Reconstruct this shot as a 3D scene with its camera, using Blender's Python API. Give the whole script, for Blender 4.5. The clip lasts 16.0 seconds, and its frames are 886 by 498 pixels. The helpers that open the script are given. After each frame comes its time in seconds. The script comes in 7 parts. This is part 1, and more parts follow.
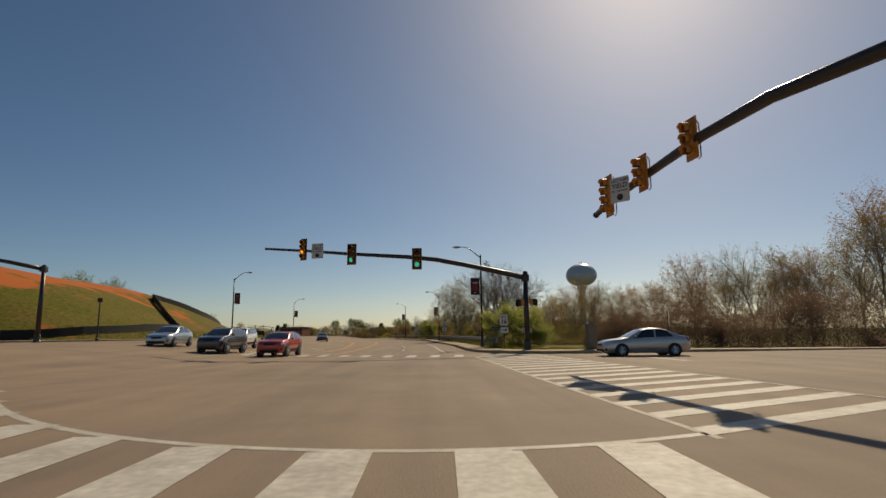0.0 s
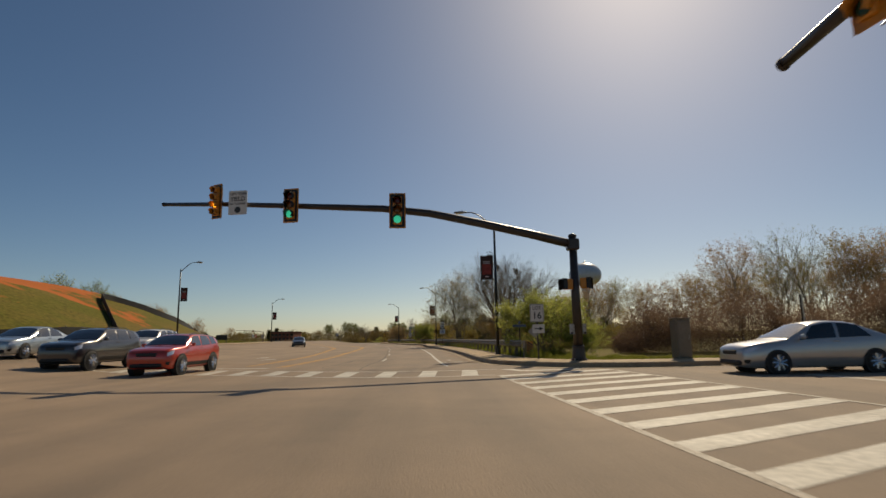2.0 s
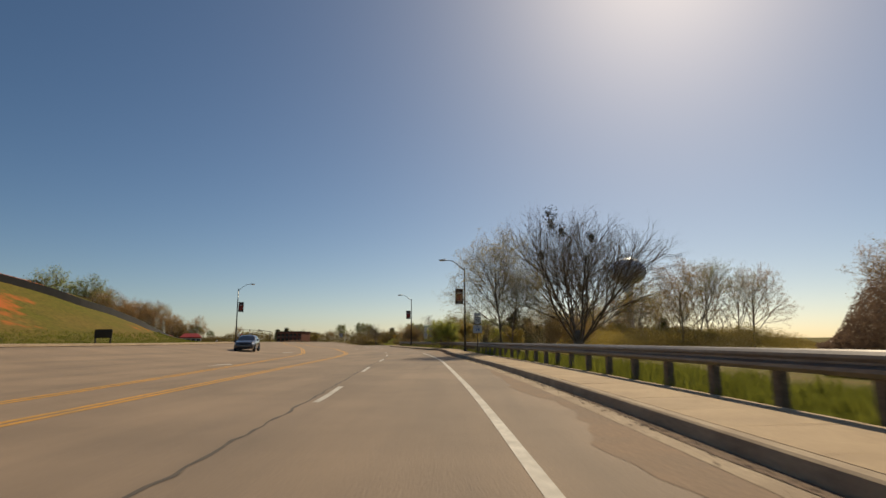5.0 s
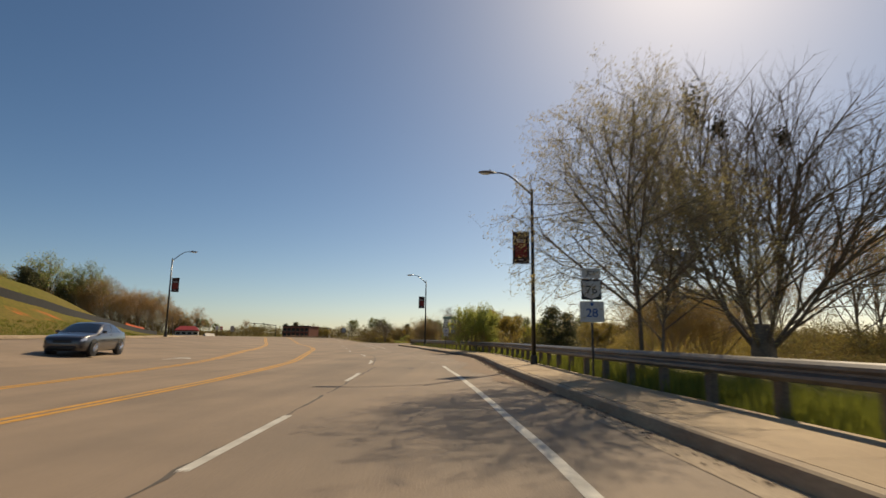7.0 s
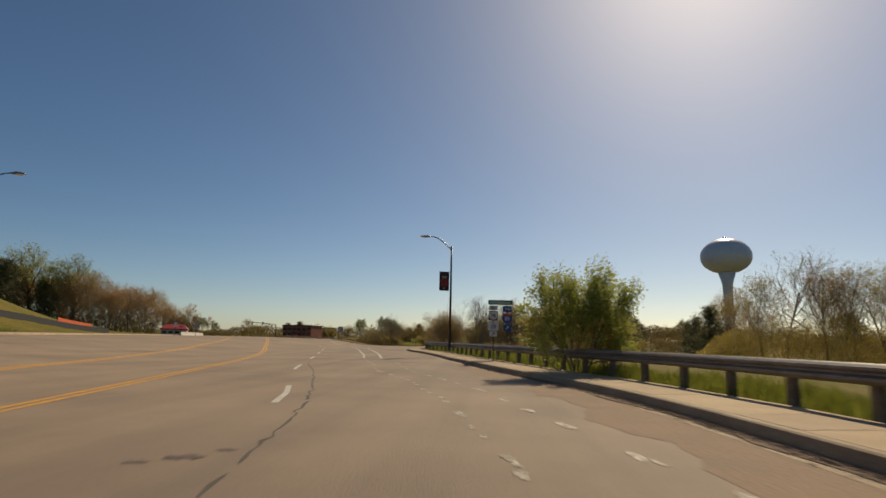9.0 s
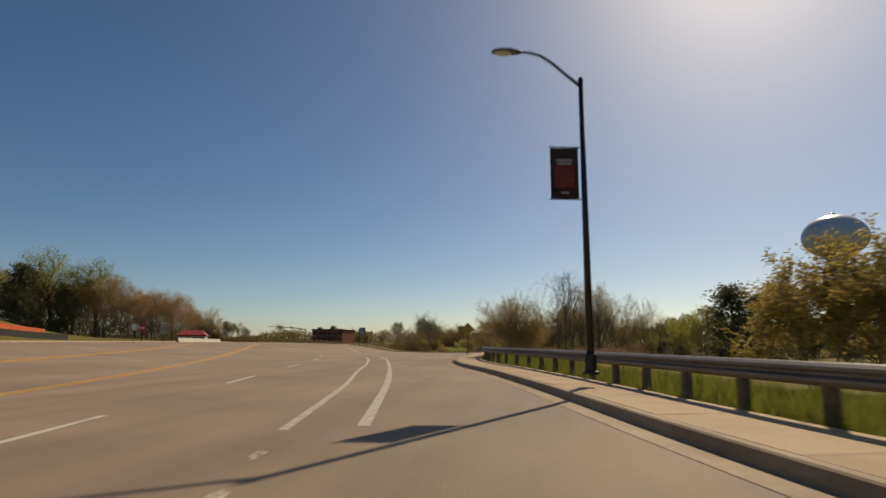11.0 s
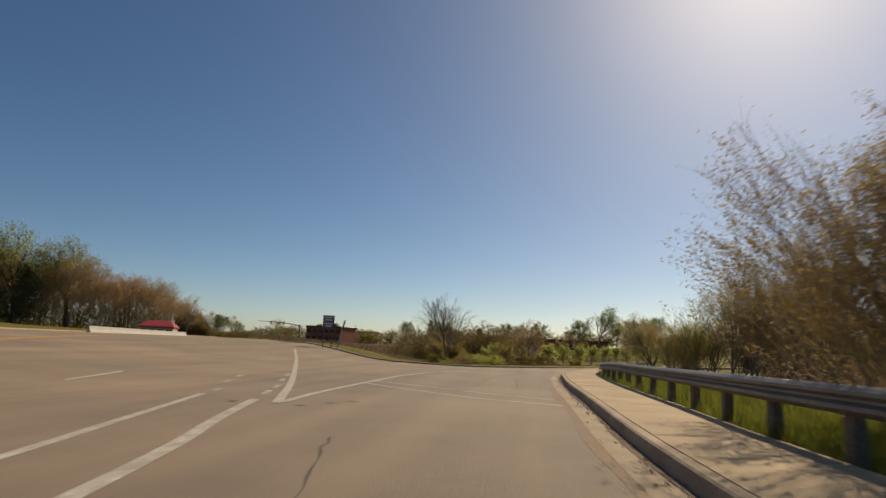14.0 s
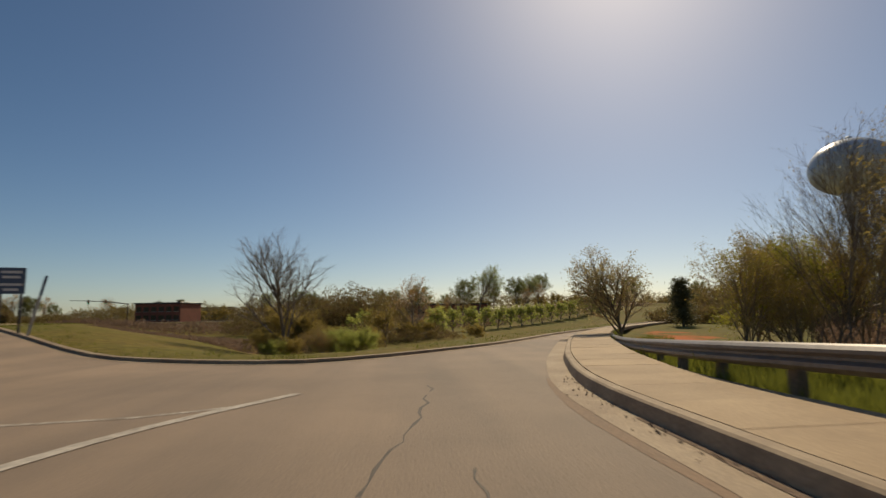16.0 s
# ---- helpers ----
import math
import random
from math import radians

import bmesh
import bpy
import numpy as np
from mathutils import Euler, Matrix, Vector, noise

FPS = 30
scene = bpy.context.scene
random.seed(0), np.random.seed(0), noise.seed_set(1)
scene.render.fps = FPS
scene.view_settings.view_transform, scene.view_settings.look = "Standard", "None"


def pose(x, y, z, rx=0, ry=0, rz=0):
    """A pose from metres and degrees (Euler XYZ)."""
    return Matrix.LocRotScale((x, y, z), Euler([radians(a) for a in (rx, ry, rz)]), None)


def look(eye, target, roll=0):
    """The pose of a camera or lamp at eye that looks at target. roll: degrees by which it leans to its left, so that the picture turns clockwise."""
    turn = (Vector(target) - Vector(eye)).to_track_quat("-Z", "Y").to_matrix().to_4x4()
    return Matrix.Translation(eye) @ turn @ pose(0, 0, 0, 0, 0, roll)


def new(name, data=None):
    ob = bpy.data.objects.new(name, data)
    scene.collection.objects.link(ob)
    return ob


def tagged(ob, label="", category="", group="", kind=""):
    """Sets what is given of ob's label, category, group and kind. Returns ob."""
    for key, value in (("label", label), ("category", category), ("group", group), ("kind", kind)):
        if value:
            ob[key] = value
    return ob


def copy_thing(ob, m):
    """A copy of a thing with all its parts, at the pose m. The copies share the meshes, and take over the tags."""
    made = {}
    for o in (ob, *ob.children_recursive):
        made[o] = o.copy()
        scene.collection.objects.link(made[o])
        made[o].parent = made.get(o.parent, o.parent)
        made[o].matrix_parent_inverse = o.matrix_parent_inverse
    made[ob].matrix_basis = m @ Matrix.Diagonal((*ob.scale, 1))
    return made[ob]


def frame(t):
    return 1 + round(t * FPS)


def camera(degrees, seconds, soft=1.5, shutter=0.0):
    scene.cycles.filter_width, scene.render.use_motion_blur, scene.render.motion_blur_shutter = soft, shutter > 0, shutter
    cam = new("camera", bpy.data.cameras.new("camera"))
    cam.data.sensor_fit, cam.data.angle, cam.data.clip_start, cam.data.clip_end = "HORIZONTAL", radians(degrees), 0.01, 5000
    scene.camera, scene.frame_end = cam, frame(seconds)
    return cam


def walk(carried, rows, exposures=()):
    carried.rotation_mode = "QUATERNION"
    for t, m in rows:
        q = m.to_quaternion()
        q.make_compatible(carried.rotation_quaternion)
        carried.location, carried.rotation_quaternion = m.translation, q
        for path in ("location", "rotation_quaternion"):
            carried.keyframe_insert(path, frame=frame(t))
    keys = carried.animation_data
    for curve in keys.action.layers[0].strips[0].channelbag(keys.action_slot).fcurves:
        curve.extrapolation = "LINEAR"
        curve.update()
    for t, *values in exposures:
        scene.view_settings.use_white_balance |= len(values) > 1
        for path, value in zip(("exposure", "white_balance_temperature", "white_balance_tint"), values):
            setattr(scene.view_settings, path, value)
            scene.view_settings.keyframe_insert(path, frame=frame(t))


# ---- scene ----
# ---------------------------------------------------------------- camera
cam = camera(78.0, 16.0, soft=1.5, shutter=0.3)
PATH = [
    (0.0, pose(0.000, 0.000, 1.281, 98.84, 0.61, -0.98)),
    (0.5, pose(0.048, 2.995, 1.265, 99.08, 0.58, -1.11)),
    (1.0, pose(0.109, 6.217, 1.248, 99.02, 0.79, -1.22)),
    (1.5, pose(0.168, 9.840, 1.222, 99.16, 0.89, -1.27)),
    (2.0, pose(0.194, 13.876, 1.191, 99.23, 1.02, -1.24)),
    (2.5, pose(0.198, 18.201, 1.155, 99.27, 0.79, -1.14)),
    (3.0, pose(0.189, 22.705, 1.121, 99.27, 0.79, -0.86)),
    (3.5, pose(0.147, 27.447, 1.098, 99.34, 0.72, -0.51)),
    (4.0, pose(0.042, 32.452, 1.064, 99.57, 0.64, -0.15)),
    (6.5, pose(-1.397, 64.112, 1.218, 99.40, -0.74, 2.16)),
    (7.0, pose(-1.820, 70.634, 1.210, 99.31, -0.82, 2.54)),
    (7.5, pose(-2.374, 77.069, 1.211, 99.30, -0.69, 2.90)),
    (8.0, pose(-3.153, 83.568, 1.209, 99.43, -0.88, 3.13)),
    (8.5, pose(-3.977, 90.182, 1.207, 99.57, -1.70, 3.28)),
    (9.0, pose(-4.813, 96.954, 1.206, 99.46, -1.24, 3.73)),
    (9.5, pose(-5.772, 103.822, 1.204, 99.38, -0.94, 4.57)),
    (10.0, pose(-6.887, 110.681, 1.196, 99.54, -0.74, 5.58)),
    (12.5, pose(-11.277, 141.106, 1.210, 100.02, -1.17, 10.94)),
    (13.0, pose(-12.540, 146.826, 1.199, 100.13, -1.55, 11.38)),
    (13.5, pose(-13.724, 152.513, 1.192, 100.12, -1.97, 10.77)),
    (14.0, pose(-14.659, 158.176, 1.198, 100.14, -2.60, 9.15)),
    (14.5, pose(-15.278, 163.809, 1.215, 99.72, -2.08, 6.48)),
    (15.0, pose(-15.594, 169.246, 1.220, 98.37, 0.16, 3.95)),
    (15.5, pose(-15.754, 174.471, 1.199, 97.79, 1.59, 0.62)),
    (16.0, pose(-15.930, 179.464, 1.151, 97.11, 0.82, -3.92)),
]
# seconds, stops, kelvin, tint
TONE = [(0.0, -0.06, 7040, 10), (3.0, 0.0, 7040, 10), (4.2, 0.13, 7040, 10), (6.3, 0.15, 6990, 10), (7.0, 0.33, 6990, 10), (8.0, 0.24, 6990, 10), (8.5, 0.12, 6990, 10), (10.0, 0.13, 7040, 10), (12.4, 0.14, 6890, 10), (13.0, 0.14, 6890, 10), (13.6, 0.2, 6840, 10), (14.0, 0.22, 6860, 10), (14.5, 0.06, 6890, 10), (16.0, 0.05, 6990, 10)]
walk(cam, PATH, TONE)

# ---------------------------------------------------------------- world and sun
SUN_ELEV, SUN_AZ = radians(39), radians(24)   # azimuth to the right of +y
world = bpy.data.worlds.new("world")
scene.world = world
world.use_nodes = True
wn, wl = world.node_tree.nodes, world.node_tree.links
wn.clear()
sky = wn.new("ShaderNodeTexSky")
sky.sky_type = "NISHITA"
sky.sun_disc = False
sky.sun_elevation, sky.sun_rotation = SUN_ELEV, SUN_AZ
sky.altitude, sky.air_density, sky.dust_density, sky.ozone_density = 2600, 1.0, 5.5, 1.5
bg = wn.new("ShaderNodeBackground")
bg.inputs["Strength"].default_value = 0.066
wout = wn.new("ShaderNodeOutputWorld")
tint = wn.new("ShaderNodeHueSaturation")
tint.inputs["Saturation"].default_value = 1.2
wl.new(sky.outputs[0], tint.inputs["Color"])
cast = wn.new("ShaderNodeMix")
cast.data_type, cast.blend_type = "RGBA", "MULTIPLY"
cast.inputs["Factor"].default_value = 1.0
cast.inputs["B"].default_value = (1.0, 1.0, 0.955, 1)
wl.new(tint.outputs[0], cast.inputs["A"])
wl.new(cast.outputs["Result"], bg.inputs["Color"])
wl.new(bg.outputs[0], wout.inputs["Surface"])

sun_data = bpy.data.lights.new("sun", "SUN")
sun_data.energy, sun_data.angle, sun_data.color = 3.5, radians(0.55), (1.0, 0.86, 0.64)
sun = new("sun", sun_data)
sun.matrix_world = look((0, 0, 60), (-math.sin(SUN_AZ) * math.cos(SUN_ELEV), -math.cos(SUN_AZ) * math.cos(SUN_ELEV), 60 - math.sin(SUN_ELEV)))


# ---------------------------------------------------------------- materials
def material(name, base, rough=0.6, metal=0.0, vary=0.25, scale=3.0, fine=40.0, bump=0.2, second=None, per_object=0.0, coat=0.0, spec=0.5):
    """Principled material with variation at two scales and a fine relief. second: colour of large patches."""
    m = bpy.data.materials.new(name)
    m.use_nodes = True
    n, l = m.node_tree.nodes, m.node_tree.links
    b = n["Principled BSDF"]
    b.inputs["Roughness"].default_value, b.inputs["Metallic"].default_value = rough, metal
    b.inputs["Specular IOR Level"].default_value = spec
    if coat:
        b.inputs["Coat Weight"].default_value, b.inputs["Coat Roughness"].default_value = coat, 0.06
    geo = n.new("ShaderNodeNewGeometry")
    big = n.new("ShaderNodeTexNoise")
    big.inputs["Scale"].default_value, big.inputs["Detail"].default_value, big.inputs["Roughness"].default_value = scale, 5, 0.6
    small = n.new("ShaderNodeTexNoise")
    small.inputs["Scale"].default_value, small.inputs["Detail"].default_value = fine, 3
    l.new(geo.outputs["Position"], big.inputs["Vector"])
    l.new(geo.outputs["Position"], small.inputs["Vector"])
    ramp = n.new("ShaderNodeValToRGB")
    ramp.color_ramp.elements[0].position, ramp.color_ramp.elements[1].position = 0.36, 0.64
    two = second or tuple(c * (1 - vary) for c in base)
    ramp.color_ramp.elements[0].color, ramp.color_ramp.elements[1].color = (*two, 1), (*base, 1)
    l.new(big.outputs["Fac"], ramp.inputs["Fac"])
    mix = n.new("ShaderNodeMix")
    mix.data_type, mix.blend_type = "RGBA", "MULTIPLY"
    mix.inputs["Factor"].default_value = 1.0
    r2 = n.new("ShaderNodeValToRGB")
    r2.color_ramp.elements[0].position, r2.color_ramp.elements[1].position = 0.3, 0.7
    lo, hi = 1 - vary, 1 + vary * 0.5
    r2.color_ramp.elements[0].color, r2.color_ramp.elements[1].color = (lo, lo, lo, 1), (hi, hi, hi, 1)
    l.new(small.outputs["Fac"], r2.inputs["Fac"])
    l.new(ramp.outputs["Color"], mix.inputs["A"])
    l.new(r2.outputs["Color"], mix.inputs["B"])
    colour = mix.outputs["Result"]
    if per_object:
        info = n.new("ShaderNodeObjectInfo")
        hsv = n.new("ShaderNodeHueSaturation")
        mr = n.new("ShaderNodeMapRange")
        mr.inputs["To Min"].default_value, mr.inputs["To Max"].default_value = 1 - per_object, 1 + per_object
        l.new(info.outputs["Random"], mr.inputs["Value"])
        l.new(mr.outputs["Result"], hsv.inputs["Value"])
        l.new(colour, hsv.inputs["Color"])
        colour = hsv.outputs["Color"]
    l.new(colour, b.inputs["Base Color"])
    if bump:
        bp = n.new("ShaderNodeBump")
        bp.inputs["Strength"].default_value, bp.inputs["Distance"].default_value = bump, 0.02
        l.new(small.outputs["Fac"], bp.inputs["Height"])
        l.new(bp.outputs["Normal"], b.inputs["Normal"])
    return m


def leaf_material(name, base, second, through_light=0.4, island=0.35):
    """Leaves: each clump varies in tone, and light passes through."""
    m = bpy.data.materials.new(name)
    m.use_nodes = True
    n, l = m.node_tree.nodes, m.node_tree.links
    b = n["Principled BSDF"]
    geo, info = n.new("ShaderNodeNewGeometry"), n.new("ShaderNodeObjectInfo")
    add = n.new("ShaderNodeMath")
    add.operation = "MULTIPLY_ADD"
    add.inputs[1].default_value = 0.65
    half = n.new("ShaderNodeMath")
    half.operation = "MULTIPLY"
    half.inputs[1].default_value = 0.35
    l.new(info.outputs["Random"], half.inputs[0])
    l.new(geo.outputs["Random Per Island"], add.inputs[0])
    l.new(half.outputs[0], add.inputs[2])
    ramp = n.new("ShaderNodeValToRGB")
    ramp.color_ramp.elements[0].color, ramp.color_ramp.elements[1].color = (*second, 1), (*base, 1)
    l.new(add.outputs[0], ramp.inputs["Fac"])
    l.new(ramp.outputs["Color"], b.inputs["Base Color"])
    b.inputs["Roughness"].default_value = 0.55
    b.inputs["Specular IOR Level"].default_value = 0.25
    tr = n.new("ShaderNodeBsdfTranslucent")
    l.new(ramp.outputs["Color"], tr.inputs["Color"])
    mx = n.new("ShaderNodeMixShader")
    mx.inputs["Fac"].default_value = through_light
    l.new(b.outputs[0], mx.inputs[1])
    l.new(tr.outputs[0], mx.inputs[2])
    l.new(mx.outputs[0], n["Material Output"].inputs["Surface"])
    return m


def plain(name, base, rough=0.5, metal=0.0, emit=0.0, glass=0.0, coat=0.0, alpha=None):
    m = bpy.data.materials.new(name)
    m.use_nodes = True
    b = m.node_tree.nodes["Principled BSDF"]
    b.inputs["Base Color"].default_value = (*base, 1)
    b.inputs["Roughness"].default_value, b.inputs["Metallic"].default_value = rough, metal
    if emit:
        b.inputs["Emission Color"].default_value, b.inputs["Emission Strength"].default_value = (*base, 1), emit
    if glass:
        b.inputs["Transmission Weight"].default_value = glass
    if coat:
        b.inputs["Coat Weight"].default_value, b.inputs["Coat Roughness"].default_value = coat, 0.05
    return m


M_WHITE_LINE = material("worn_white_paint", (0.62, 0.58, 0.50), 0.7, vary=0.22, scale=1.3, fine=9, bump=0.15, second=(0.46, 0.42, 0.35))
M_YELLOW_LINE = material("worn_yellow_paint", (0.68, 0.32, 0.03), 0.75, vary=0.3, scale=1.1, fine=9, bump=0.15, second=(0.5, 0.28, 0.07))
M_WORN_LINE = material("chipped_white_paint", (0.56, 0.5, 0.41), 0.75, vary=0.35, scale=2.6, fine=14, bump=0.15, second=(0.4, 0.34, 0.27))
M_FADED = material("faded_white_paint", (0.54, 0.47, 0.38), 0.75, vary=0.5, scale=3.5, fine=14, bump=0.1, second=(0.28, 0.225, 0.165))
M_CONCRETE = material("kerb_concrete", (0.4, 0.3, 0.19), 0.85, vary=0.28, scale=0.9, fine=25, bump=0.35, second=(0.29, 0.205, 0.125), per_object=0.06)
M_WALK = material("pavement_concrete", (0.45, 0.318, 0.178), 0.85, vary=0.22, scale=0.7, fine=30, bump=0.3, second=(0.36, 0.246, 0.134), per_object=0.09)
M_GALV = material("weathered_galvanised_steel", (0.42, 0.40, 0.37), 0.45, metal=0.75, vary=0.25, scale=1.5, fine=14, bump=0.08, second=(0.3, 0.27, 0.24))
M_RAIL = material("dull_rail_steel", (0.24, 0.215, 0.19), 0.5, metal=0.3, vary=0.25, scale=1.2, fine=14, bump=0.08, second=(0.19, 0.165, 0.145), per_object=0.08)
M_WOODPOST = material("rail_post_timber", (0.23, 0.175, 0.125), 0.85, vary=0.35, scale=4, fine=30, bump=0.4)
M_BLACK_STEEL = material("black_painted_steel", (0.022, 0.022, 0.024), 0.35, vary=0.25, scale=3, fine=30, bump=0.05)
M_BROWN_STEEL = material("brown_painted_steel", (0.045, 0.034, 0.028), 0.35, vary=0.25, scale=3, fine=30, bump=0.05)
M_LAMP_GREY = material("grey_lamp_metal", (0.2, 0.2, 0.2), 0.4, metal=0.6, vary=0.2)
M_SIGNAL_YELLOW = material("signal_yellow_paint", (0.62, 0.24, 0.025), 0.45, vary=0.2, scale=4, fine=25, bump=0.05)
M_SIGNAL_DARK = plain("signal_black", (0.015, 0.014, 0.013), 0.5)
M_LENS_RED = plain("unlit_red_lens", (0.12, 0.012, 0.01), 0.2)
M_LENS_AMBER = plain("unlit_amber_lens", (0.2, 0.07, 0.01), 0.2)
M_LENS_GREEN = plain("lit_green_lens", (0.03, 0.55, 0.33), 0.3, emit=0.7)
M_LENS_OFF = plain("unlit_green_lens", (0.01, 0.06, 0.045), 0.2)
M_LENS_ARROW = plain("lit_amber_arrow_lens", (1.0, 0.45, 0.03), 0.3, emit=1.6)
M_SIGN_WHITE = material("sign_white_sheet", (0.66, 0.64, 0.6), 0.5, vary=0.08, scale=3, fine=20, bump=0.02)
M_SIGN_BLACK = plain("sign_black_ink", (0.03, 0.03, 0.03), 0.5)
M_SIGN_YELLOW = material("sign_yellow_sheet", (0.75, 0.42, 0.03), 0.5, vary=0.1, scale=3, fine=20, bump=0.02)
M_SIGN_GREEN = plain("sign_green_sheet", (0.02, 0.17, 0.09), 0.5)
M_SIGN_BLUE = plain("sign_blue_sheet", (0.03, 0.09, 0.3), 0.5)
M_SIGN_RED = plain("sign_red_sheet", (0.5, 0.04, 0.03), 0.5)
M_BANNER = material("dark_banner_cloth", (0.07, 0.045, 0.045), 0.8, vary=0.2, scale=4, fine=40, bump=0.1)
M_BANNER_RED = material("red_banner_print", (0.3, 0.05, 0.04), 0.8, vary=0.35, scale=6, fine=40, bump=0.05)
M_BANNER_WHITE = plain("pale_banner_print", (0.4, 0.36, 0.36), 0.8)
M_BARK = material("grey_brown_bark", (0.25, 0.195, 0.145), 0.9, vary=0.35, scale=1.5, fine=18, bump=0.5, per_object=0.25)
M_BARK_PALE = material("pale_grey_bark", (0.4, 0.33, 0.24), 0.9, vary=0.35, scale=1.5, fine=18, bump=0.4, per_object=0.25)
M_TWIG = material("bare_twigs", (0.5, 0.36, 0.2), 0.9, vary=0.3, scale=1.2, fine=10, bump=0, per_object=0.25)
M_LEAF_FRESH = leaf_material("fresh_spring_leaves", (0.5, 0.51, 0.13), (0.27, 0.3, 0.07), 0.68)
M_LEAF_OLIVE = leaf_material("olive_spring_leaves", (0.42, 0.32, 0.085), (0.25, 0.185, 0.05), 0.6)
M_LEAF_YELLOW = leaf_material("yellow_green_leaves", (0.42, 0.4, 0.06), (0.24, 0.24, 0.035), 0.6)
M_SIGN_SLATE = plain("slate_blue_sign_sheet", (0.07, 0.1, 0.15), 0.5)
M_LEAF_BUD = leaf_material("pale_buds", (0.55, 0.48, 0.22), (0.36, 0.28, 0.13), 0.6)
M_LEAF_MID = leaf_material("mid_green_leaves", (0.25, 0.26, 0.075), (0.12, 0.135, 0.04), 0.55)
M_LEAF_PALE = leaf_material("pale_green_leaves", (0.38, 0.42, 0.15), (0.21, 0.25, 0.085), 0.62)
M_LEAF_DARK = leaf_material("dark_evergreen_needles", (0.17, 0.165, 0.075), (0.09, 0.09, 0.045), 0.45)
M_LEAF_BROWN = leaf_material("brown_undergrowth_twigs", (0.23, 0.155, 0.105), (0.14, 0.092, 0.066), 0.6)
M_LEAF_TAN = leaf_material("tan_budding_twigs", (0.46, 0.33, 0.11), (0.27, 0.18, 0.07), 0.6)
M_LEAF_RUST = leaf_material("russet_budding_twigs", (0.5, 0.31, 0.12), (0.28, 0.165, 0.07), 0.6)
M_LEAF_MIXED = leaf_material("brown_and_olive_scrub", (0.22, 0.2, 0.06), (0.17, 0.095, 0.05), 0.5)
M_MISTLETOE = leaf_material("dark_mistletoe", (0.06, 0.06, 0.03), (0.025, 0.025, 0.015), 0.1)
M_GRASS_BLADE = leaf_material("grass_blades", (0.27, 0.28, 0.045), (0.09, 0.1, 0.02), 0.5)
M_SILT = material("black_silt_fence_cloth", (0.02, 0.019, 0.02), 0.8, vary=0.3, scale=1.5, fine=10, bump=0.3)
M_ORANGE_NET = material("orange_barrier_net", (0.75, 0.13, 0.02), 0.7, vary=0.3, scale=2, fine=20, bump=0.2)
M_TANK = material("pale_blue_tank_paint", (0.55, 0.6, 0.66), 0.35, vary=0.08, scale=0.15, fine=1.0, bump=0.0)
M_BRICK = material("red_brick_wall", (0.3, 0.1, 0.06), 0.85, vary=0.25, scale=0.5, fine=6, bump=0.1)
M_ROOF_RED = material("red_metal_roof", (0.42, 0.05, 0.03), 0.4, vary=0.15, scale=0.3, fine=4, bump=0.05)
M_PALE_WALL = material("pale_wall", (0.5, 0.46, 0.4), 0.8, vary=0.12, scale=0.3, fine=4, bump=0.1)
M_WINDOW = plain("dark_window_glass", (0.02, 0.025, 0.03), 0.08)
M_GLASS = plain("car_glass", (0.012, 0.014, 0.016), 0.04, coat=1.0)
M_RUBBER = plain("tyre_rubber", (0.014, 0.014, 0.014), 0.75)
M_ALLOY = plain("alloy_rim", (0.55, 0.55, 0.56), 0.25, metal=0.9)
M_RIM_DARK = plain("dark_rim_well", (0.05, 0.05, 0.052), 0.4, metal=0.5)
M_CHROME = plain("chrome_trim", (0.7, 0.7, 0.7), 0.12, metal=1.0)
M_HEADLIGHT = plain("headlight_cover", (0.75, 0.76, 0.78), 0.08, metal=0.4, coat=1.0)
M_TAIL = plain("red_tail_light", (0.35, 0.01, 0.01), 0.15, coat=1.0)
M_TRIM = plain("black_plastic_trim", (0.018, 0.018, 0.018), 0.6)
M_CABINET = material("olive_painted_cabinet", (0.2, 0.165, 0.115), 0.5, vary=0.15, scale=2, fine=20, bump=0.05)
M_GRAVEL = material("kerbside_grit", (0.38, 0.27, 0.18), 0.95, vary=0.5, scale=9, fine=30, bump=0.3, second=(0.2, 0.13, 0.085))
M_DIRT = material("bare_red_clay", (0.42, 0.16, 0.06), 0.95, vary=0.3, scale=0.3, fine=3, bump=0.4)


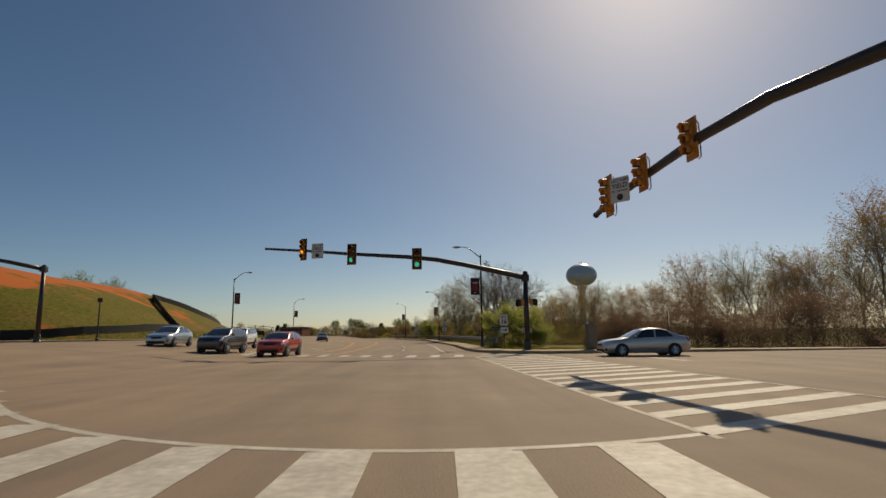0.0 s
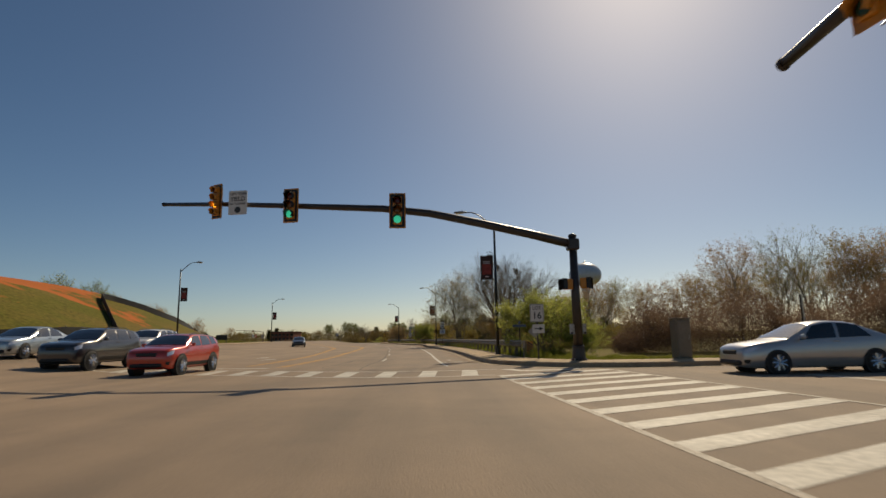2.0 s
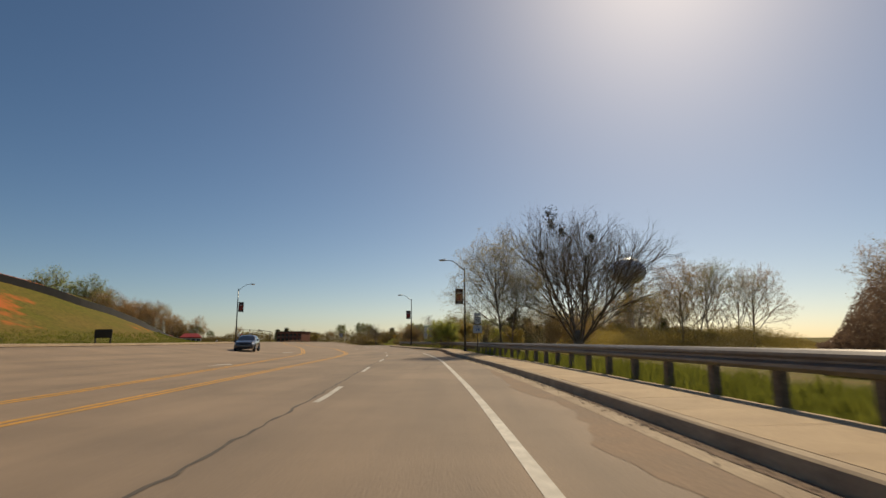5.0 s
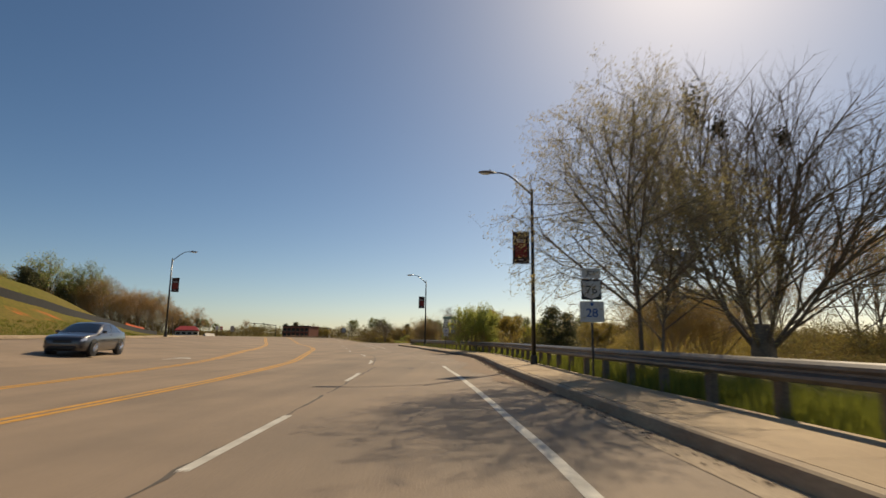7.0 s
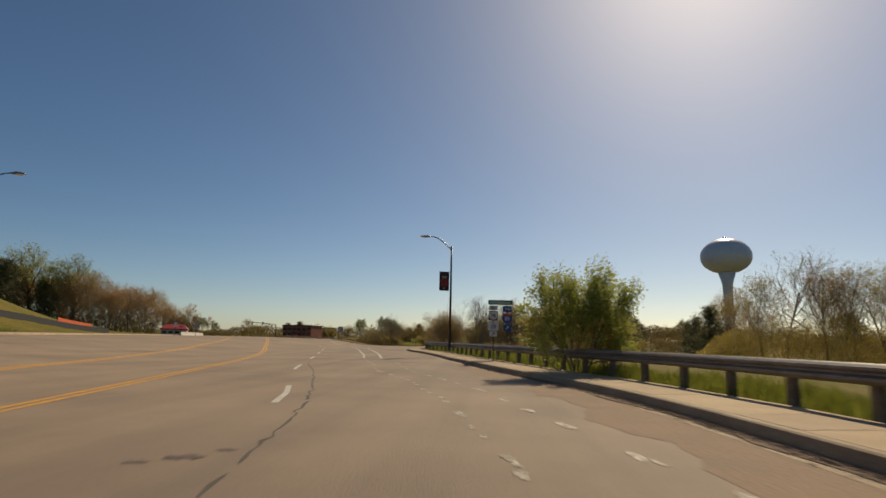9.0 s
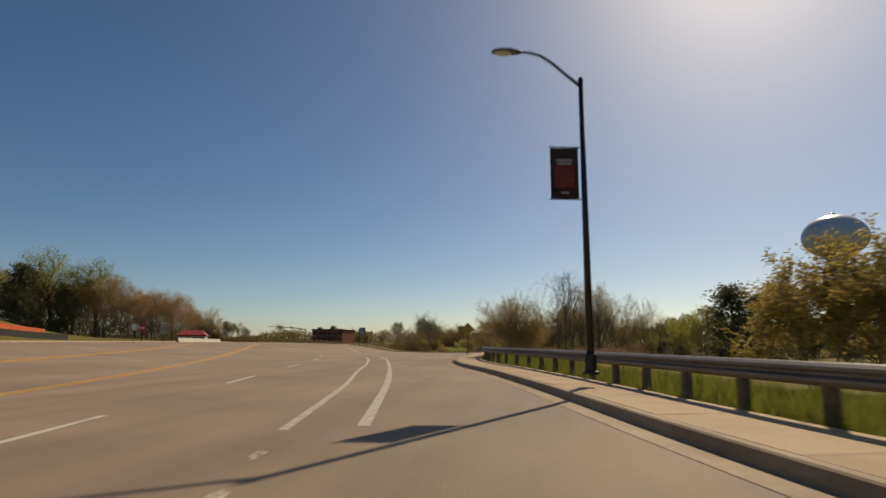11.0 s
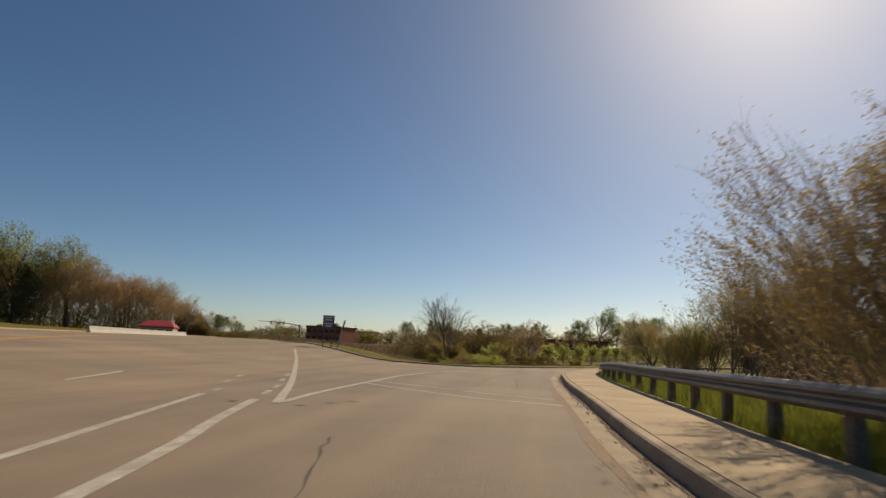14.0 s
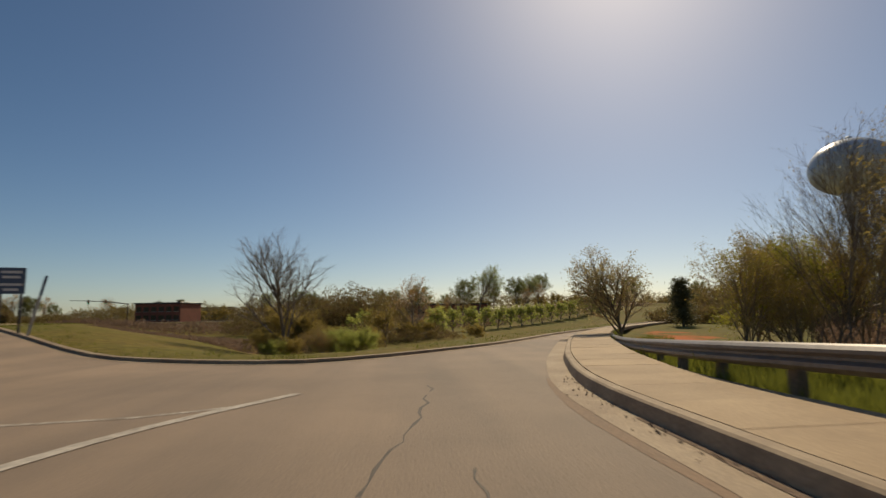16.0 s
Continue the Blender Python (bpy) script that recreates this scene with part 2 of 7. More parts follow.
def asphalt():
    """Worn grey asphalt with lighter wheel tracks, stains and fine stone grain; the older left lanes are bleached paler."""
    m = material("worn_asphalt", (0.29, 0.212, 0.146), 0.85, vary=0.2, scale=0.25, fine=40, bump=0.4, second=(0.225, 0.167, 0.117))
    n, l = m.node_tree.nodes, m.node_tree.links
    b = n["Principled BSDF"]
    src = b.inputs["Base Color"].links[0].from_socket
    geo = n.new("ShaderNodeNewGeometry")
    mp = n.new("ShaderNodeMapping")
    mp.inputs["Scale"].default_value = (0.9, 0.06, 1)
    streak = n.new("ShaderNodeTexNoise")
    streak.inputs["Scale"].default_value, streak.inputs["Detail"].default_value = 1.0, 4
    l.new(geo.outputs["Position"], mp.inputs["Vector"])
    l.new(mp.outputs["Vector"], streak.inputs["Vector"])
    r = n.new("ShaderNodeValToRGB")
    r.color_ramp.elements[0].position, r.color_ramp.elements[1].position = 0.35, 0.65
    r.color_ramp.elements[0].color, r.color_ramp.elements[1].color = (0.86, 0.86, 0.86, 1), (1.1, 1.08, 1.05, 1)
    l.new(streak.outputs["Fac"], r.inputs["Fac"])
    mx = n.new("ShaderNodeMix")
    mx.data_type, mx.blend_type = "RGBA", "MULTIPLY"
    mx.inputs["Factor"].default_value = 1
    l.new(src, mx.inputs["A"])
    l.new(r.outputs["Color"], mx.inputs["B"])
    worn = n.new("ShaderNodeAttribute")
    worn.attribute_name = "bleached"
    old = n.new("ShaderNodeMix")
    old.data_type, old.blend_type = "RGBA", "MULTIPLY"
    old.inputs["B"].default_value = (1.15, 1.13, 1.09, 1)
    l.new(worn.outputs["Fac"], old.inputs["Factor"])
    l.new(mx.outputs["Result"], old.inputs["A"])
    l.new(old.outputs["Result"], b.inputs["Base Color"])
    return m


def ground_material():
    """Grass with drier patches; bare red clay where the vertex mask is high and the noise agrees."""
    m = material("rough_grass", (0.13, 0.125, 0.018), 0.95, vary=0.35, scale=0.12, fine=2.5, bump=0.6, second=(0.185, 0.135, 0.032), spec=0.1)
    n, l = m.node_tree.nodes, m.node_tree.links
    b = n["Principled BSDF"]
    src = b.inputs["Base Color"].links[0].from_socket
    at = n.new("ShaderNodeAttribute")
    at.attribute_name = "clay"
    geo = n.new("ShaderNodeNewGeometry")
    nz = n.new("ShaderNodeTexNoise")
    nz.inputs["Scale"].default_value, nz.inputs["Detail"].default_value, nz.inputs["Roughness"].default_value = 0.09, 8, 0.62
    l.new(geo.outputs["Position"], nz.inputs["Vector"])
    add = n.new("ShaderNodeMath")
    add.operation = "ADD"
    l.new(at.outputs["Fac"], add.inputs[0])
    l.new(nz.outputs["Fac"], add.inputs[1])
    r = n.new("ShaderNodeValToRGB")
    r.color_ramp.elements[0].position, r.color_ramp.elements[1].position = 0.94, 1.06
    l.new(add.outputs[0], r.inputs["Fac"])
    mx = n.new("ShaderNodeMix")
    mx.data_type = "RGBA"
    mx.inputs["B"].default_value = (0.46, 0.135, 0.035, 1)
    l.new(r.outputs["Color"], mx.inputs["Factor"])
    l.new(src, mx.inputs["A"])
    l.new(mx.outputs["Result"], b.inputs["Base Color"])
    return m


M_ASPHALT = asphalt()
M_GROUND = ground_material()


# ---------------------------------------------------------------- mesh helpers
def part(name, bm, mat, parent=None, label="", smooth=False):
    me = bpy.data.meshes.new(name)
    bm.to_mesh(me)
    bm.free()
    if smooth:
        for p in me.polygons:
            p.use_smooth = True
    me.materials.append(mat)
    ob = new(name, me)
    if parent is not None:
        ob.parent = parent
    if label:
        tagged(ob, label)
    return ob


def raw(name, verts, faces, mat, parent=None, smooth=False):
    me = bpy.data.meshes.new(name)
    me.from_pydata(verts, [], faces)
    me.update()
    if smooth:
        me.polygons.foreach_set("use_smooth", [True] * len(me.polygons))
    me.materials.append(mat)
    ob = new(name, me)
    if parent is not None:
        ob.parent = parent
    return ob


def thing(name, label, category, m=None, group="", kind=""):
    ob = new(name)
    ob.empty_display_size = 0.2
    if m is not None:
        ob.matrix_basis = m
    return tagged(ob, label, category, group, kind)


def add_box(bm, x0, x1, y0, y1, z0, z1, bevel=0.0, m=None):
    r = bmesh.ops.create_cube(bm, size=1)
    vs = r["verts"]
    for v in vs:
        v.co = Vector((x0 + (v.co.x + 0.5) * (x1 - x0), y0 + (v.co.y + 0.5) * (y1 - y0), z0 + (v.co.z + 0.5) * (z1 - z0)))
    if bevel:
        es = list({e for v in vs for e in v.link_edges})
        out = bmesh.ops.bevel(bm, geom=es, offset=bevel, segments=1, affect="EDGES")
        vs = list({v for f in out["faces"] for v in f.verts} | {v for v in vs if v.is_valid})
    if m is not None:
        bmesh.ops.transform(bm, matrix=m, verts=[v for v in vs if v.is_valid])
    return bm


def box(x0, x1, y0, y1, z0, z1, bevel=0.0):
    return add_box(bmesh.new(), x0, x1, y0, y1, z0, z1, bevel)


def add_tube(bm, pts, radii, sides=8, cap=True):
    """A tube along points, with a radius at each."""
    pts = [Vector(p) for p in pts]
    rings = []
    for i, p in enumerate(pts):
        d = (pts[min(i + 1, len(pts) - 1)] - pts[max(i - 1, 0)]).normalized()
        a = d.orthogonal().normalized() if i == 0 else (rings_a - d * rings_a.dot(d)).normalized()
        rings_a = a
        b = d.cross(a)
        r = radii[i] if hasattr(radii, "__len__") else radii
        rings.append([bm.verts.new(p + (a * math.cos(2 * math.pi * k / sides) + b * math.sin(2 * math.pi * k / sides)) * r) for k in range(sides)])
    for u, v in zip(rings, rings[1:]):
        for k in range(sides):
            bm.faces.new((u[k], u[(k + 1) % sides], v[(k + 1) % sides], v[k]))
    if cap:
        bm.faces.new(rings[0][::-1])
        bm.faces.new(rings[-1])
    return bm


def tube(pts, radii, sides=8):
    return add_tube(bmesh.new(), pts, radii, sides)


def lathe(profile, sides=32):
    """A turned body from (radius, height) pairs."""
    bm = bmesh.new()
    rings = [[bm.verts.new((r * math.cos(2 * math.pi * k / sides), r * math.sin(2 * math.pi * k / sides), z)) for k in range(sides)] for r, z in profile]
    for u, v in zip(rings, rings[1:]):
        for k in range(sides):
            bm.faces.new((u[k], u[(k + 1) % sides], v[(k + 1) % sides], v[k]))
    bm.faces.new(rings[0][::-1])
    bm.faces.new(rings[-1])
    return bm


def slab(outline, depth):
    """A flat plate standing in the xz plane, facing -y, depth deep, from an outline of (x, z)."""
    bm = bmesh.new()
    f = [bm.verts.new((x, 0, z)) for x, z in outline]
    b = [bm.verts.new((x, depth, z)) for x, z in outline]
    n = len(outline)
    bm.faces.new(f)
    bm.faces.new(b[::-1])
    for k in range(n):
        bm.faces.new((f[k], b[k], b[(k + 1) % n], f[(k + 1) % n]))
    bmesh.ops.recalc_face_normals(bm, faces=bm.faces)
    return bm


def round_rect(x0, x1, z0, z1, r, n=4):
    out = []
    for cx, cz, a0 in ((x1 - r, z1 - r, 0), (x0 + r, z1 - r, 90), (x0 + r, z0 + r, 180), (x1 - r, z0 + r, 270)):
        for k in range(n + 1):
            a = radians(a0 + 90 * k / n)
            out.append((cx + r * math.cos(a), cz + r * math.sin(a)))
    return out


def lettering(text, size, mat, parent, x, y, z, name="lettering"):
    """Raised characters facing -y, centred at x, z."""
    cu = bpy.data.curves.new(name, "FONT")
    cu.body, cu.size, cu.align_x, cu.align_y, cu.extrude, cu.offset = text, size, "CENTER", "CENTER", 0.003, 0.012 * size
    tmp = bpy.data.objects.new("tmp", cu)
    scene.collection.objects.link(tmp)
    me = bpy.data.meshes.new_from_object(tmp.evaluated_get(bpy.context.evaluated_depsgraph_get()))
    bpy.data.objects.remove(tmp)
    me.materials.clear()
    me.materials.append(mat)
    ob = new(name, me)
    ob.parent = parent
    ob.matrix_basis = pose(x, y, z, 90, 0, 0)
    return ob


# ---------------------------------------------------------------- the plan
KERB_R = [(2.9, 39.0), (2.6, 43.0), (2.5, 47.0), (2.2, 57.0), (1.55, 68.0), (1.15, 73.0), (0.75, 78.0), (0.25, 83.5), (-0.35, 92.0), (-0.95, 104.0), (-1.6, 109.9), (-2.5, 114.0),
          (-3.7, 118.5), (-5.2, 125.0), (-6.6, 131.0), (-8.0, 138.0), (-9.1, 143.0), (-10.2, 147.5), (-11.75, 153.0), (-12.8, 159.0), (-13.25, 165.0), (-13.35, 172.0), (-13.45, 178.0),
          (-13.35, 184.0), (-13.1, 188.0), (-12.3, 191.8), (-11.0, 196.4), (-7.8, 206.0), (-3.0, 217.0), (6.0, 233.0), (20.0, 254.0), (45.0, 285.0), (80.0, 320.0)]
KERB_L = [(-24.4, 69.0), (-24.8, 82.0), (-26.0, 98.0), (-28.0, 111.0), (-31.0, 122.0), (-35.5, 133.0), (-42.0, 146.0), (-50.0, 162.0), (-60.0, 182.0), (-78.0, 222.0), (-104.0, 280.0), (-150.0, 380.0)]
CORNER_R = [(90.0, 41.5), (60.0, 38.5), (30.0, 36.0), (18.0, 34.9), (12.0, 34.3), (8.5, 34.1), (6.6, 34.3), (5.4, 35.0), (4.3, 36.1), (3.5, 37.4), (2.9, 39.0)]
CORNER_L = [(-95.0, 42.0), (-60.0, 43.5), (-45.0, 45.0), (-37.0, 48.0), (-31.0, 53.5), (-27.3, 60.0), (-24.4, 69.0)]
LEFT = CORNER_L + KERB_L[1:]
ISLAND = [(-92.0, 318.0), (-62.0, 255.0), (-45.0, 222.0), (-36.5, 208.0), (-29.0, 200.5), (-23.5, 196.0), (-19.7, 194.2), (-17.6, 194.8), (-15.0, 197.8), (-11.6, 203.0), (-6.5, 213.0), (1.0, 226.0), (15.0, 250.0), (38.0, 282.0), (74.0, 322.0)]


def along(pts, y):
    """x of a polyline at y."""
    return float(np.interp(y, [p[1] for p in pts], [p[0] for p in pts]))


def smooth_step(a, b, v):
    t = min(max((v - a) / (b - a), 0.0), 1.0)
    return t * t * (3 - 2 * t)


def left_edge(y):
    return float(np.interp(max(y, 42.0), LEFT_XY[:, 1], LEFT_XY[:, 0]))


NOSE = min(range(len(ISLAND)), key=lambda i: ISLAND[i][1])
ISLAND_LEFT = {y: along(ISLAND[:NOSE + 1][::-1], y) for y in range(194, 323)}
ISLAND_RIGHT = {y: along(ISLAND[NOSE:], y) for y in range(194, 323)}
KERB_XY, LEFT_XY = np.array(KERB_R), np.array(LEFT)


def island_depth(x, y):
    """Distance to the island's edge for points on the island, else 0."""
    if y < 194.3 or y > 321.9:
        return 0.0
    if not ISLAND_LEFT[int(y)] - 4 < x < ISLAND_RIGHT[int(y)] + 4:
        return 0.0
    inside, best, n = False, 1e9, len(ISLAND)
    for i in range(n):
        (ax, ay), (bx, by) = ISLAND[i], ISLAND[(i + 1) % n]
        if (ay > y) != (by > y) and x < ax + (bx - ax) * (y - ay) / (by - ay):
            inside = not inside
        if i < n - 1:
            ux, uy = bx - ax, by - ay
            f = min(max(((x - ax) * ux + (y - ay) * uy) / (ux * ux + uy * uy), 0.0), 1.0)
            best = min(best, (x - ax - f * ux) ** 2 + (y - ay - f * uy) ** 2)
    return math.sqrt(best) if inside else 0.0


def verge_drop(y):
    """How far the bank behind the pavement has fallen below the road at y."""
    return 0.08 * smooth_step(160, 178, y) + 0.62 * smooth_step(178, 204, y)


def height(x, y):
    """Height of the land: level in the right lanes, rising to the left kerb, the clay hill and the ramp, hollow on the island."""
    d = x - float(np.interp(y, KERB_XY[:, 1], KERB_XY[:, 0]))
    z = 0.0
    if d < -13:
        z += 0.95 * smooth_step(-13, -28, d)
        back = (left_edge(y) - 1.5 - x) * smooth_step(43, 60, y)
        if back > 0:
            top = float(np.interp(y, [60, 165, 180, 200, 220, 240, 300], [11.2, 11.4, 9.6, 6.0, 3.2, 1.5, 0.5]))
            z += top * (0.45 * smooth_step(2, 26, back) + 0.55 * smooth_step(8, 44, back)) + 5 * smooth_step(70, 220, back)
    if y > 235 and x > -60:
        z += 3.4 * smooth_step(250, 335, y) * smooth_step(-22, 30, x)
    if y > 194.3:
        z -= 1.9 * smooth_step(1.2, 17, island_depth(x, y)) * (1 - 0.6 * smooth_step(250, 310, y))
    if d > 1.8 and 160 < y < 235:
        z -= verge_drop(y) * smooth_step(1.8, 2.5, d) * (1 - smooth_step(206, 235, y))
    if d > 7:
        z -= 0.9 * smooth_step(7, 22, d) * smooth_step(30, 60, y)
    return z


def resample(pts, step):
    """Even points along a smooth curve through the given ones."""
    p = np.array(pts, float)
    out = []
    for i in range(len(p) - 1):
        a, b = p[max(i - 1, 0)], p[min(i + 2, len(p) - 1)]
        n = max(2, int(np.linalg.norm(p[i + 1] - p[i]) / step) + 1)
        m0, m1 = (p[i + 1] - a) / 2, (b - p[i]) / 2
        for t in np.linspace(0, 1, n, endpoint=False):
            out.append((2 * t**3 - 3 * t**2 + 1) * p[i] + (t**3 - 2 * t**2 + t) * m0 + (-2 * t**3 + 3 * t**2) * p[i + 1] + (t**3 - t**2) * m1)
    out.append(p[-1])
    return [tuple(q) for q in out]


def offset_line(pts, d):
    """The polyline moved d to its right."""
    out = []
    for i, p in enumerate(pts):
        a, b = Vector(pts[max(i - 1, 0)]), Vector(pts[min(i + 1, len(pts) - 1)])
        t = (b - a).normalized()
        out.append((p[0] + t.y * d, p[1] - t.x * d))
    return out


def ribbon(name, pts, profile, mat, parent=None, zf=height, kind=""):
    """Sweeps a profile of (distance to the right, height above the land) along a line in the plan."""
    lines = [offset_line(pts, d) for d, _ in profile]
    verts, faces, k = [], [], len(profile)
    for i in range(len(pts)):
        z0 = zf(*pts[i])
        for j, (d, h) in enumerate(profile):
            verts.append((lines[j][i][0], lines[j][i][1], z0 + h))
    for i in range(len(pts) - 1):
        for j in range(k - 1):
            a = i * k + j
            faces.append((a, a + 1, a + k + 1, a + k))
    ob = raw(name, verts, faces, mat, parent)
    return tagged(ob, kind=kind) if kind else ob


# ---------------------------------------------------------------- ground sheet
def build_ground():
    def axis(near0, near1, step, far):
        a = list(np.arange(near0, near1 + 0.1, step))
        s, v = step, a[-1]
        while v < far:
            s *= 1.25
            v += s
            a.append(v)
        s, v, pre = step, a[0], []
        while v > -far:
            s *= 1.25
            v -= s
            pre.append(v)
        return pre[::-1] + a
    xs, ys = axis(-140, 60, 3.0, 1500), axis(-20, 330, 3.0, 1900)
    verts, clay = [], []
    for y in ys:
        for x in xs:
            back = along(KERB_L, max(y, 45)) - x
            z = height(x, y)
            bumpy = smooth_step(8, 30, back) * 0.5 * noise.noise((x * 0.06, y * 0.06, 0.3))
            verts.append((x, y, z + bumpy - 0.07 - 0.4 * smooth_step(3, 6, island_depth(x, y))))
            c = 0.0
            if back > 6:
                c = 0.39 * smooth_step(5, 12, back) + 0.27 * smooth_step(22, 34, back)
                c *= 1 - smooth_step(120, 190, y) * (1 if back < 26 else 0.8)
                c -= 0.6 * smooth_step(60, 75, back)
            c = max(c, 0.62 - 0.03 * math.hypot((x - 2.0) * 1.6, y - 216.0)) if x > -4 else c
            clay.append(c)
    nx = len(xs)
    faces = [(j * nx + i, j * nx + i + 1, (j + 1) * nx + i + 1, (j + 1) * nx + i) for j in range(len(ys) - 1) for i in range(nx - 1)]
    ob = raw("ground", verts, faces, M_GROUND, smooth=True)
    at = ob.data.attributes.new("clay", "FLOAT", "POINT")
    at.data.foreach_set("value", clay)
    tagged(ob, "rough spring grass with bare red clay on the hillside", "ground", kind="structure")


build_ground()

# ---------------------------------------------------------------- road
KERB_LINE_R = resample(CORNER_R[:-1] + KERB_R, 1.5)
KERB_LINE_L = resample(CORNER_L[:-1] + KERB_L, 2.0)
ISLAND_LINE = resample(ISLAND, 2.0)


def build_road():
    verts, faces = [], []

    def patch(ys, left, right, n):
        first = len(verts)
        for y in ys:
            x0, x1 = left(y), right(y)
            for k in range(n + 1):
                x = x0 + (x1 - x0) * k / n
                verts.append((x, y, height(x, y) - 0.5 * smooth_step(3, 6, island_depth(x, y))))
        for j in range(len(ys) - 1):
            for k in range(n):
                a = first + j * (n + 1) + k
                faces.append((a, a + 1, a + n + 2, a + n + 1))

    right = sorted([p for p in CORNER_R if p[0] < 7] + KERB_R[1:], key=lambda p: p[1])
    patch(list(np.arange(-25, 42.1, 1.0)), lambda y: -24.4 - 4 * smooth_step(42, 20, y), lambda y: along(right, y) if y > 34.3 else 6.6, 40)
    patch(list(np.arange(42, 69.1, 0.75)), left_edge, lambda y: along(right, y), 60)
    patch(list(np.arange(69, 330, 1.0)), left_edge, lambda y: along(right, y), 50)
    patch(list(np.arange(-25, 42.1, 1.0)), lambda y: -140.0, lambda y: -24.4 - 4 * smooth_step(42, 20, y), 30)
    patch(list(np.linspace(-25, 34.3, 40)), lambda y: 6.6, lambda y: 12.0, 4)
    far = [(p[0], p[1]) for p in CORNER_R if p[0] >= 12]
    xs = [12.0, 15, 18, 24, 30, 40, 50, 60, 75, 90]
    first = len(verts)
    for x in xs:
        top = float(np.interp(x, [p[0] for p in far[::-1]], [p[1] for p in far[::-1]]))
        for k in range(21):
            verts.append((x, -25 + (top + 25) * k / 20, 0.0))
    for i in range(len(xs) - 1):
        for k in range(20):
            a = first + i * 21 + k
            faces.append((a, a + 21, a + 22, a + 1))
    ob = raw("road", verts, faces, M_ASPHALT, smooth=True)
    at = ob.data.attributes.new("bleached", "FLOAT", "POINT")
    at.data.foreach_set("value", [smooth_step(-5, -12, x - along(KERB_R, y)) for x, y, z in verts])
    return tagged(ob, "worn grey asphalt road with faded lane markings", "road", kind="structure")


ROAD = build_road()


def strip_mark(name, pts, width, mat, lift=0.004, step=1.0):
    p = resample(pts, step)
    verts, faces = [], []
    L, R = offset_line(p, -width / 2), offset_line(p, width / 2)
    for a, b in zip(L, R):
        verts += [(*a, height(*a) + lift), (*b, height(*b) + lift)]
    for i in range(len(p) - 1):
        faces.append((2 * i, 2 * i + 1, 2 * i + 3, 2 * i + 2))
    return raw(name, verts, faces, mat, ROAD)


def quad_mark(name, q, mat, lift=0.006):
    return raw(name, [(x, y, height(x, y) + lift) for x, y in q], [tuple(range(len(q)))], mat, ROAD)


# the crossing under the start of the way
def bow(x):
    return 6.35 + 0.066 * x * x


strip_mark("crosswalk_line", [(x, bow(x)) for x in np.linspace(-9, 3.5, 14)], 0.16, M_WHITE_LINE)
for i in range(-6, 3):
    x = -1.05 + 1.64 * i
    y = bow(x)
    quad_mark("crosswalk_bar", [(x - 0.4 - 0.02 * i, y - 2.6), (x + 0.4 - 0.02 * i, y - 2.6), (x + 0.37, y - 0.08), (x - 0.37, y - 0.08)], M_WHITE_LINE)
# the crossing over the arm to the right
ends = []
for i in range(18):
    y = 7.0 + 1.4 * i
    x0 = 3.45 - 0.046 * (y - 7)
    w = 5.1 - 0.045 * (y - 7)
    ends.append((x0 + w, y + 0.55 + 0.52 * w))
    quad_mark("crosswalk_bar", [(x0, y), (x0 + w, y + 0.52 * w), (x0 + w, y + 0.6 + 0.52 * w), (x0, y + 0.55)], M_WHITE_LINE)
strip_mark("crosswalk_line", [(3.45, 6.8), (3.0, 16.0), (2.65, 24.0), (2.3, 31.3)], 0.12, M_WORN_LINE)
strip_mark("crosswalk_line", ends[::4] + ends[-1:], 0.12, M_WORN_LINE, 0.009)
strip_mark("stop_line", [(11.3, 24.6), (10.8, 29.4)], 0.4, M_WORN_LINE)


# the crossing beyond the junction
def near_edge(x):
    return 31.3 + 0.066 * min(abs(x), 5.5) ** 2 + 0.45 * max(abs(x) - 5.5, 0)


def far_edge(x):
    return 34.35 + 0.055 * min(abs(x), 5.5) ** 2 + 0.45 * max(abs(x) - 5.5, 0)


strip_mark("crosswalk_line", [(x, near_edge(x)) for x in np.linspace(-14, 2.2, 14)], 0.15, M_WHITE_LINE)
strip_mark("crosswalk_line", [(x, far_edge(x)) for x in np.linspace(-14, 2.6, 14)], 0.15, M_WHITE_LINE)
for i in range(-9, 2):
    a, b = 0.03 + 1.38 * i, 0.15 + 1.43 * i
    quad_mark("crosswalk_bar", [(a - 0.27, near_edge(a) + 0.07), (a + 0.27, near_edge(a) + 0.07), (b + 0.27, far_edge(b) - 0.07), (b - 0.27, far_edge(b) - 0.07)], M_WHITE_LINE)
quad_mark("crosswalk_bar", [(2.75, 34.5), (3.2, 34.6), (3.45, 33.75), (5.6, 34.0), (5.5, 33.6), (3.3, 33.2)], M_WHITE_LINE)
strip_mark("stop_line", [(-15.0, 37.5 + 6.5), (-12.0, 37.0 + 3.0), (-7.0, 38.6)], 0.35, M_WHITE_LINE)

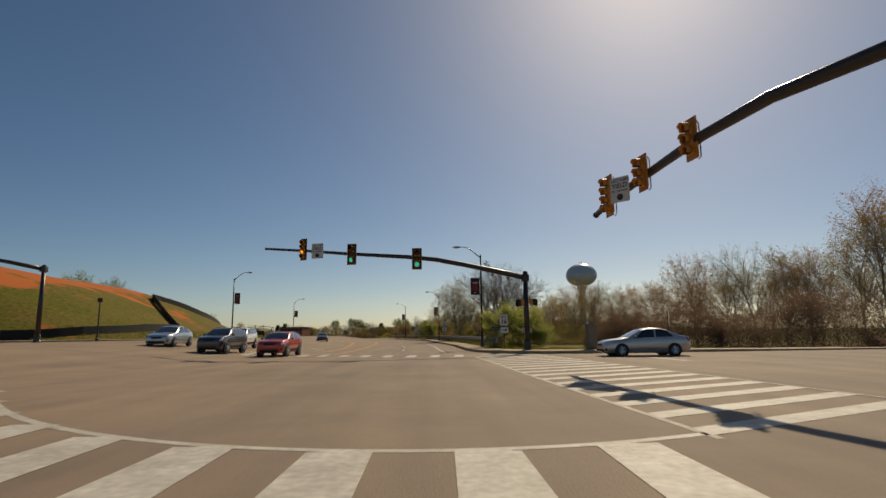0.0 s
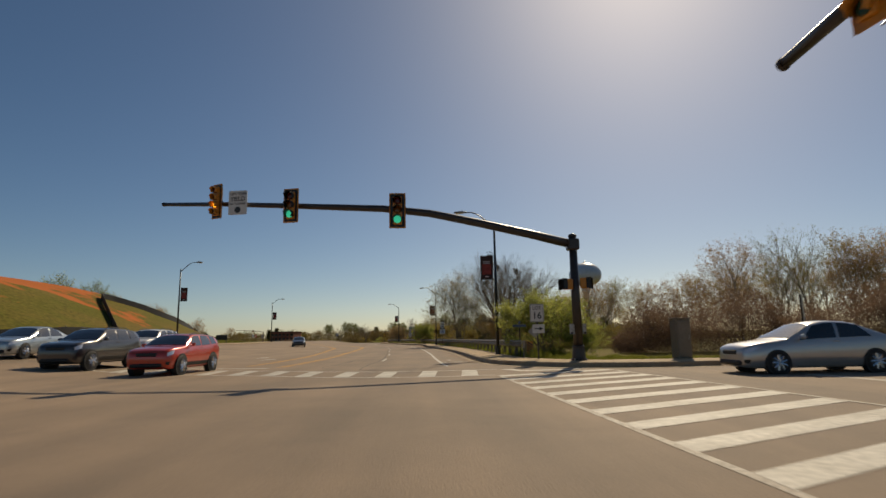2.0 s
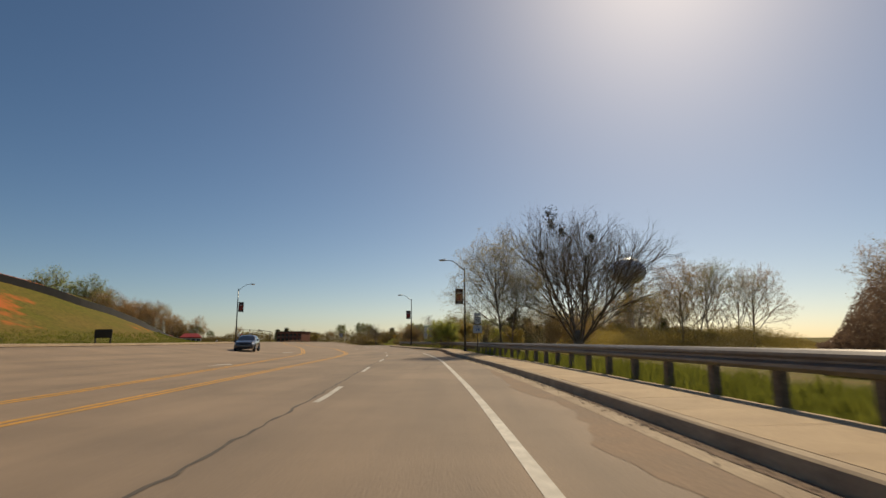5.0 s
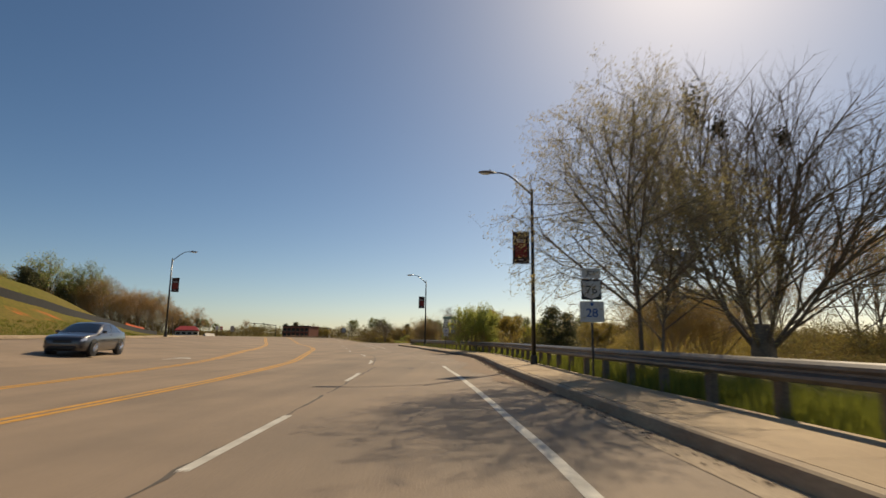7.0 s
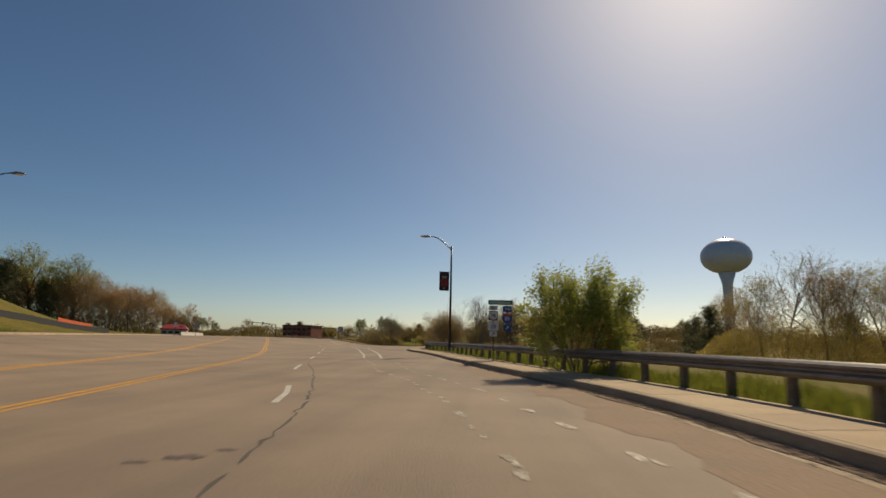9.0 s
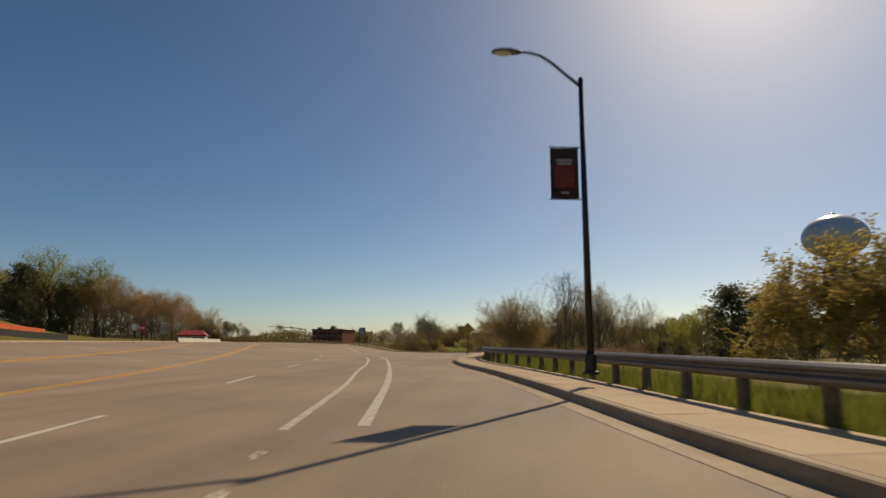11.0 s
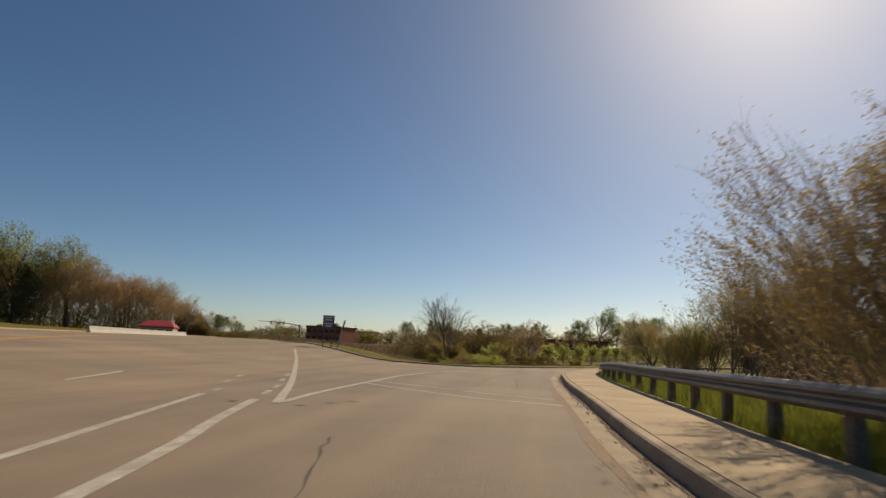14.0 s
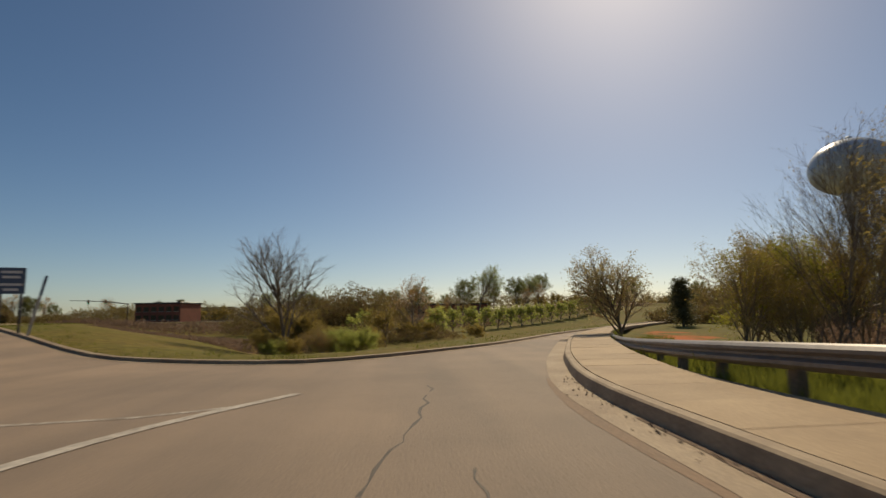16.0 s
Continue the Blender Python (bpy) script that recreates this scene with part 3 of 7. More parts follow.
# lane lines
EDGE = [(0.85, 37.6), (0.7, 40.4), (0.45, 46.0), (0.1, 57.0), (-0.75, 74.0), (-1.15, 79.3), (-1.5, 83.2), (-2.15, 89.5), (-2.5, 92.2), (-2.88, 95.6)]
strip_mark("edge_line", EDGE, 0.15, M_WHITE_LINE)
LANE = [(-2.4, 41.0), (-2.5, 47.0), (-2.95, 56.0), (-4.0, 69.5), (-4.6, 79.5), (-5.45, 89.0), (-6.7, 99.0), (-9.0, 109.0), (-12.0, 118.5), (-15.6, 133.0), (-20.6, 152.5), (-24.2, 166.0), (-33.5, 190.0)]
for k in range(-3, 10):
    y0 = 75.7 + 10.5 * k
    strip_mark("lane_dash", [(along(LANE, y0 + 0.9 * i), y0 + 0.9 * i) for i in range(5)], 0.13, M_WHITE_LINE)
YELLOW_R = [(-6.75, 39.3), (-6.65, 44.0), (-6.7, 52.0), (-7.3, 62.0), (-8.2, 76.0), (-8.9, 86.0), (-10.4, 97.0), (-12.6, 106.5), (-14.9, 116.0), (-17.6, 126.5), (-22.0, 140.0), (-28.5, 157.0), (-36.5, 178.0), (-47.0, 204.0)]
YELLOW_L = [(-8.5, 41.0), (-8.4, 46.0), (-8.7, 55.0), (-9.9, 66.0), (-11.6, 80.0), (-13.6, 94.0), (-17.5, 109.0), (-20.5, 120.0), (-25.0, 134.0), (-31.0, 150.0), (-38.5, 170.0), (-50.0, 198.0)]
for line in (YELLOW_R, YELLOW_L):
    strip_mark("yellow_line", line, 0.15, M_YELLOW_LINE)
    strip_mark("yellow_line", offset_line(line, 0.24 if line is YELLOW_R else -0.24), 0.15, M_YELLOW_LINE)
GORE_L = [(-11.9, 131.0), (-13.6, 139.0), (-15.35, 146.0), (-16.6, 151.5), (-17.45, 155.0), (-19.3, 162.0), (-20.4, 165.6), (-21.5, 169.1)]
GORE_R = [(-10.9, 131.5), (-12.5, 139.5), (-14.05, 146.4), (-15.4, 152.0), (-16.4, 156.0), (-18.25, 163.0), (-19.26, 166.0), (-20.1, 168.7)]
GORE_FAR = [(-19.45, 168.3), (-20.1, 170.0), (-21.55, 173.6), (-24.75, 181.0), (-28.7, 190.0), (-32.0, 197.0)]
strip_mark("gore_line", GORE_L, 0.15, M_WORN_LINE)
strip_mark("gore_line", GORE_R, 0.19, M_WORN_LINE, 0.006)
strip_mark("gore_line", GORE_FAR, 0.19, M_WORN_LINE, 0.01)
strip_mark("gore_line", [(-19.42, 168.5), (-19.65, 171.0), (-19.76, 176.0), (-19.74, 179.5), (-19.3, 183.4), (-18.75, 185.8), (-17.6, 188.3)], 0.18, M_WORN_LINE, 0.008)
for p, q in (((-20.38, 169.6), (-20.8, 170.7)), ((-21.0, 171.4), (-21.3, 172.3)), ((-21.9, 173.7), (-22.3, 174.6)), ((-22.8, 176.0), (-23.3, 177.2)), ((-21.7, 169.8), (-21.95, 170.5)), ((-22.9, 172.3), (-23.2, 173.2)), ((-23.7, 174.4), (-24.1, 175.5))):
    strip_mark("worn_dash", [p, q], 0.16, M_FADED, 0.004, 0.6)
strip_mark("yield_line", [(-19.75, 176.0), (-17.3, 174.5), (-15.5, 173.3), (-14.1, 172.9)], 0.13, M_WORN_LINE)
strip_mark("yield_line", [(-19.62, 174.75), (-17.45, 172.95), (-15.8, 171.85), (-13.95, 171.4)], 0.13, M_WORN_LINE)
strip_mark("gore_line", [(-21.0, 186.1), (-19.2, 186.5), (-18.2, 187.2)], 0.12, M_FADED)
DOTS_L = [(-3.15, 97.0), (-3.9, 100.5), (-4.7, 103.8), (-5.1, 106.3), (-5.6, 108.8), (-6.2, 111.0), (-7.0, 113.8), (-7.9, 116.3), (-8.5, 117.7), (-8.95, 119.4), (-9.45, 121.6), (-9.95, 123.7), (-10.6, 126.0), (-11.6, 130.0)]
DOTS_R = [(-1.6, 97.5), (-2.3, 100.8), (-3.0, 103.1), (-3.4, 104.7), (-3.85, 106.8), (-4.35, 109.2), (-5.0, 111.7), (-6.2, 115.2), (-7.1, 117.6), (-7.65, 119.5), (-8.4, 122.8), (-8.8, 124.5), (-9.2, 126.5)]


def worn_blot(x, y, way, seed):
    """What is left of a short painted dash: ragged flakes strung along it."""
    rng = random.Random(seed)
    for k in range(rng.randint(3, 5)):
        f = rng.uniform(-0.5, 0.5)
        off = rng.gauss(0, 0.03)
        cx, cy, long, wide = x + way.x * f + way.y * off, y + way.y * f - way.x * off, rng.uniform(0.08, 0.26), rng.uniform(0.04, 0.09)
        ring = []
        for q in range(14):
            a, w = 2 * math.pi * q / 14, 0.55 + 0.6 * rng.random()
            u, v = long * w * math.cos(a), wide * w * math.sin(a)
            ring.append((cx + way.x * u + way.y * v, cy + way.y * u - way.x * v))
        quad_mark("dotted_line", ring, M_FADED, 0.004 + 0.0006 * k)


for seed, line in enumerate((DOTS_L, DOTS_R)):
    pts = resample(line, 0.1)
    run = 0.0
    for k in range(1, len(pts)):
        way = Vector(pts[k]) - Vector(pts[k - 1])
        run += way.length
        if run > 1.9:
            run = 0.0
            worn_blot(*pts[k], way.normalized(), 100 * seed + k)

# ---------------------------------------------------------------- kerbs, pavement
kerb = ribbon("kerb", KERB_LINE_R, [(-0.45, 0.006), (-0.02, 0.012), (0.02, 0.17), (0.05, 0.19), (0.17, 0.195), (0.18, 0.0)], M_CONCRETE)
tagged(kerb, "weathered concrete kerb with a gutter", "kerb", kind="structure")
walkway = ribbon("pavement", KERB_LINE_R, [(0.18, 0.165), (1.75, 0.185), (1.76, 0.0)], M_CONCRETE)
tagged(walkway, "sandy concrete pavement of cast slabs beside the road", "pavement", kind="structure")


def even(pts, step):
    """Points at equal distances along a polyline."""
    p = np.array(pts)
    s = np.concatenate([[0], np.cumsum(np.hypot(*np.diff(p, axis=0).T))])
    at = np.arange(0, s[-1], step)
    return [(float(np.interp(v, s, p[:, 0])), float(np.interp(v, s, p[:, 1]))) for v in at]


def paving(line, step, prof, parent):
    """Slabs laid end to end along a line, with open joints and slightly uneven heights."""
    rng = random.Random(17)
    pts = even(line, step)
    ins, out = offset_line(pts, prof[0]), offset_line(pts, prof[1])
    for i in range(len(pts) - 1):
        quad = [Vector((*ins[i], 0)), Vector((*out[i], 0)), Vector((*out[i + 1], 0)), Vector((*ins[i + 1], 0))]
        mid = sum(quad, Vector()) / 4
        z0 = height(*pts[i])
        top = [mid + (q - mid) * 0.992 for q in quad]
        lift = [0.194 + rng.uniform(-0.003, 0.003), 0.222 + rng.uniform(-0.004, 0.004)]
        lift = [lift[0], lift[1], lift[1], lift[0]]
        verts = [(q.x, q.y, z0 + h) for q, h in zip(top, lift)] + [(q.x, q.y, z0 + h - 0.05) for q, h in zip(quad, lift)]
        raw("slab", verts, [(0, 1, 2, 3), (0, 4, 5, 1), (1, 5, 6, 2), (2, 6, 7, 3), (3, 7, 4, 0)], M_WALK, parent)


paving([p for p in KERB_LINE_R if p[0] < 30 and p[1] < 230], 1.5, (0.185, 1.745), walkway)
kerb = ribbon("kerb", KERB_LINE_L[::-1], [(-0.45, 0.006), (-0.02, 0.012), (0.02, 0.13), (0.05, 0.15), (0.2, 0.155), (0.21, 0.0)], M_CONCRETE)
tagged(kerb, "weathered concrete kerb with a gutter", "kerb", kind="structure")
walkway = ribbon("pavement", KERB_LINE_L[::-1], [(0.21, 0.15), (1.6, 0.17), (1.61, 0.0)], M_WALK)
tagged(walkway, "sandy concrete pavement beside the road", "pavement", kind="structure")

# ---------------------------------------------------------------- grassed island between road and ramp
def build_island():
    """Grass that falls from the edge into a hollow, denser near the nose."""
    nose = min(range(len(ISLAND_LINE)), key=lambda i: ISLAND_LINE[i][1])
    grid_l, grid_r = resample(ISLAND_LINE[:nose + 1][::-1], 4.0), resample(ISLAND_LINE[nose:], 4.0)
    m, cols = min(len(grid_l), len(grid_r)), 40
    verts, faces = [], []
    for i in range(m):
        a, b = grid_l[i], grid_r[i]
        for k in range(cols + 1):
            x, y = a[0] + (b[0] - a[0]) * k / cols, a[1] + (b[1] - a[1]) * k / cols
            d = island_depth(x, y)
            verts.append((x, y, height(x, y) + 0.03 + smooth_step(0.1, 2, d) * (0.05 + 0.07 * noise.noise((x * 0.4, y * 0.4, 2)))))
    for i in range(m - 1):
        for k in range(cols):
            a = i * (cols + 1) + k
            faces.append((a, a + 1, a + cols + 2, a + cols + 1))
    ob = raw("grass_island", verts, faces, M_GROUND, smooth=True)
    at = ob.data.attributes.new("clay", "FLOAT", "POINT")
    at.data.foreach_set("value", [0.0] * len(verts))
    tagged(ob, "mown grass hollow between the road and the ramp", "grass", kind="structure")


build_island()
kerb = ribbon("kerb", ISLAND_LINE, [(0.3, 0.006), (0.02, 0.012), (0.0, 0.1), (-0.2, 0.11), (-0.21, 0.0)], M_CONCRETE)
tagged(kerb, "low concrete edge of the grass island", "kerb", kind="structure")


# ---------------------------------------------------------------- wear on the road
M_CRACK = material("dark_crack_filler", (0.105, 0.082, 0.062), 0.8, vary=0.3, scale=2, fine=20, bump=0.2)
M_STAIN = material("oil_stain", (0.16, 0.108, 0.075), 0.7, vary=0.35, scale=3, fine=25, bump=0.2)
M_PATCH = material("reddish_road_dirt", (0.3, 0.2, 0.125), 0.95, vary=0.25, scale=0.8, fine=20, bump=0.3, second=(0.255, 0.182, 0.122))
M_LITTER = material("leaf_litter_and_grit", (0.24, 0.155, 0.095), 0.95, vary=0.5, scale=7, fine=45, bump=0.6, second=(0.13, 0.08, 0.05))


def crack(pts, width, seed):
    """A wandering crack of uneven width."""
    rng = random.Random(seed)
    p = resample(pts, 0.35)
    p = [(x + rng.gauss(0, 0.025), y) for x, y in p]
    verts, faces = [], []
    for x, y in p:
        w = width * (0.3 + 0.9 * rng.random())
        verts += [(x - w, y, height(x, y) + 0.003), (x + w, y, height(x, y) + 0.003)]
    for i in range(len(p) - 1):
        if rng.random() < 0.93:
            faces.append((2 * i, 2 * i + 1, 2 * i + 3, 2 * i + 2))
    raw("road_crack", verts, faces, M_CRACK, ROAD)


crack([(-2.65, 36.0), (-2.75, 40.0), (-2.65, 46.0), (-3.1, 55.0), (-4.0, 68.0), (-4.25, 72.5), (-4.5, 77.0), (-4.95, 84.0), (-5.7, 94.0)], 0.03, 1)
crack([(-6.1, 95.6), (-6.55, 99.0), (-7.1, 102.3), (-8.0, 107.2), (-9.6, 113.0), (-11.0, 117.5), (-12.6, 122.1), (-13.4, 125.0)], 0.03, 2)
crack([(-3.8, 36.5), (-4.6, 38.5), (-4.2, 42.0), (-4.3, 46.0)], 0.03, 3)
crack([(-16.35, 176.3), (-16.39, 177.65), (-16.47, 179.0), (-16.43, 180.3), (-16.2, 183.5), (-15.8, 186.0), (-15.5, 189.0)], 0.02, 5)
crack([(-15.11, 176.2), (-15.16, 177.45), (-15.21, 178.5), (-15.3, 181.0), (-15.45, 184.0)], 0.015, 6)
crack([(-1.4, 66.0), (-1.38, 69.5)], 0.015, 7)
crack([(-15.45, 158.3), (-16.1, 161.0), (-17.2, 165.2)], 0.018, 8)
crack([(-15.1, 158.8), (-15.3, 160.0), (-15.5, 161.4)], 0.018, 9)
crack([(-20.2, 176.3), (-19.9, 177.1), (-19.75, 178.2), (-19.45, 179.6)], 0.03, 10)
blot = random.Random(17)
for (x, y), (a, b) in (((-7.75, 102.5), (0.22, 0.14)), ((-8.05, 102.2), (0.12, 0.07)), ((-7.5, 102.9), (0.12, 0.08)), ((-4.1, 93.4), (0.22, 0.4)), ((-6.0, 45.5), (0.5, 0.1)), ((-17.25, 174.55), (0.2, 0.07)), ((-16.85, 174.1), (0.16, 0.05)), ((-16.7, 173.8), (0.08, 0.06)), ((-18.9, 168.2), (0.14, 0.1)), ((-18.6, 168.9), (0.12, 0.1)), ((-18.3, 169.4), (0.14, 0.08)), ((-20.3, 168.2), (0.14, 0.12)), ((-4.07, 93.1), (0.1, 0.7)), ((-16.45, 158.6), (0.1, 0.07))):
    ring = []
    for k in range(22):
        s = 0.45 + 0.75 * blot.random()
        ring.append((x + a * s * math.cos(k * 0.2856), y + b * s * math.sin(k * 0.2856)))
    quad_mark("road_stain", ring, M_STAIN, 0.004)


def dirt_strip(y0, y1, reach, seed, mat=None, near=0.44, least=0.47, lift=0.003):
    """Washed-in dirt along the gutter with a ragged edge."""
    pts = [p for p in even(KERB_LINE_R, 0.5) if y0 < p[1] < y1 and p[0] < 3.2]
    L = []
    for i, p in enumerate(pts):
        f = math.sin(math.pi * i / len(pts)) ** 0.5
        w = least + 0.03 + reach * f * (0.55 + 0.7 * noise.noise((p[1] * 0.25, seed, 0)) + 0.3 * noise.noise((p[1] * 1.3, seed, 0)))
        L.append(max(w, least))
    inner = offset_line(pts, -near)
    verts, faces = [], []
    for i, p in enumerate(pts):
        o = offset_line(pts[max(i - 1, 0):i + 2], -L[i])[1 if i else 0]
        verts += [(*o, height(*o) + lift), (*inner[i], height(*inner[i]) + lift)]
    for i in range(len(pts) - 1):
        faces.append((2 * i, 2 * i + 1, 2 * i + 3, 2 * i + 2))
    raw("gutter_dirt", verts, faces, mat or M_PATCH, ROAD)


dirt_strip(84, 128, 1.9, 1)
dirt_strip(82, 126, 0.42, 5, M_LITTER, 0.025, 0.1, 0.016)
dirt_strip(40, 58, 0.2, 6, M_LITTER, 0.025, 0.05, 0.016)
dirt_strip(162, 186, 0.12, 7, M_LITTER, 0.025, 0.05, 0.016)
dirt_strip(40, 66, 0.8, 2)
dirt_strip(160, 190, 0.25, 3)


def grit(n, y0, y1, seed):
    """Loose stones lying in the gutter."""
    rng = random.Random(seed)
    pts = [p for p in even(KERB_LINE_R, 0.5) if y0 < p[1] < y1 and p[0] < 3.2]
    verts, faces = [], []
    lines = [offset_line(pts, -d) for d in (0.05, 0.15, 0.25, 0.4)]
    for i in range(n):
        k = rng.randrange(len(pts))
        p = lines[min(int(abs(rng.gauss(0, 1.4))), 3)][k]
        x, y, r = p[0] + rng.gauss(0, 0.05), p[1] + rng.uniform(-0.3, 0.3), 0.006 + 0.02 * rng.random() ** 2
        i0 = len(verts)
        for dx, dy, dz in ((1, 0, 0), (0, 1, 0), (-1, 0, 0), (0, -1, 0), (0, 0, 1)):
            verts.append((x + dx * r * rng.uniform(0.7, 1.3), y + dy * r * rng.uniform(0.7, 1.3), 0.017 + dz * r * rng.uniform(0.7, 1.4)))
        for a, b in ((0, 1), (1, 2), (2, 3), (3, 0)):
            faces.append((i0 + a, i0 + b, i0 + 4))
    ob = raw("gutter_grit", verts, faces, M_GRAVEL)
    tagged(ob, "loose pale grit washed into the gutter", "gravel", kind="stuff")


grit(14000, 84, 126, 1)
grit(1800, 40, 84, 2)
grit(1200, 140, 190, 3)


# cycle symbol in the marked lane
def ring_mark(cx, cy, r, w, mat):
    n = 20
    verts, faces = [], []
    for k in range(n):
        a = 2 * math.pi * k / n
        for q in (r - w, r):
            verts.append((cx + q * math.cos(a), cy + 1.7 * q * math.sin(a), 0.005))
    for k in range(n):
        a, b = 2 * k, 2 * ((k + 1) % n)
        faces.append((a, a + 1, b + 1, b))
    raw("cycle_symbol", verts, faces, mat, ROAD)


for x in (1.05, 1.75):
    ring_mark(x, 41.3, 0.24, 0.06, M_FADED)
for a, b in (((1.05, 41.3), (1.3, 41.9)), ((1.3, 41.9), (1.62, 41.85)), ((1.3, 41.9), (1.42, 41.3)), ((1.75, 41.3), (1.6, 42.1))):
    strip_mark("cycle_symbol", [a, b], 0.07, M_FADED)
quad_mark("arrow_mark", [(0.95, 43.9), (1.15, 44.5), (1.35, 43.9), (1.2, 43.9), (1.2, 43.3), (1.08, 43.3), (1.08, 43.9)], M_FADED)
for x, y in ((-10.3, 48.6), (-11.7, 52.0), (-11.6, 70.0), (-16.0, 96.0)):
    quad_mark("arrow_mark", [(x - 0.07, y), (x + 0.07, y), (x + 0.07, y + 1.6), (x + 0.5, y + 1.6), (x, y + 2.6), (x - 0.5, y + 1.6), (x - 0.07, y + 1.6)], M_WHITE_LINE)
# ================================================================ things beside the road
def traffic_light(m, lens, n=3, label="yellow three-lens traffic light showing green on the mast arm", group="traffic lights", back=None):
    """A vertical head facing -y, hung on its middle at the origin, with a yellow backplate."""
    h = 0.36 * n
    t = thing("traffic_light", label, "traffic light", m, group)
    part("housing", box(-0.17, 0.17, -0.12, 0.12, -h / 2, h / 2, 0.03), M_SIGNAL_YELLOW, t)
    bm = slab(round_rect(-0.31, 0.31, -h / 2 - 0.14, h / 2 + 0.14, 0.05), 0.02)
    bmesh.ops.translate(bm, vec=(0, -0.02, 0), verts=bm.verts)
    plate = part("backplate", bm, back or M_SIGNAL_DARK, t)
    bm = bmesh.new()
    e = 0.045
    for a in ((-0.31, 0.31, -h / 2 - 0.14, -h / 2 - 0.14 + e), (-0.31, 0.31, h / 2 + 0.14 - e, h / 2 + 0.14), (-0.31, -0.31 + e, -h / 2 - 0.14 + e, h / 2 + 0.14 - e), (0.31 - e, 0.31, -h / 2 - 0.14 + e, h / 2 + 0.14 - e)):
        add_box(bm, a[0], a[1], -0.028, -0.021, a[2], a[3])
    part("reflective_border", bm, M_SIGNAL_YELLOW, plate)
    for i in range(n):
        z = h / 2 - 0.18 - 0.36 * i
        bm = bmesh.new()
        bmesh.ops.create_uvsphere(bm, u_segments=16, v_segments=8, radius=0.145)
        for v in bm.verts:
            v.co = Vector((v.co.x, v.co.y * 0.3 - 0.125, v.co.z + z))
        lens_part = part("lens", bm, lens[i], t, smooth=True)
        bm = bmesh.new()
        k0, k1, seg = -40, 220, 16
        ring = []
        for k in range(seg + 1):
            a = radians(k0 + (k1 - k0) * k / seg)
            c, s = math.cos(a) * 0.16, math.sin(a) * 0.16
            long = 0.3 if 20 < math.degrees(a) < 160 else 0.22
            ring.append((bm.verts.new((c, -0.1, z + s)), bm.verts.new((c, -0.1 - long, z + s - 0.02)), bm.verts.new((c * 1.07, -0.1 - long, z + s * 1.07 - 0.02)), bm.verts.new((c * 1.07, -0.1, z + s * 1.07))))
        for u, v in zip(ring, ring[1:]):
            for q in range(4):
                bm.faces.new((u[q], v[q], v[(q + 1) % 4], u[(q + 1) % 4]))
        part("visor", bm, M_SIGNAL_YELLOW if n == 4 or back else M_SIGNAL_DARK, lens_part, smooth=True)
    bm = tube([(0.0, 0.2, -h / 2 - 0.1), (0.0, 0.28, -h / 2), (0.0, 0.28, h / 2), (0.0, 0.2, h / 2 + 0.1)], 0.022, 6)
    add_box(bm, -0.06, 0.06, 0.1, 0.3, -0.08, 0.08)
    part("bracket", bm, M_GALV, t)
    return t


def signal_mast(m, post_h, arm, label, thick=0.185, thin=0.08):
    """A post at the origin with a long tapered arm through the given local points."""
    t = thing("signal_mast", label, "signal mast", m, "signal masts")
    part("post", tube([(0, 0, 0.25), (0, 0, post_h)], [0.2, 0.155], 16), M_BROWN_STEEL, t, smooth=True)
    part("base_cover", lathe([(0.3, 0), (0.3, 0.12), (0.27, 0.16), (0.24, 0.55), (0.25, 0.6), (0.22, 0.64)], 16), M_BROWN_STEEL, t)
    part("cap", lathe([(0.17, post_h), (0.18, post_h + 0.04), (0.12, post_h + 0.1), (0.03, post_h + 0.13)], 16), M_BROWN_STEEL, t)
    n = len(arm)
    part("arm", tube(arm, [thick + (thin - thick) * i / (n - 1) for i in range(n)], 12), M_BROWN_STEEL, t, smooth=True)
    bm = box(-0.25, 0.23, -0.22, 0.22, arm[0][2] - 0.24, arm[0][2] + 0.22, 0.04)
    part("clamp_plate", bm, M_BROWN_STEEL, t)
    end = Vector(arm[-1])
    d = (end - Vector(arm[-2])).normalized()
    part("end_cap", tube([end - d * 0.02, end + d * 0.07], [thin * 1.15, thin * 1.15], 12), M_BROWN_STEEL, t)
    for i in range(4):
        a = radians(45 + 90 * i)
        part("anchor_bolt", tube([(0.34 * math.cos(a), 0.34 * math.sin(a), 0), (0.34 * math.cos(a), 0.34 * math.sin(a), 0.14)], 0.03, 6), M_GALV, t)
    return t


def yield_sign(m):
    """Overhead plate about turning on flashing amber."""
    t = thing("overhead_sign", "white turn YIELD sign hung on the mast arm", "traffic sign", m, "overhead signs")
    part("panel", slab(round_rect(-0.4, 0.4, -0.5, 0.5, 0.05), 0.02), M_SIGN_WHITE, t)
    lettering("LEFT", 0.14, M_SIGN_BLACK, t, -0.19, -0.004, 0.36)
    lettering("TURN", 0.14, M_SIGN_BLACK, t, 0.19, -0.004, 0.36)
    lettering("YIELD", 0.25, M_SIGN_BLACK, t, 0, -0.004, 0.15)
    lettering("ON", 0.1, M_SIGN_BLACK, t, -0.28, -0.004, -0.05)
    lettering("FLASHING", 0.1, M_SIGN_BLACK, t, 0.1, -0.004, -0.05)
    part("arrow_disc", tube([(0, -0.006, -0.3), (0, 0.0, -0.3)], 0.13, 24), M_SIGN_BLACK, t)
    part("bracket", box(-0.05, 0.05, 0.02, 0.25, -0.08, 0.08), M_GALV, t)
    return t


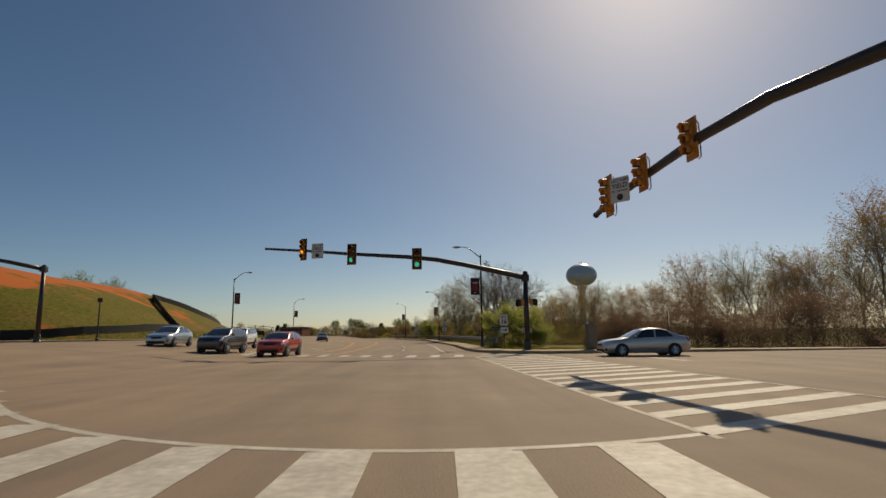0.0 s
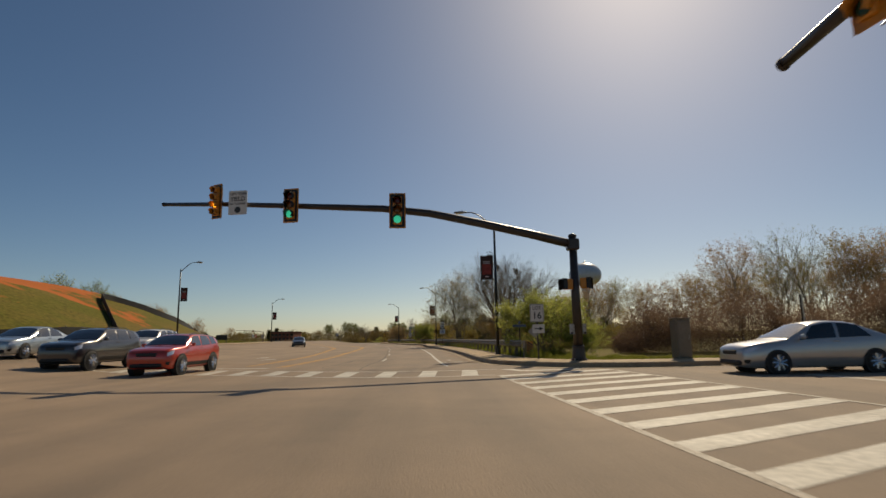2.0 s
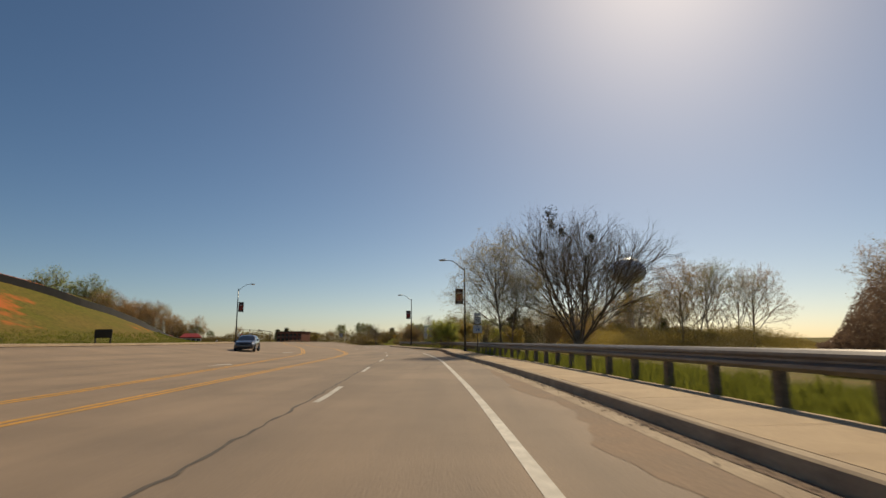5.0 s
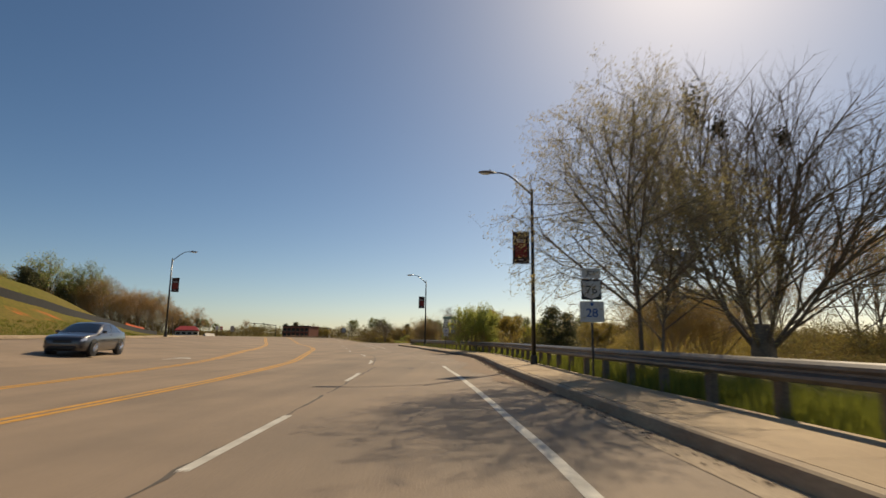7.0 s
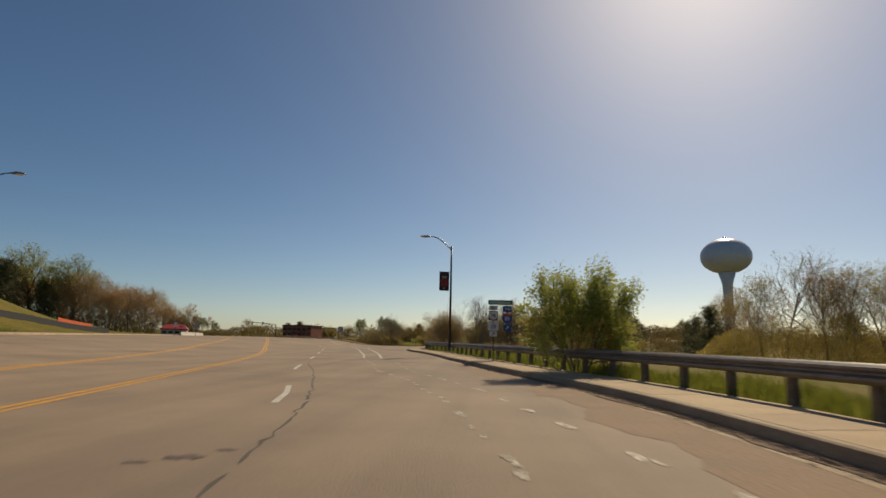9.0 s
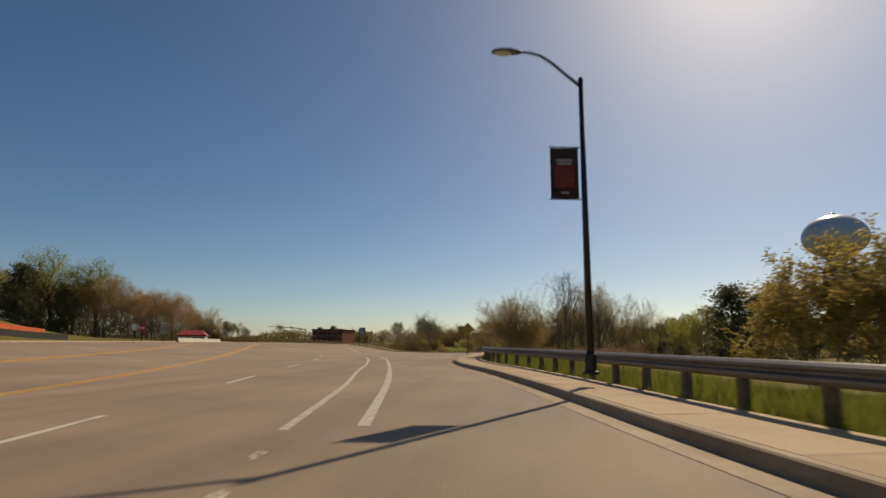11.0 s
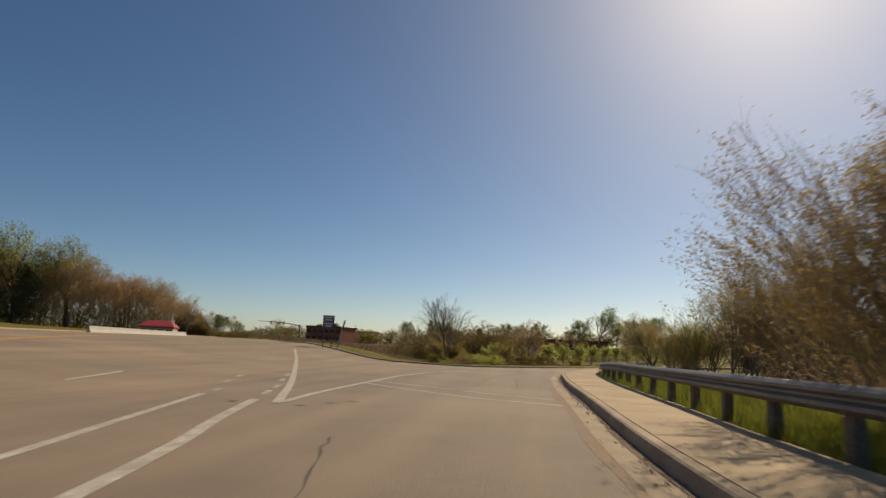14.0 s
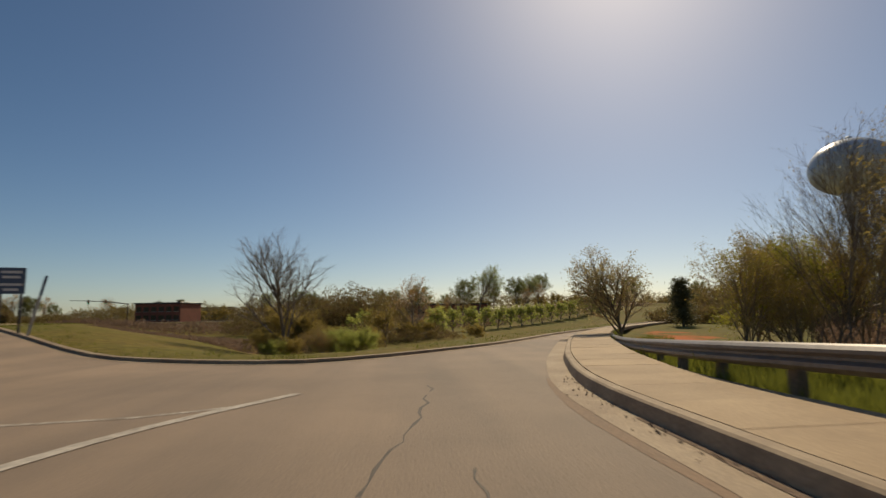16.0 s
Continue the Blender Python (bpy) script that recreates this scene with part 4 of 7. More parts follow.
# mast beyond the junction
POST_B = (6.12, 36.1)
z0 = 0.15
arm_world = [(6.12, 36.1, 4.92), (4.2, 35.7, 5.32), (2.0, 35.2, 5.72), (0.2, 34.75, 6.0), (-1.6, 34.5, 6.15), (-3.6, 34.85, 6.32), (-5.6, 35.25, 6.5), (-8.4, 36.4, 6.88), (-11.6, 37.9, 7.28)]
signal_mast(pose(*POST_B, z0), 5.25 - z0, [(x - POST_B[0], y - POST_B[1], z - z0) for x, y, z in arm_world], "dark brown steel mast with a long curved signal arm")
traffic_light(pose(-1.01, 34.15, 5.98, 0, 0, 2), [M_LENS_RED, M_LENS_AMBER, M_LENS_GREEN])
traffic_light(pose(-5.2, 34.85, 6.4, 0, 0, -12), [M_LENS_RED, M_LENS_AMBER, M_LENS_GREEN])
traffic_light(pose(-8.6, 36.2, 6.95, 0, 0, -28) @ Matrix.Scale(0.85, 4), [M_LENS_RED, M_LENS_AMBER, M_LENS_ARROW, M_LENS_OFF], 4, "yellow four-lens turn signal seen from its side", "traffic lights")
yield_sign(pose(-7.6, 35.75, 6.78, 0, 0, -10))

# mast on the near right corner, its arm overhead
near_arm = [(19.0, -1.0, 6.3), (15.5, 3.0, 6.9), (12.4, 7.6, 7.25), (10.2, 10.8, 7.4), (8.95, 13.5, 7.38), (8.35, 16.0, 7.25), (7.85, 19.5, 6.98), (7.5, 22.4, 6.72), (7.38, 24.0, 6.52)]
signal_mast(pose(19.0, -1.0, 0.0), 6.6, [(x - 19.0, y + 1.0, z) for x, y, z in near_arm], "dark brown steel mast with a long curved signal arm", 0.25, 0.12)
traffic_light(pose(7.25, 21.7, 6.8, 0, 0, -82), [M_LENS_RED, M_LENS_AMBER, M_LENS_AMBER, M_LENS_OFF], 4, "yellow four-lens turn signal seen from its side", back=M_SIGNAL_YELLOW)
traffic_light(pose(7.7, 19.2, 7.02, 0, 0, -82), [M_LENS_RED, M_LENS_AMBER, M_LENS_OFF], 3, "yellow three-lens traffic light seen from its side", back=M_SIGNAL_YELLOW)
traffic_light(pose(8.2, 16.4, 7.28, 0, 0, -82), [M_LENS_RED, M_LENS_AMBER, M_LENS_OFF], 3, "yellow three-lens traffic light seen from its side", back=M_SIGNAL_YELLOW)
yield_sign(pose(7.3, 20.6, 6.78, 0, 0, -48))

# mast on the far left corner
POST_L = (-32.5, 46.0)
zl = height(*POST_L)
signal_mast(pose(*POST_L, zl), 6.3, [(0, 0, 6.05), (-2.0, -1.2, 6.5), (-4.5, -2.6, 7.0), (-8.0, -4.6, 7.5), (-12.0, -7.0, 7.8)], "dark brown steel mast with a curved signal arm")


def pedestrian_signal(m):
    t = thing("pedestrian_signal", "yellow box signal for walkers strapped to a post", "crossing signal", m, "crossing signals")
    part("housing", box(-0.2, 0.2, -0.14, 0.14, -0.21, 0.21, 0.03), M_SIGNAL_YELLOW, t)
    bm = bmesh.new()
    add_box(bm, -0.22, 0.22, -0.3, -0.14, 0.19, 0.22)
    add_box(bm, -0.22, -0.19, -0.3, -0.14, -0.22, 0.19)
    add_box(bm, 0.19, 0.22, -0.3, -0.14, -0.22, 0.19)
    part("hood", bm, M_SIGNAL_DARK, t)
    part("face", box(-0.18, 0.18, -0.16, -0.141, -0.19, 0.19), M_SIGNAL_DARK, t)
    part("bracket", box(-0.05, 0.05, 0.14, 0.26, -0.05, 0.05), M_GALV, t)
    return t


pedestrian_signal(pose(5.78, 35.95, 3.25, 0, 0, -70))
pedestrian_signal(pose(6.5, 36.05, 3.3, 0, 0, 60))


def push_button(m):
    t = thing("push_button_plate", "small grey plate with a crossing button", "push button", m, "push buttons")
    part("plate", slab(round_rect(-0.1, 0.1, -0.21, 0.21, 0.02), 0.02), M_GALV, t)
    part("button", tube([(0, -0.05, -0.16), (0, 0, -0.16)], 0.04, 12), M_SIGNAL_DARK, t)
    return t


push_button(pose(5.86, 35.95, 1.45, 0, 0, -30))
push_button(pose(6.36, 35.92, 1.45, 0, 0, 30))


def crossing_post(m):
    t = thing("crossing_post", "thin dark post with a small crossing signal", "post", m, "crossing posts")
    part("pole", tube([(0, 0, 0), (0, 0, 3.9)], [0.07, 0.06], 10), M_BROWN_STEEL, t)
    part("base", lathe([(0.18, 0), (0.17, 0.25), (0.08, 0.35)], 10), M_BROWN_STEEL, t)
    part("signal_box", box(-0.2, 0.2, -0.28, 0.1, 3.65, 4.05, 0.03), M_SIGNAL_DARK, t)
    return t


crossing_post(pose(-31.6, 52.6, height(-31.6, 52.6), 0, 0, 30))


# ---------------------------------------------------------------- street lamps
def street_lamp(m, label="black steel street lamp with a hanging banner", flag=1):
    """Pole at the origin, arm and head towards -x, banner on the same side, faces along y."""
    t = thing("street_lamp", label, "street lamp", m, "street lamps")
    part("base", lathe([(0.2, 0), (0.2, 0.06), (0.15, 0.1), (0.14, 0.45), (0.1, 0.5)], 16), M_BLACK_STEEL, t)
    part("pole", tube([(0, 0, 0.4), (0, 0, 7.55)], [0.095, 0.06], 12), M_BLACK_STEEL, t, smooth=True)
    part("cap", lathe([(0.065, 7.55), (0.07, 7.62), (0.02, 7.68)], 12), M_BLACK_STEEL, t)
    part("arm", tube([(0, 0, 7.4), (-0.35, 0, 7.7), (-0.75, 0, 8.05), (-1.05, 0, 8.25), (-1.35, 0, 8.33), (-1.65, 0, 8.34)], [0.045, 0.042, 0.04, 0.036, 0.033, 0.03], 8), M_BLACK_STEEL, t, smooth=True)
    bm = bmesh.new()
    bmesh.ops.create_uvsphere(bm, u_segments=16, v_segments=10, radius=1)
    for v in bm.verts:
        x, y, z = v.co
        v.co = Vector((-1.95 + x * 0.42, y * 0.17 * (1 - 0.25 * x), 8.33 + (z * 0.085 if z > 0 else z * 0.05)))
    head = part("lamp_head", bm, M_LAMP_GREY, t, smooth=True)
    bm = bmesh.new()
    bmesh.ops.create_uvsphere(bm, u_segments=14, v_segments=8, radius=1)
    for v in bm.verts:
        v.co = Vector((-2.05 + v.co.x * 0.24, v.co.y * 0.12, 8.285 + v.co.z * 0.05))
    part("lens", bm, plain("clear_lamp_lens", (0.7, 0.7, 0.65), 0.15, coat=1.0), head, smooth=True)
    bm = lathe([(0.04, 8.39), (0.04, 8.45), (0.01, 8.47)], 8)
    bmesh.ops.translate(bm, verts=bm.verts[:], vec=(-1.85, 0, 0))
    part("photocell", bm, M_BLACK_STEEL, head)
    if flag:
        bm = bmesh.new()
        nx, nz = 6, 12
        g = [[bm.verts.new((-0.86 + 0.72 * i / nx, 0.02 * math.sin(3.1 * i / nx + 0.9 * k / nz), 4.35 + 1.35 * k / nz)) for i in range(nx + 1)] for k in range(nz + 1)]
        for k in range(nz):
            for i in range(nx):
                bm.faces.new((g[k][i], g[k][i + 1], g[k + 1][i + 1], g[k + 1][i]))
        bmesh.ops.solidify(bm, geom=bm.faces[:], thickness=0.006)
        flag_part = part("banner", bm, M_BANNER, t, "black cloth banner with red and pale print")
        for y in (-0.02, 0.03):
            bm = box(-0.76, -0.24, y - 0.004, y + 0.004, 4.62, 5.22)
            part("red_print", bm, M_BANNER_RED, flag_part)
            for w, z in ((0.42, 5.36), (0.36, 5.27), (0.2, 4.5)):
                part("pale_print", box(-0.5 - w / 2, -0.5 + w / 2, y - 0.006, y + 0.006, z - 0.03, z + 0.03), M_BANNER_WHITE, flag_part)
        for z in (4.33, 5.72):
            part("banner_rod", tube([(0, 0.0, z), (-0.9, 0.0, z)], 0.014, 6), M_BLACK_STEEL, t)
    return t


street_lamp(pose(3.98, 45.3, 0.15, 0, 0, -4))
street_lamp(pose(0.95, 94.05, 0.1, 0, 0, 6))
street_lamp(pose(-6.95, 137.35, 0.5, 0, 0, 10))
LLZ = height(-25.6, 70.7)
street_lamp(pose(-25.6, 70.7, LLZ + 0.1, 0, 0, 176))
street_lamp(pose(-31.0, 122.9, height(-31.0, 122.9) + 0.1, 0, 0, 186))


# ---------------------------------------------------------------- signs
def sign_post(t, h, x=0.0, y=0.03, mat=None):
    part("post", box(x - 0.03, x + 0.03, y, y + 0.05, 0, h), mat or M_BROWN_STEEL, t)


t = thing("lot_sign", "white LOT 16 sign with an arrow plate on a post", "traffic sign", pose(4.82, 37.75, 0.2, 0, 0, -3))
sign_post(t, 2.3)
panel = part("panel", slab(round_rect(-0.3, 0.3, 1.6, 2.38, 0.04), 0.02), M_SIGN_WHITE, t)
bm = bmesh.new()
for a in ((-0.28, 0.28, 2.345, 2.36), (-0.28, 0.28, 1.62, 1.635), (-0.28, -0.265, 1.635, 2.345), (0.265, 0.28, 1.635, 2.345)):
    add_box(bm, a[0], a[1], -0.004, 0, a[2], a[3])
part("border", bm, M_SIGN_BLACK, panel)
lettering("LOT", 0.2, M_SIGN_BLACK, panel, 0, -0.004, 2.2)
lettering("16", 0.4, M_SIGN_BLACK, panel, 0, -0.004, 1.87)
plate = part("arrow_plate", slab(round_rect(-0.22, 0.3, 1.12, 1.5, 0.03), 0.02), M_SIGN_WHITE, t)
bm = slab([(-0.15, 1.29), (0.06, 1.29), (0.06, 1.22), (0.22, 1.31), (0.06, 1.40), (0.06, 1.33), (-0.15, 1.33)], 0.004)
bmesh.ops.translate(bm, vec=(0.02, -0.005, 0), verts=bm.verts)
part("arrow", bm, M_SIGN_BLACK, plate)
bm = slab([(-0.3, 1.2), (0, 0.92), (0.3, 1.2), (0, 1.48)], 0.015)
bmesh.ops.translate(bm, vec=(-0.12, 0.03, 0), verts=bm.verts)
part("diamond_plate", bm, M_GALV, t, "bare metal back of a diamond plate")


def shield(w, h, cx, cz):
    pts = [(-0.5, 0.5), (-0.17, 0.42), (0, 0.5), (0.17, 0.42), (0.5, 0.5), (0.47, 0.2), (0.5, -0.1), (0.36, -0.36), (0, -0.5), (-0.36, -0.36), (-0.5, -0.1), (-0.47, 0.2)]
    return [(cx + x * w, cz + z * h) for x, z in pts]


def route_pair(t, x, top, word):
    """Direction plate, 76 shield and 28 plate under one another."""
    head = part("direction_plate", slab(round_rect(x - 0.28, x + 0.28, top - 0.3, top, 0.03), 0.02), M_SIGN_WHITE, t)
    lettering(word, 0.17, M_SIGN_BLACK, head, x, -0.004, top - 0.15)
    p = part("route_plate", slab(round_rect(x - 0.3, x + 0.3, top - 0.95, top - 0.34, 0.03), 0.02), M_SIGN_BLACK, t)
    bm = slab(shield(0.56, 0.57, x, top - 0.645), 0.004)
    bmesh.ops.translate(bm, vec=(0, -0.005, 0), verts=bm.verts)
    part("shield", bm, M_SIGN_WHITE, p)
    lettering("76", 0.34, M_SIGN_BLACK, p, x, -0.008, top - 0.66)
    p = part("state_plate", slab(round_rect(x - 0.36, x + 0.36, top - 1.62, top - 1.0, 0.03), 0.02), M_SIGN_WHITE, t)
    lettering("28", 0.36, M_SIGN_BLUE, p, x, -0.004, top - 1.36)
    bm = slab(shield(0.1, 0.1, x, top - 1.09), 0.004)
    bmesh.ops.translate(bm, vec=(0, -0.005, 0), verts=bm.verts)
    part("emblem", bm, M_SIGN_BLUE, p)


def slant_arrow(parent, x, z, mat):
    bm = slab([(-0.14, -0.02), (0.03, -0.02), (0.03, -0.08), (0.15, 0), (0.03, 0.08), (0.03, 0.02), (-0.14, 0.02)], 0.004)
    bmesh.ops.rotate(bm, cent=(0, 0, 0), matrix=Matrix.Rotation(radians(-45), 3, "Y"), verts=bm.verts)
    bmesh.ops.translate(bm, vec=(x, -0.005, z), verts=bm.verts)
    part("arrow", bm, mat, parent)


t = thing("route_sign", "white route signs 76 and 28 stacked on one post", "traffic sign", pose(1.7, 86.4, 0.1, 0, 0, -2) @ Matrix.Scale(0.94, 4), "route signs")
sign_post(t, 3.3)
route_pair(t, 0, 3.36, "JCT")
t = thing("route_sign", "green, white and blue route signs on two posts", "traffic sign", pose(-3.7, 127.3, -0.1, 0, 0, 4) @ Matrix.Scale(0.84, 4), "route signs")
sign_post(t, 4.0, -0.42)
sign_post(t, 4.0, 0.48)
g = part("destination_plate", slab(round_rect(-0.75, 0.85, 3.92, 4.22, 0.03), 0.02), M_SIGN_GREEN, t, "green destination plate")
bm = bmesh.new()
for k in range(9):
    add_box(bm, -0.64 + 0.15 * k, -0.53 + 0.15 * k, -0.005, 0, 4.0, 4.13)
part("illegible_line", bm, M_SIGN_WHITE, g)
route_pair(t, -0.42, 3.86, "EAST")
low = part("arrow_plate", slab(round_rect(-0.67, -0.17, 1.86, 2.2, 0.03), 0.02), M_SIGN_WHITE, t)
slant_arrow(low, -0.42, 2.03, M_SIGN_BLACK)
p = part("direction_plate", slab(round_rect(0.18, 0.78, 3.46, 3.84, 0.03), 0.02), M_SIGN_BLUE, t)
lettering("TO", 0.22, M_SIGN_WHITE, p, 0.48, -0.004, 3.65)
p = part("interstate_shield", slab(shield(0.66, 0.68, 0.48, 3.06), 0.02), M_SIGN_BLUE, t, "blue and red interstate shield")
bm = slab([(0.2, 3.22), (0.76, 3.22), (0.78, 3.36), (0.18, 3.36)], 0.004)
bmesh.ops.translate(bm, vec=(0, -0.005, 0), verts=bm.verts)
part("red_band", bm, M_SIGN_RED, p)
lettering("85", 0.34, M_SIGN_WHITE, p, 0.48, -0.004, 3.02)
p = part("arrow_plate", slab(round_rect(0.24, 0.72, 2.22, 2.66, 0.03), 0.02), M_SIGN_BLUE, t)
slant_arrow(p, 0.48, 2.44, M_SIGN_WHITE)

t = thing("warning_sign", "yellow diamond warning sign on a post by the rail", "traffic sign", pose(-12.1, 160.6, 0.47, 0, 0, 12) @ Matrix.Scale(0.82, 4))
sign_post(t, 2.3)
p = part("panel", slab([(-0.53, 2.06), (0, 1.53), (0.53, 2.06), (0, 2.59)], 0.02), M_SIGN_YELLOW, t)
lettering("BRIDGE", 0.17, M_SIGN_BLACK, p, 0, -0.004, 2.26)
lettering("ICES BEFORE", 0.145, M_SIGN_BLACK, p, 0, -0.004, 2.06)
lettering("ROAD", 0.17, M_SIGN_BLACK, p, 0, -0.004, 1.86)
for s in (-1, 1):
    bm = bmesh.new()
    for u in (-1, 1):
        add_box(bm, -0.36, 0.36, -0.004, 0, -0.008, 0.008, m=Matrix.Translation((s * 0.25, 0, 2.06 + u * 0.25)) @ Matrix.Rotation(radians(45 * s * u), 4, "Y"))
    part("border", bm, M_SIGN_BLACK, p)

# narrow post sign by the cross street, low dark board on the left verge
t = thing("post_sign", "narrow pale sign seen nearly edge on by the cross street", "traffic sign", pose(15.6, 36.3, 0.1, 0, 0, 62))
sign_post(t, 2.6)
part("panel", slab(round_rect(-0.3, 0.3, 1.5, 2.6, 0.03), 0.02), M_GALV, t)
t = thing("verge_board", "low black board on two legs on the grass verge", "sign board", pose(-26.9, 86.2, height(-26.9, 86.2), 0, 0, -8))
part("board", box(-0.75, 0.75, -0.03, 0.03, 0.5, 1.15, 0.01), M_BLACK_STEEL, t)
for x in (-0.65, 0.65):
    part("leg", box(x - 0.04, x + 0.04, -0.04, 0.04, 0, 0.5), M_BLACK_STEEL, t)

t = thing("control_cabinet", "tall tan metal control cabinet on the grass verge", "cabinet", pose(10.35, 36.2, 0.1, 0, 0, 8) @ Matrix.Diagonal((0.72, 0.72, 0.95, 1)))
part("body", box(-0.42, 0.42, -0.35, 0.35, 0.12, 1.75, 0.03), M_CABINET, t)
part("door", box(-0.36, 0.36, -0.375, -0.352, 0.22, 1.65, 0.01), M_CABINET, t)
part("roof", box(-0.46, 0.46, -0.4, 0.39, 1.752, 1.82, 0.02), M_CABINET, t)
part("plinth", box(-0.5, 0.5, -0.43, 0.43, -0.1, 0.118, 0.02), M_CONCRETE, t)
part("handle", box(0.24, 0.28, -0.41, -0.376, 0.9, 1.1), M_GALV, t)

t = thing("street_name_sign", "dark street name blades on a thin post by the bush", "street sign", pose(4.75, 42.2, 0.1) @ Matrix.Scale(0.82, 4))
sign_post(t, 1.9, 0, 0)
part("name_blade", box(-0.42, 0.42, 0.0, 0.02, 1.92, 2.08), M_SIGN_SLATE, t)
part("name_blade", box(-0.01, 0.01, -0.4, 0.42, 2.1, 2.26), M_SIGN_SLATE, t)
t = thing("marker_stake", "thin orange marker stake in the grass", "stake", pose(7.2, 39.5, 0.0))
part("stake", box(-0.02, 0.02, -0.02, 0.02, 0, 1.0), M_ORANGE_NET, t)


# ---------------------------------------------------------------- guard rail
RAIL_H = 0.86

rail_line = [p for p in even(offset_line(resample(KERB_R, 1.0), 2.0), 1.9) if 41.0 < p[1] < 205]


def build_rail():
    t = thing("guard_rail", "long weathered steel guard rail on dark posts behind the pavement", "guard rail")
    w = [(0.0, 0.31), (-0.03, 0.29), (-0.075, 0.25), (-0.075, 0.21), (-0.005, 0.165), (-0.005, 0.135), (-0.075, 0.095), (-0.075, 0.05), (-0.03, 0.01), (0.0, -0.01), (0.012, -0.01), (-0.055, 0.055), (-0.055, 0.09), (0.01, 0.135), (0.01, 0.165), (-0.055, 0.215), (-0.055, 0.245), (0.012, 0.31), (0.0, 0.31)]
    per = 4
    for s in range(0, len(rail_line) - 1, per):
        seg = rail_line[max(s, 0):s + per + 1]
        if len(seg) < 2:
            break
        ribbon("rail_beam", seg, [(d - 0.1, h + RAIL_H - 0.31 + 0.15) for d, h in w], M_RAIL, t, zf=lambda x, y: -verge_drop(y))
    post = None
    for i, (x, y) in enumerate(rail_line):
        z = 0.02 - verge_drop(y)
        a, b = rail_line[max(i - 1, 0)], rail_line[min(i + 1, len(rail_line) - 1)]
        ang = math.degrees(math.atan2(b[1] - a[1], b[0] - a[0])) - 90
        if post is None:
            post = part("rail_post", box(-0.02, 0.13, -0.09, 0.09, 0, RAIL_H + 0.1, 0.01), M_WOODPOST, t)
            ob = post
        else:
            ob = new("rail_post", post.data)
            ob.parent = t
        ob.matrix_basis = pose(x, y, z, 0, 0, ang)
    x, y = rail_line[0]
    bm = bmesh.new()
    for k in range(7):
        a = math.pi * k / 6
        add_box(bm, x - 0.14 + 0.12 * math.sin(a), x - 0.12 + 0.12 * math.sin(a), y - 0.25 - 0.06 * k, y - 0.18 - 0.06 * k, RAIL_H - 0.22, RAIL_H + 0.15)
    part("end_terminal", bm, M_GALV, t)
    pl = part("hazard_plate", box(x + 0.05, x + 0.35, y - 0.62, y - 0.6, 0.35, 0.95), M_SIGNAL_YELLOW, t, "yellow plate with dark slanted stripes")
    bm = bmesh.new()
    for k in range(4):
        add_box(bm, -0.17, 0.17, -0.003, 0.0, -0.03, 0.03, m=Matrix.Translation((x + 0.2, y - 0.621, 0.46 + 0.13 * k)) @ Matrix.Rotation(radians(35), 4, "Y"))
    part("stripes", bm, M_SIGN_BLACK, pl)
    return t


build_rail()
# ================================================================ plants
def grow(rng, H, first, levels, spread, up, kids, taper=0.62, trunk_r=0.2, stems=1, wobble=0.12, droop=0.0, lean=0.0, fan=None, z0=-0.15):
    """Branch skeletons as (points, radii, level); the crown widens with spread and strives upwards with up."""
    out, tips = [], []

    def shoot(p, d, length, r, level):
        n = 5 if level == 0 else (4 if level < 2 else (3 if level < 3 else (2 if level < levels else 1)))
        pts, rad, q, v = [p.copy()], [r], p.copy(), d.copy()
        for i in range(n):
            v = (v + Vector((rng.gauss(0, wobble), rng.gauss(0, wobble), rng.gauss(0, wobble * 0.6) + up * 0.12 - droop * 0.1 * level))).normalized()
            q = q + v * (length / n)
            pts.append(q.copy())
            rad.append(r * (1 - (1 - taper) * (i + 1) / n) if level < levels else r * (1 - 0.85 * (i + 1) / n))
        out.append((pts, rad, level))
        if level >= levels:
            tips.append((pts[-1], v))
            return
        k = kids[min(level, len(kids) - 1)]
        for j in range(k):
            f = (first if level == 0 else 0.25) + (1 - (first if level == 0 else 0.25)) * (j + rng.random()) / k
            a = f * n
            i0 = min(int(a), n - 1)
            base = pts[i0].lerp(pts[i0 + 1], a - i0)
            tang = (pts[i0 + 1] - pts[i0]).normalized()
            side = tang.orthogonal().normalized()
            side.rotate(Matrix.Rotation(rng.random() * 6.283 if level else 6.283 * (j * 0.382 + 0.1 * rng.random()), 3, tang))
            ang = spread * (0.75 + 0.5 * rng.random()) * (1.15 - 0.5 * f if level == 0 else 1)
            nd = (tang * math.cos(ang) + side * math.sin(ang)).normalized()
            ln = length * (0.72 - 0.3 * f + 0.12 * rng.random()) * (1.0 if level else 0.95)
            shoot(base, nd, ln, max(rad[i0] * 0.55, 0.006), level + 1)
        tips.append((pts[-1], v))

    for s in range(stems):
        a = 6.283 * s / max(stems, 1) + rng.random()
        off = 0.0 if stems == 1 else 0.25
        tilt = lean if stems == 1 else (0.32 if fan is None else fan * (0.12 + 0.88 * ((s * 0.618) % 1)))
        d = Vector((math.cos(a) * tilt, math.sin(a) * tilt, 1)).normalized()
        shoot(Vector((off * math.cos(a), off * math.sin(a), z0)), d, H * (0.72 if stems == 1 else 0.6 + 0.12 * rng.random()), trunk_r * (1 if stems == 1 else 0.6), 0)
    return out, tips


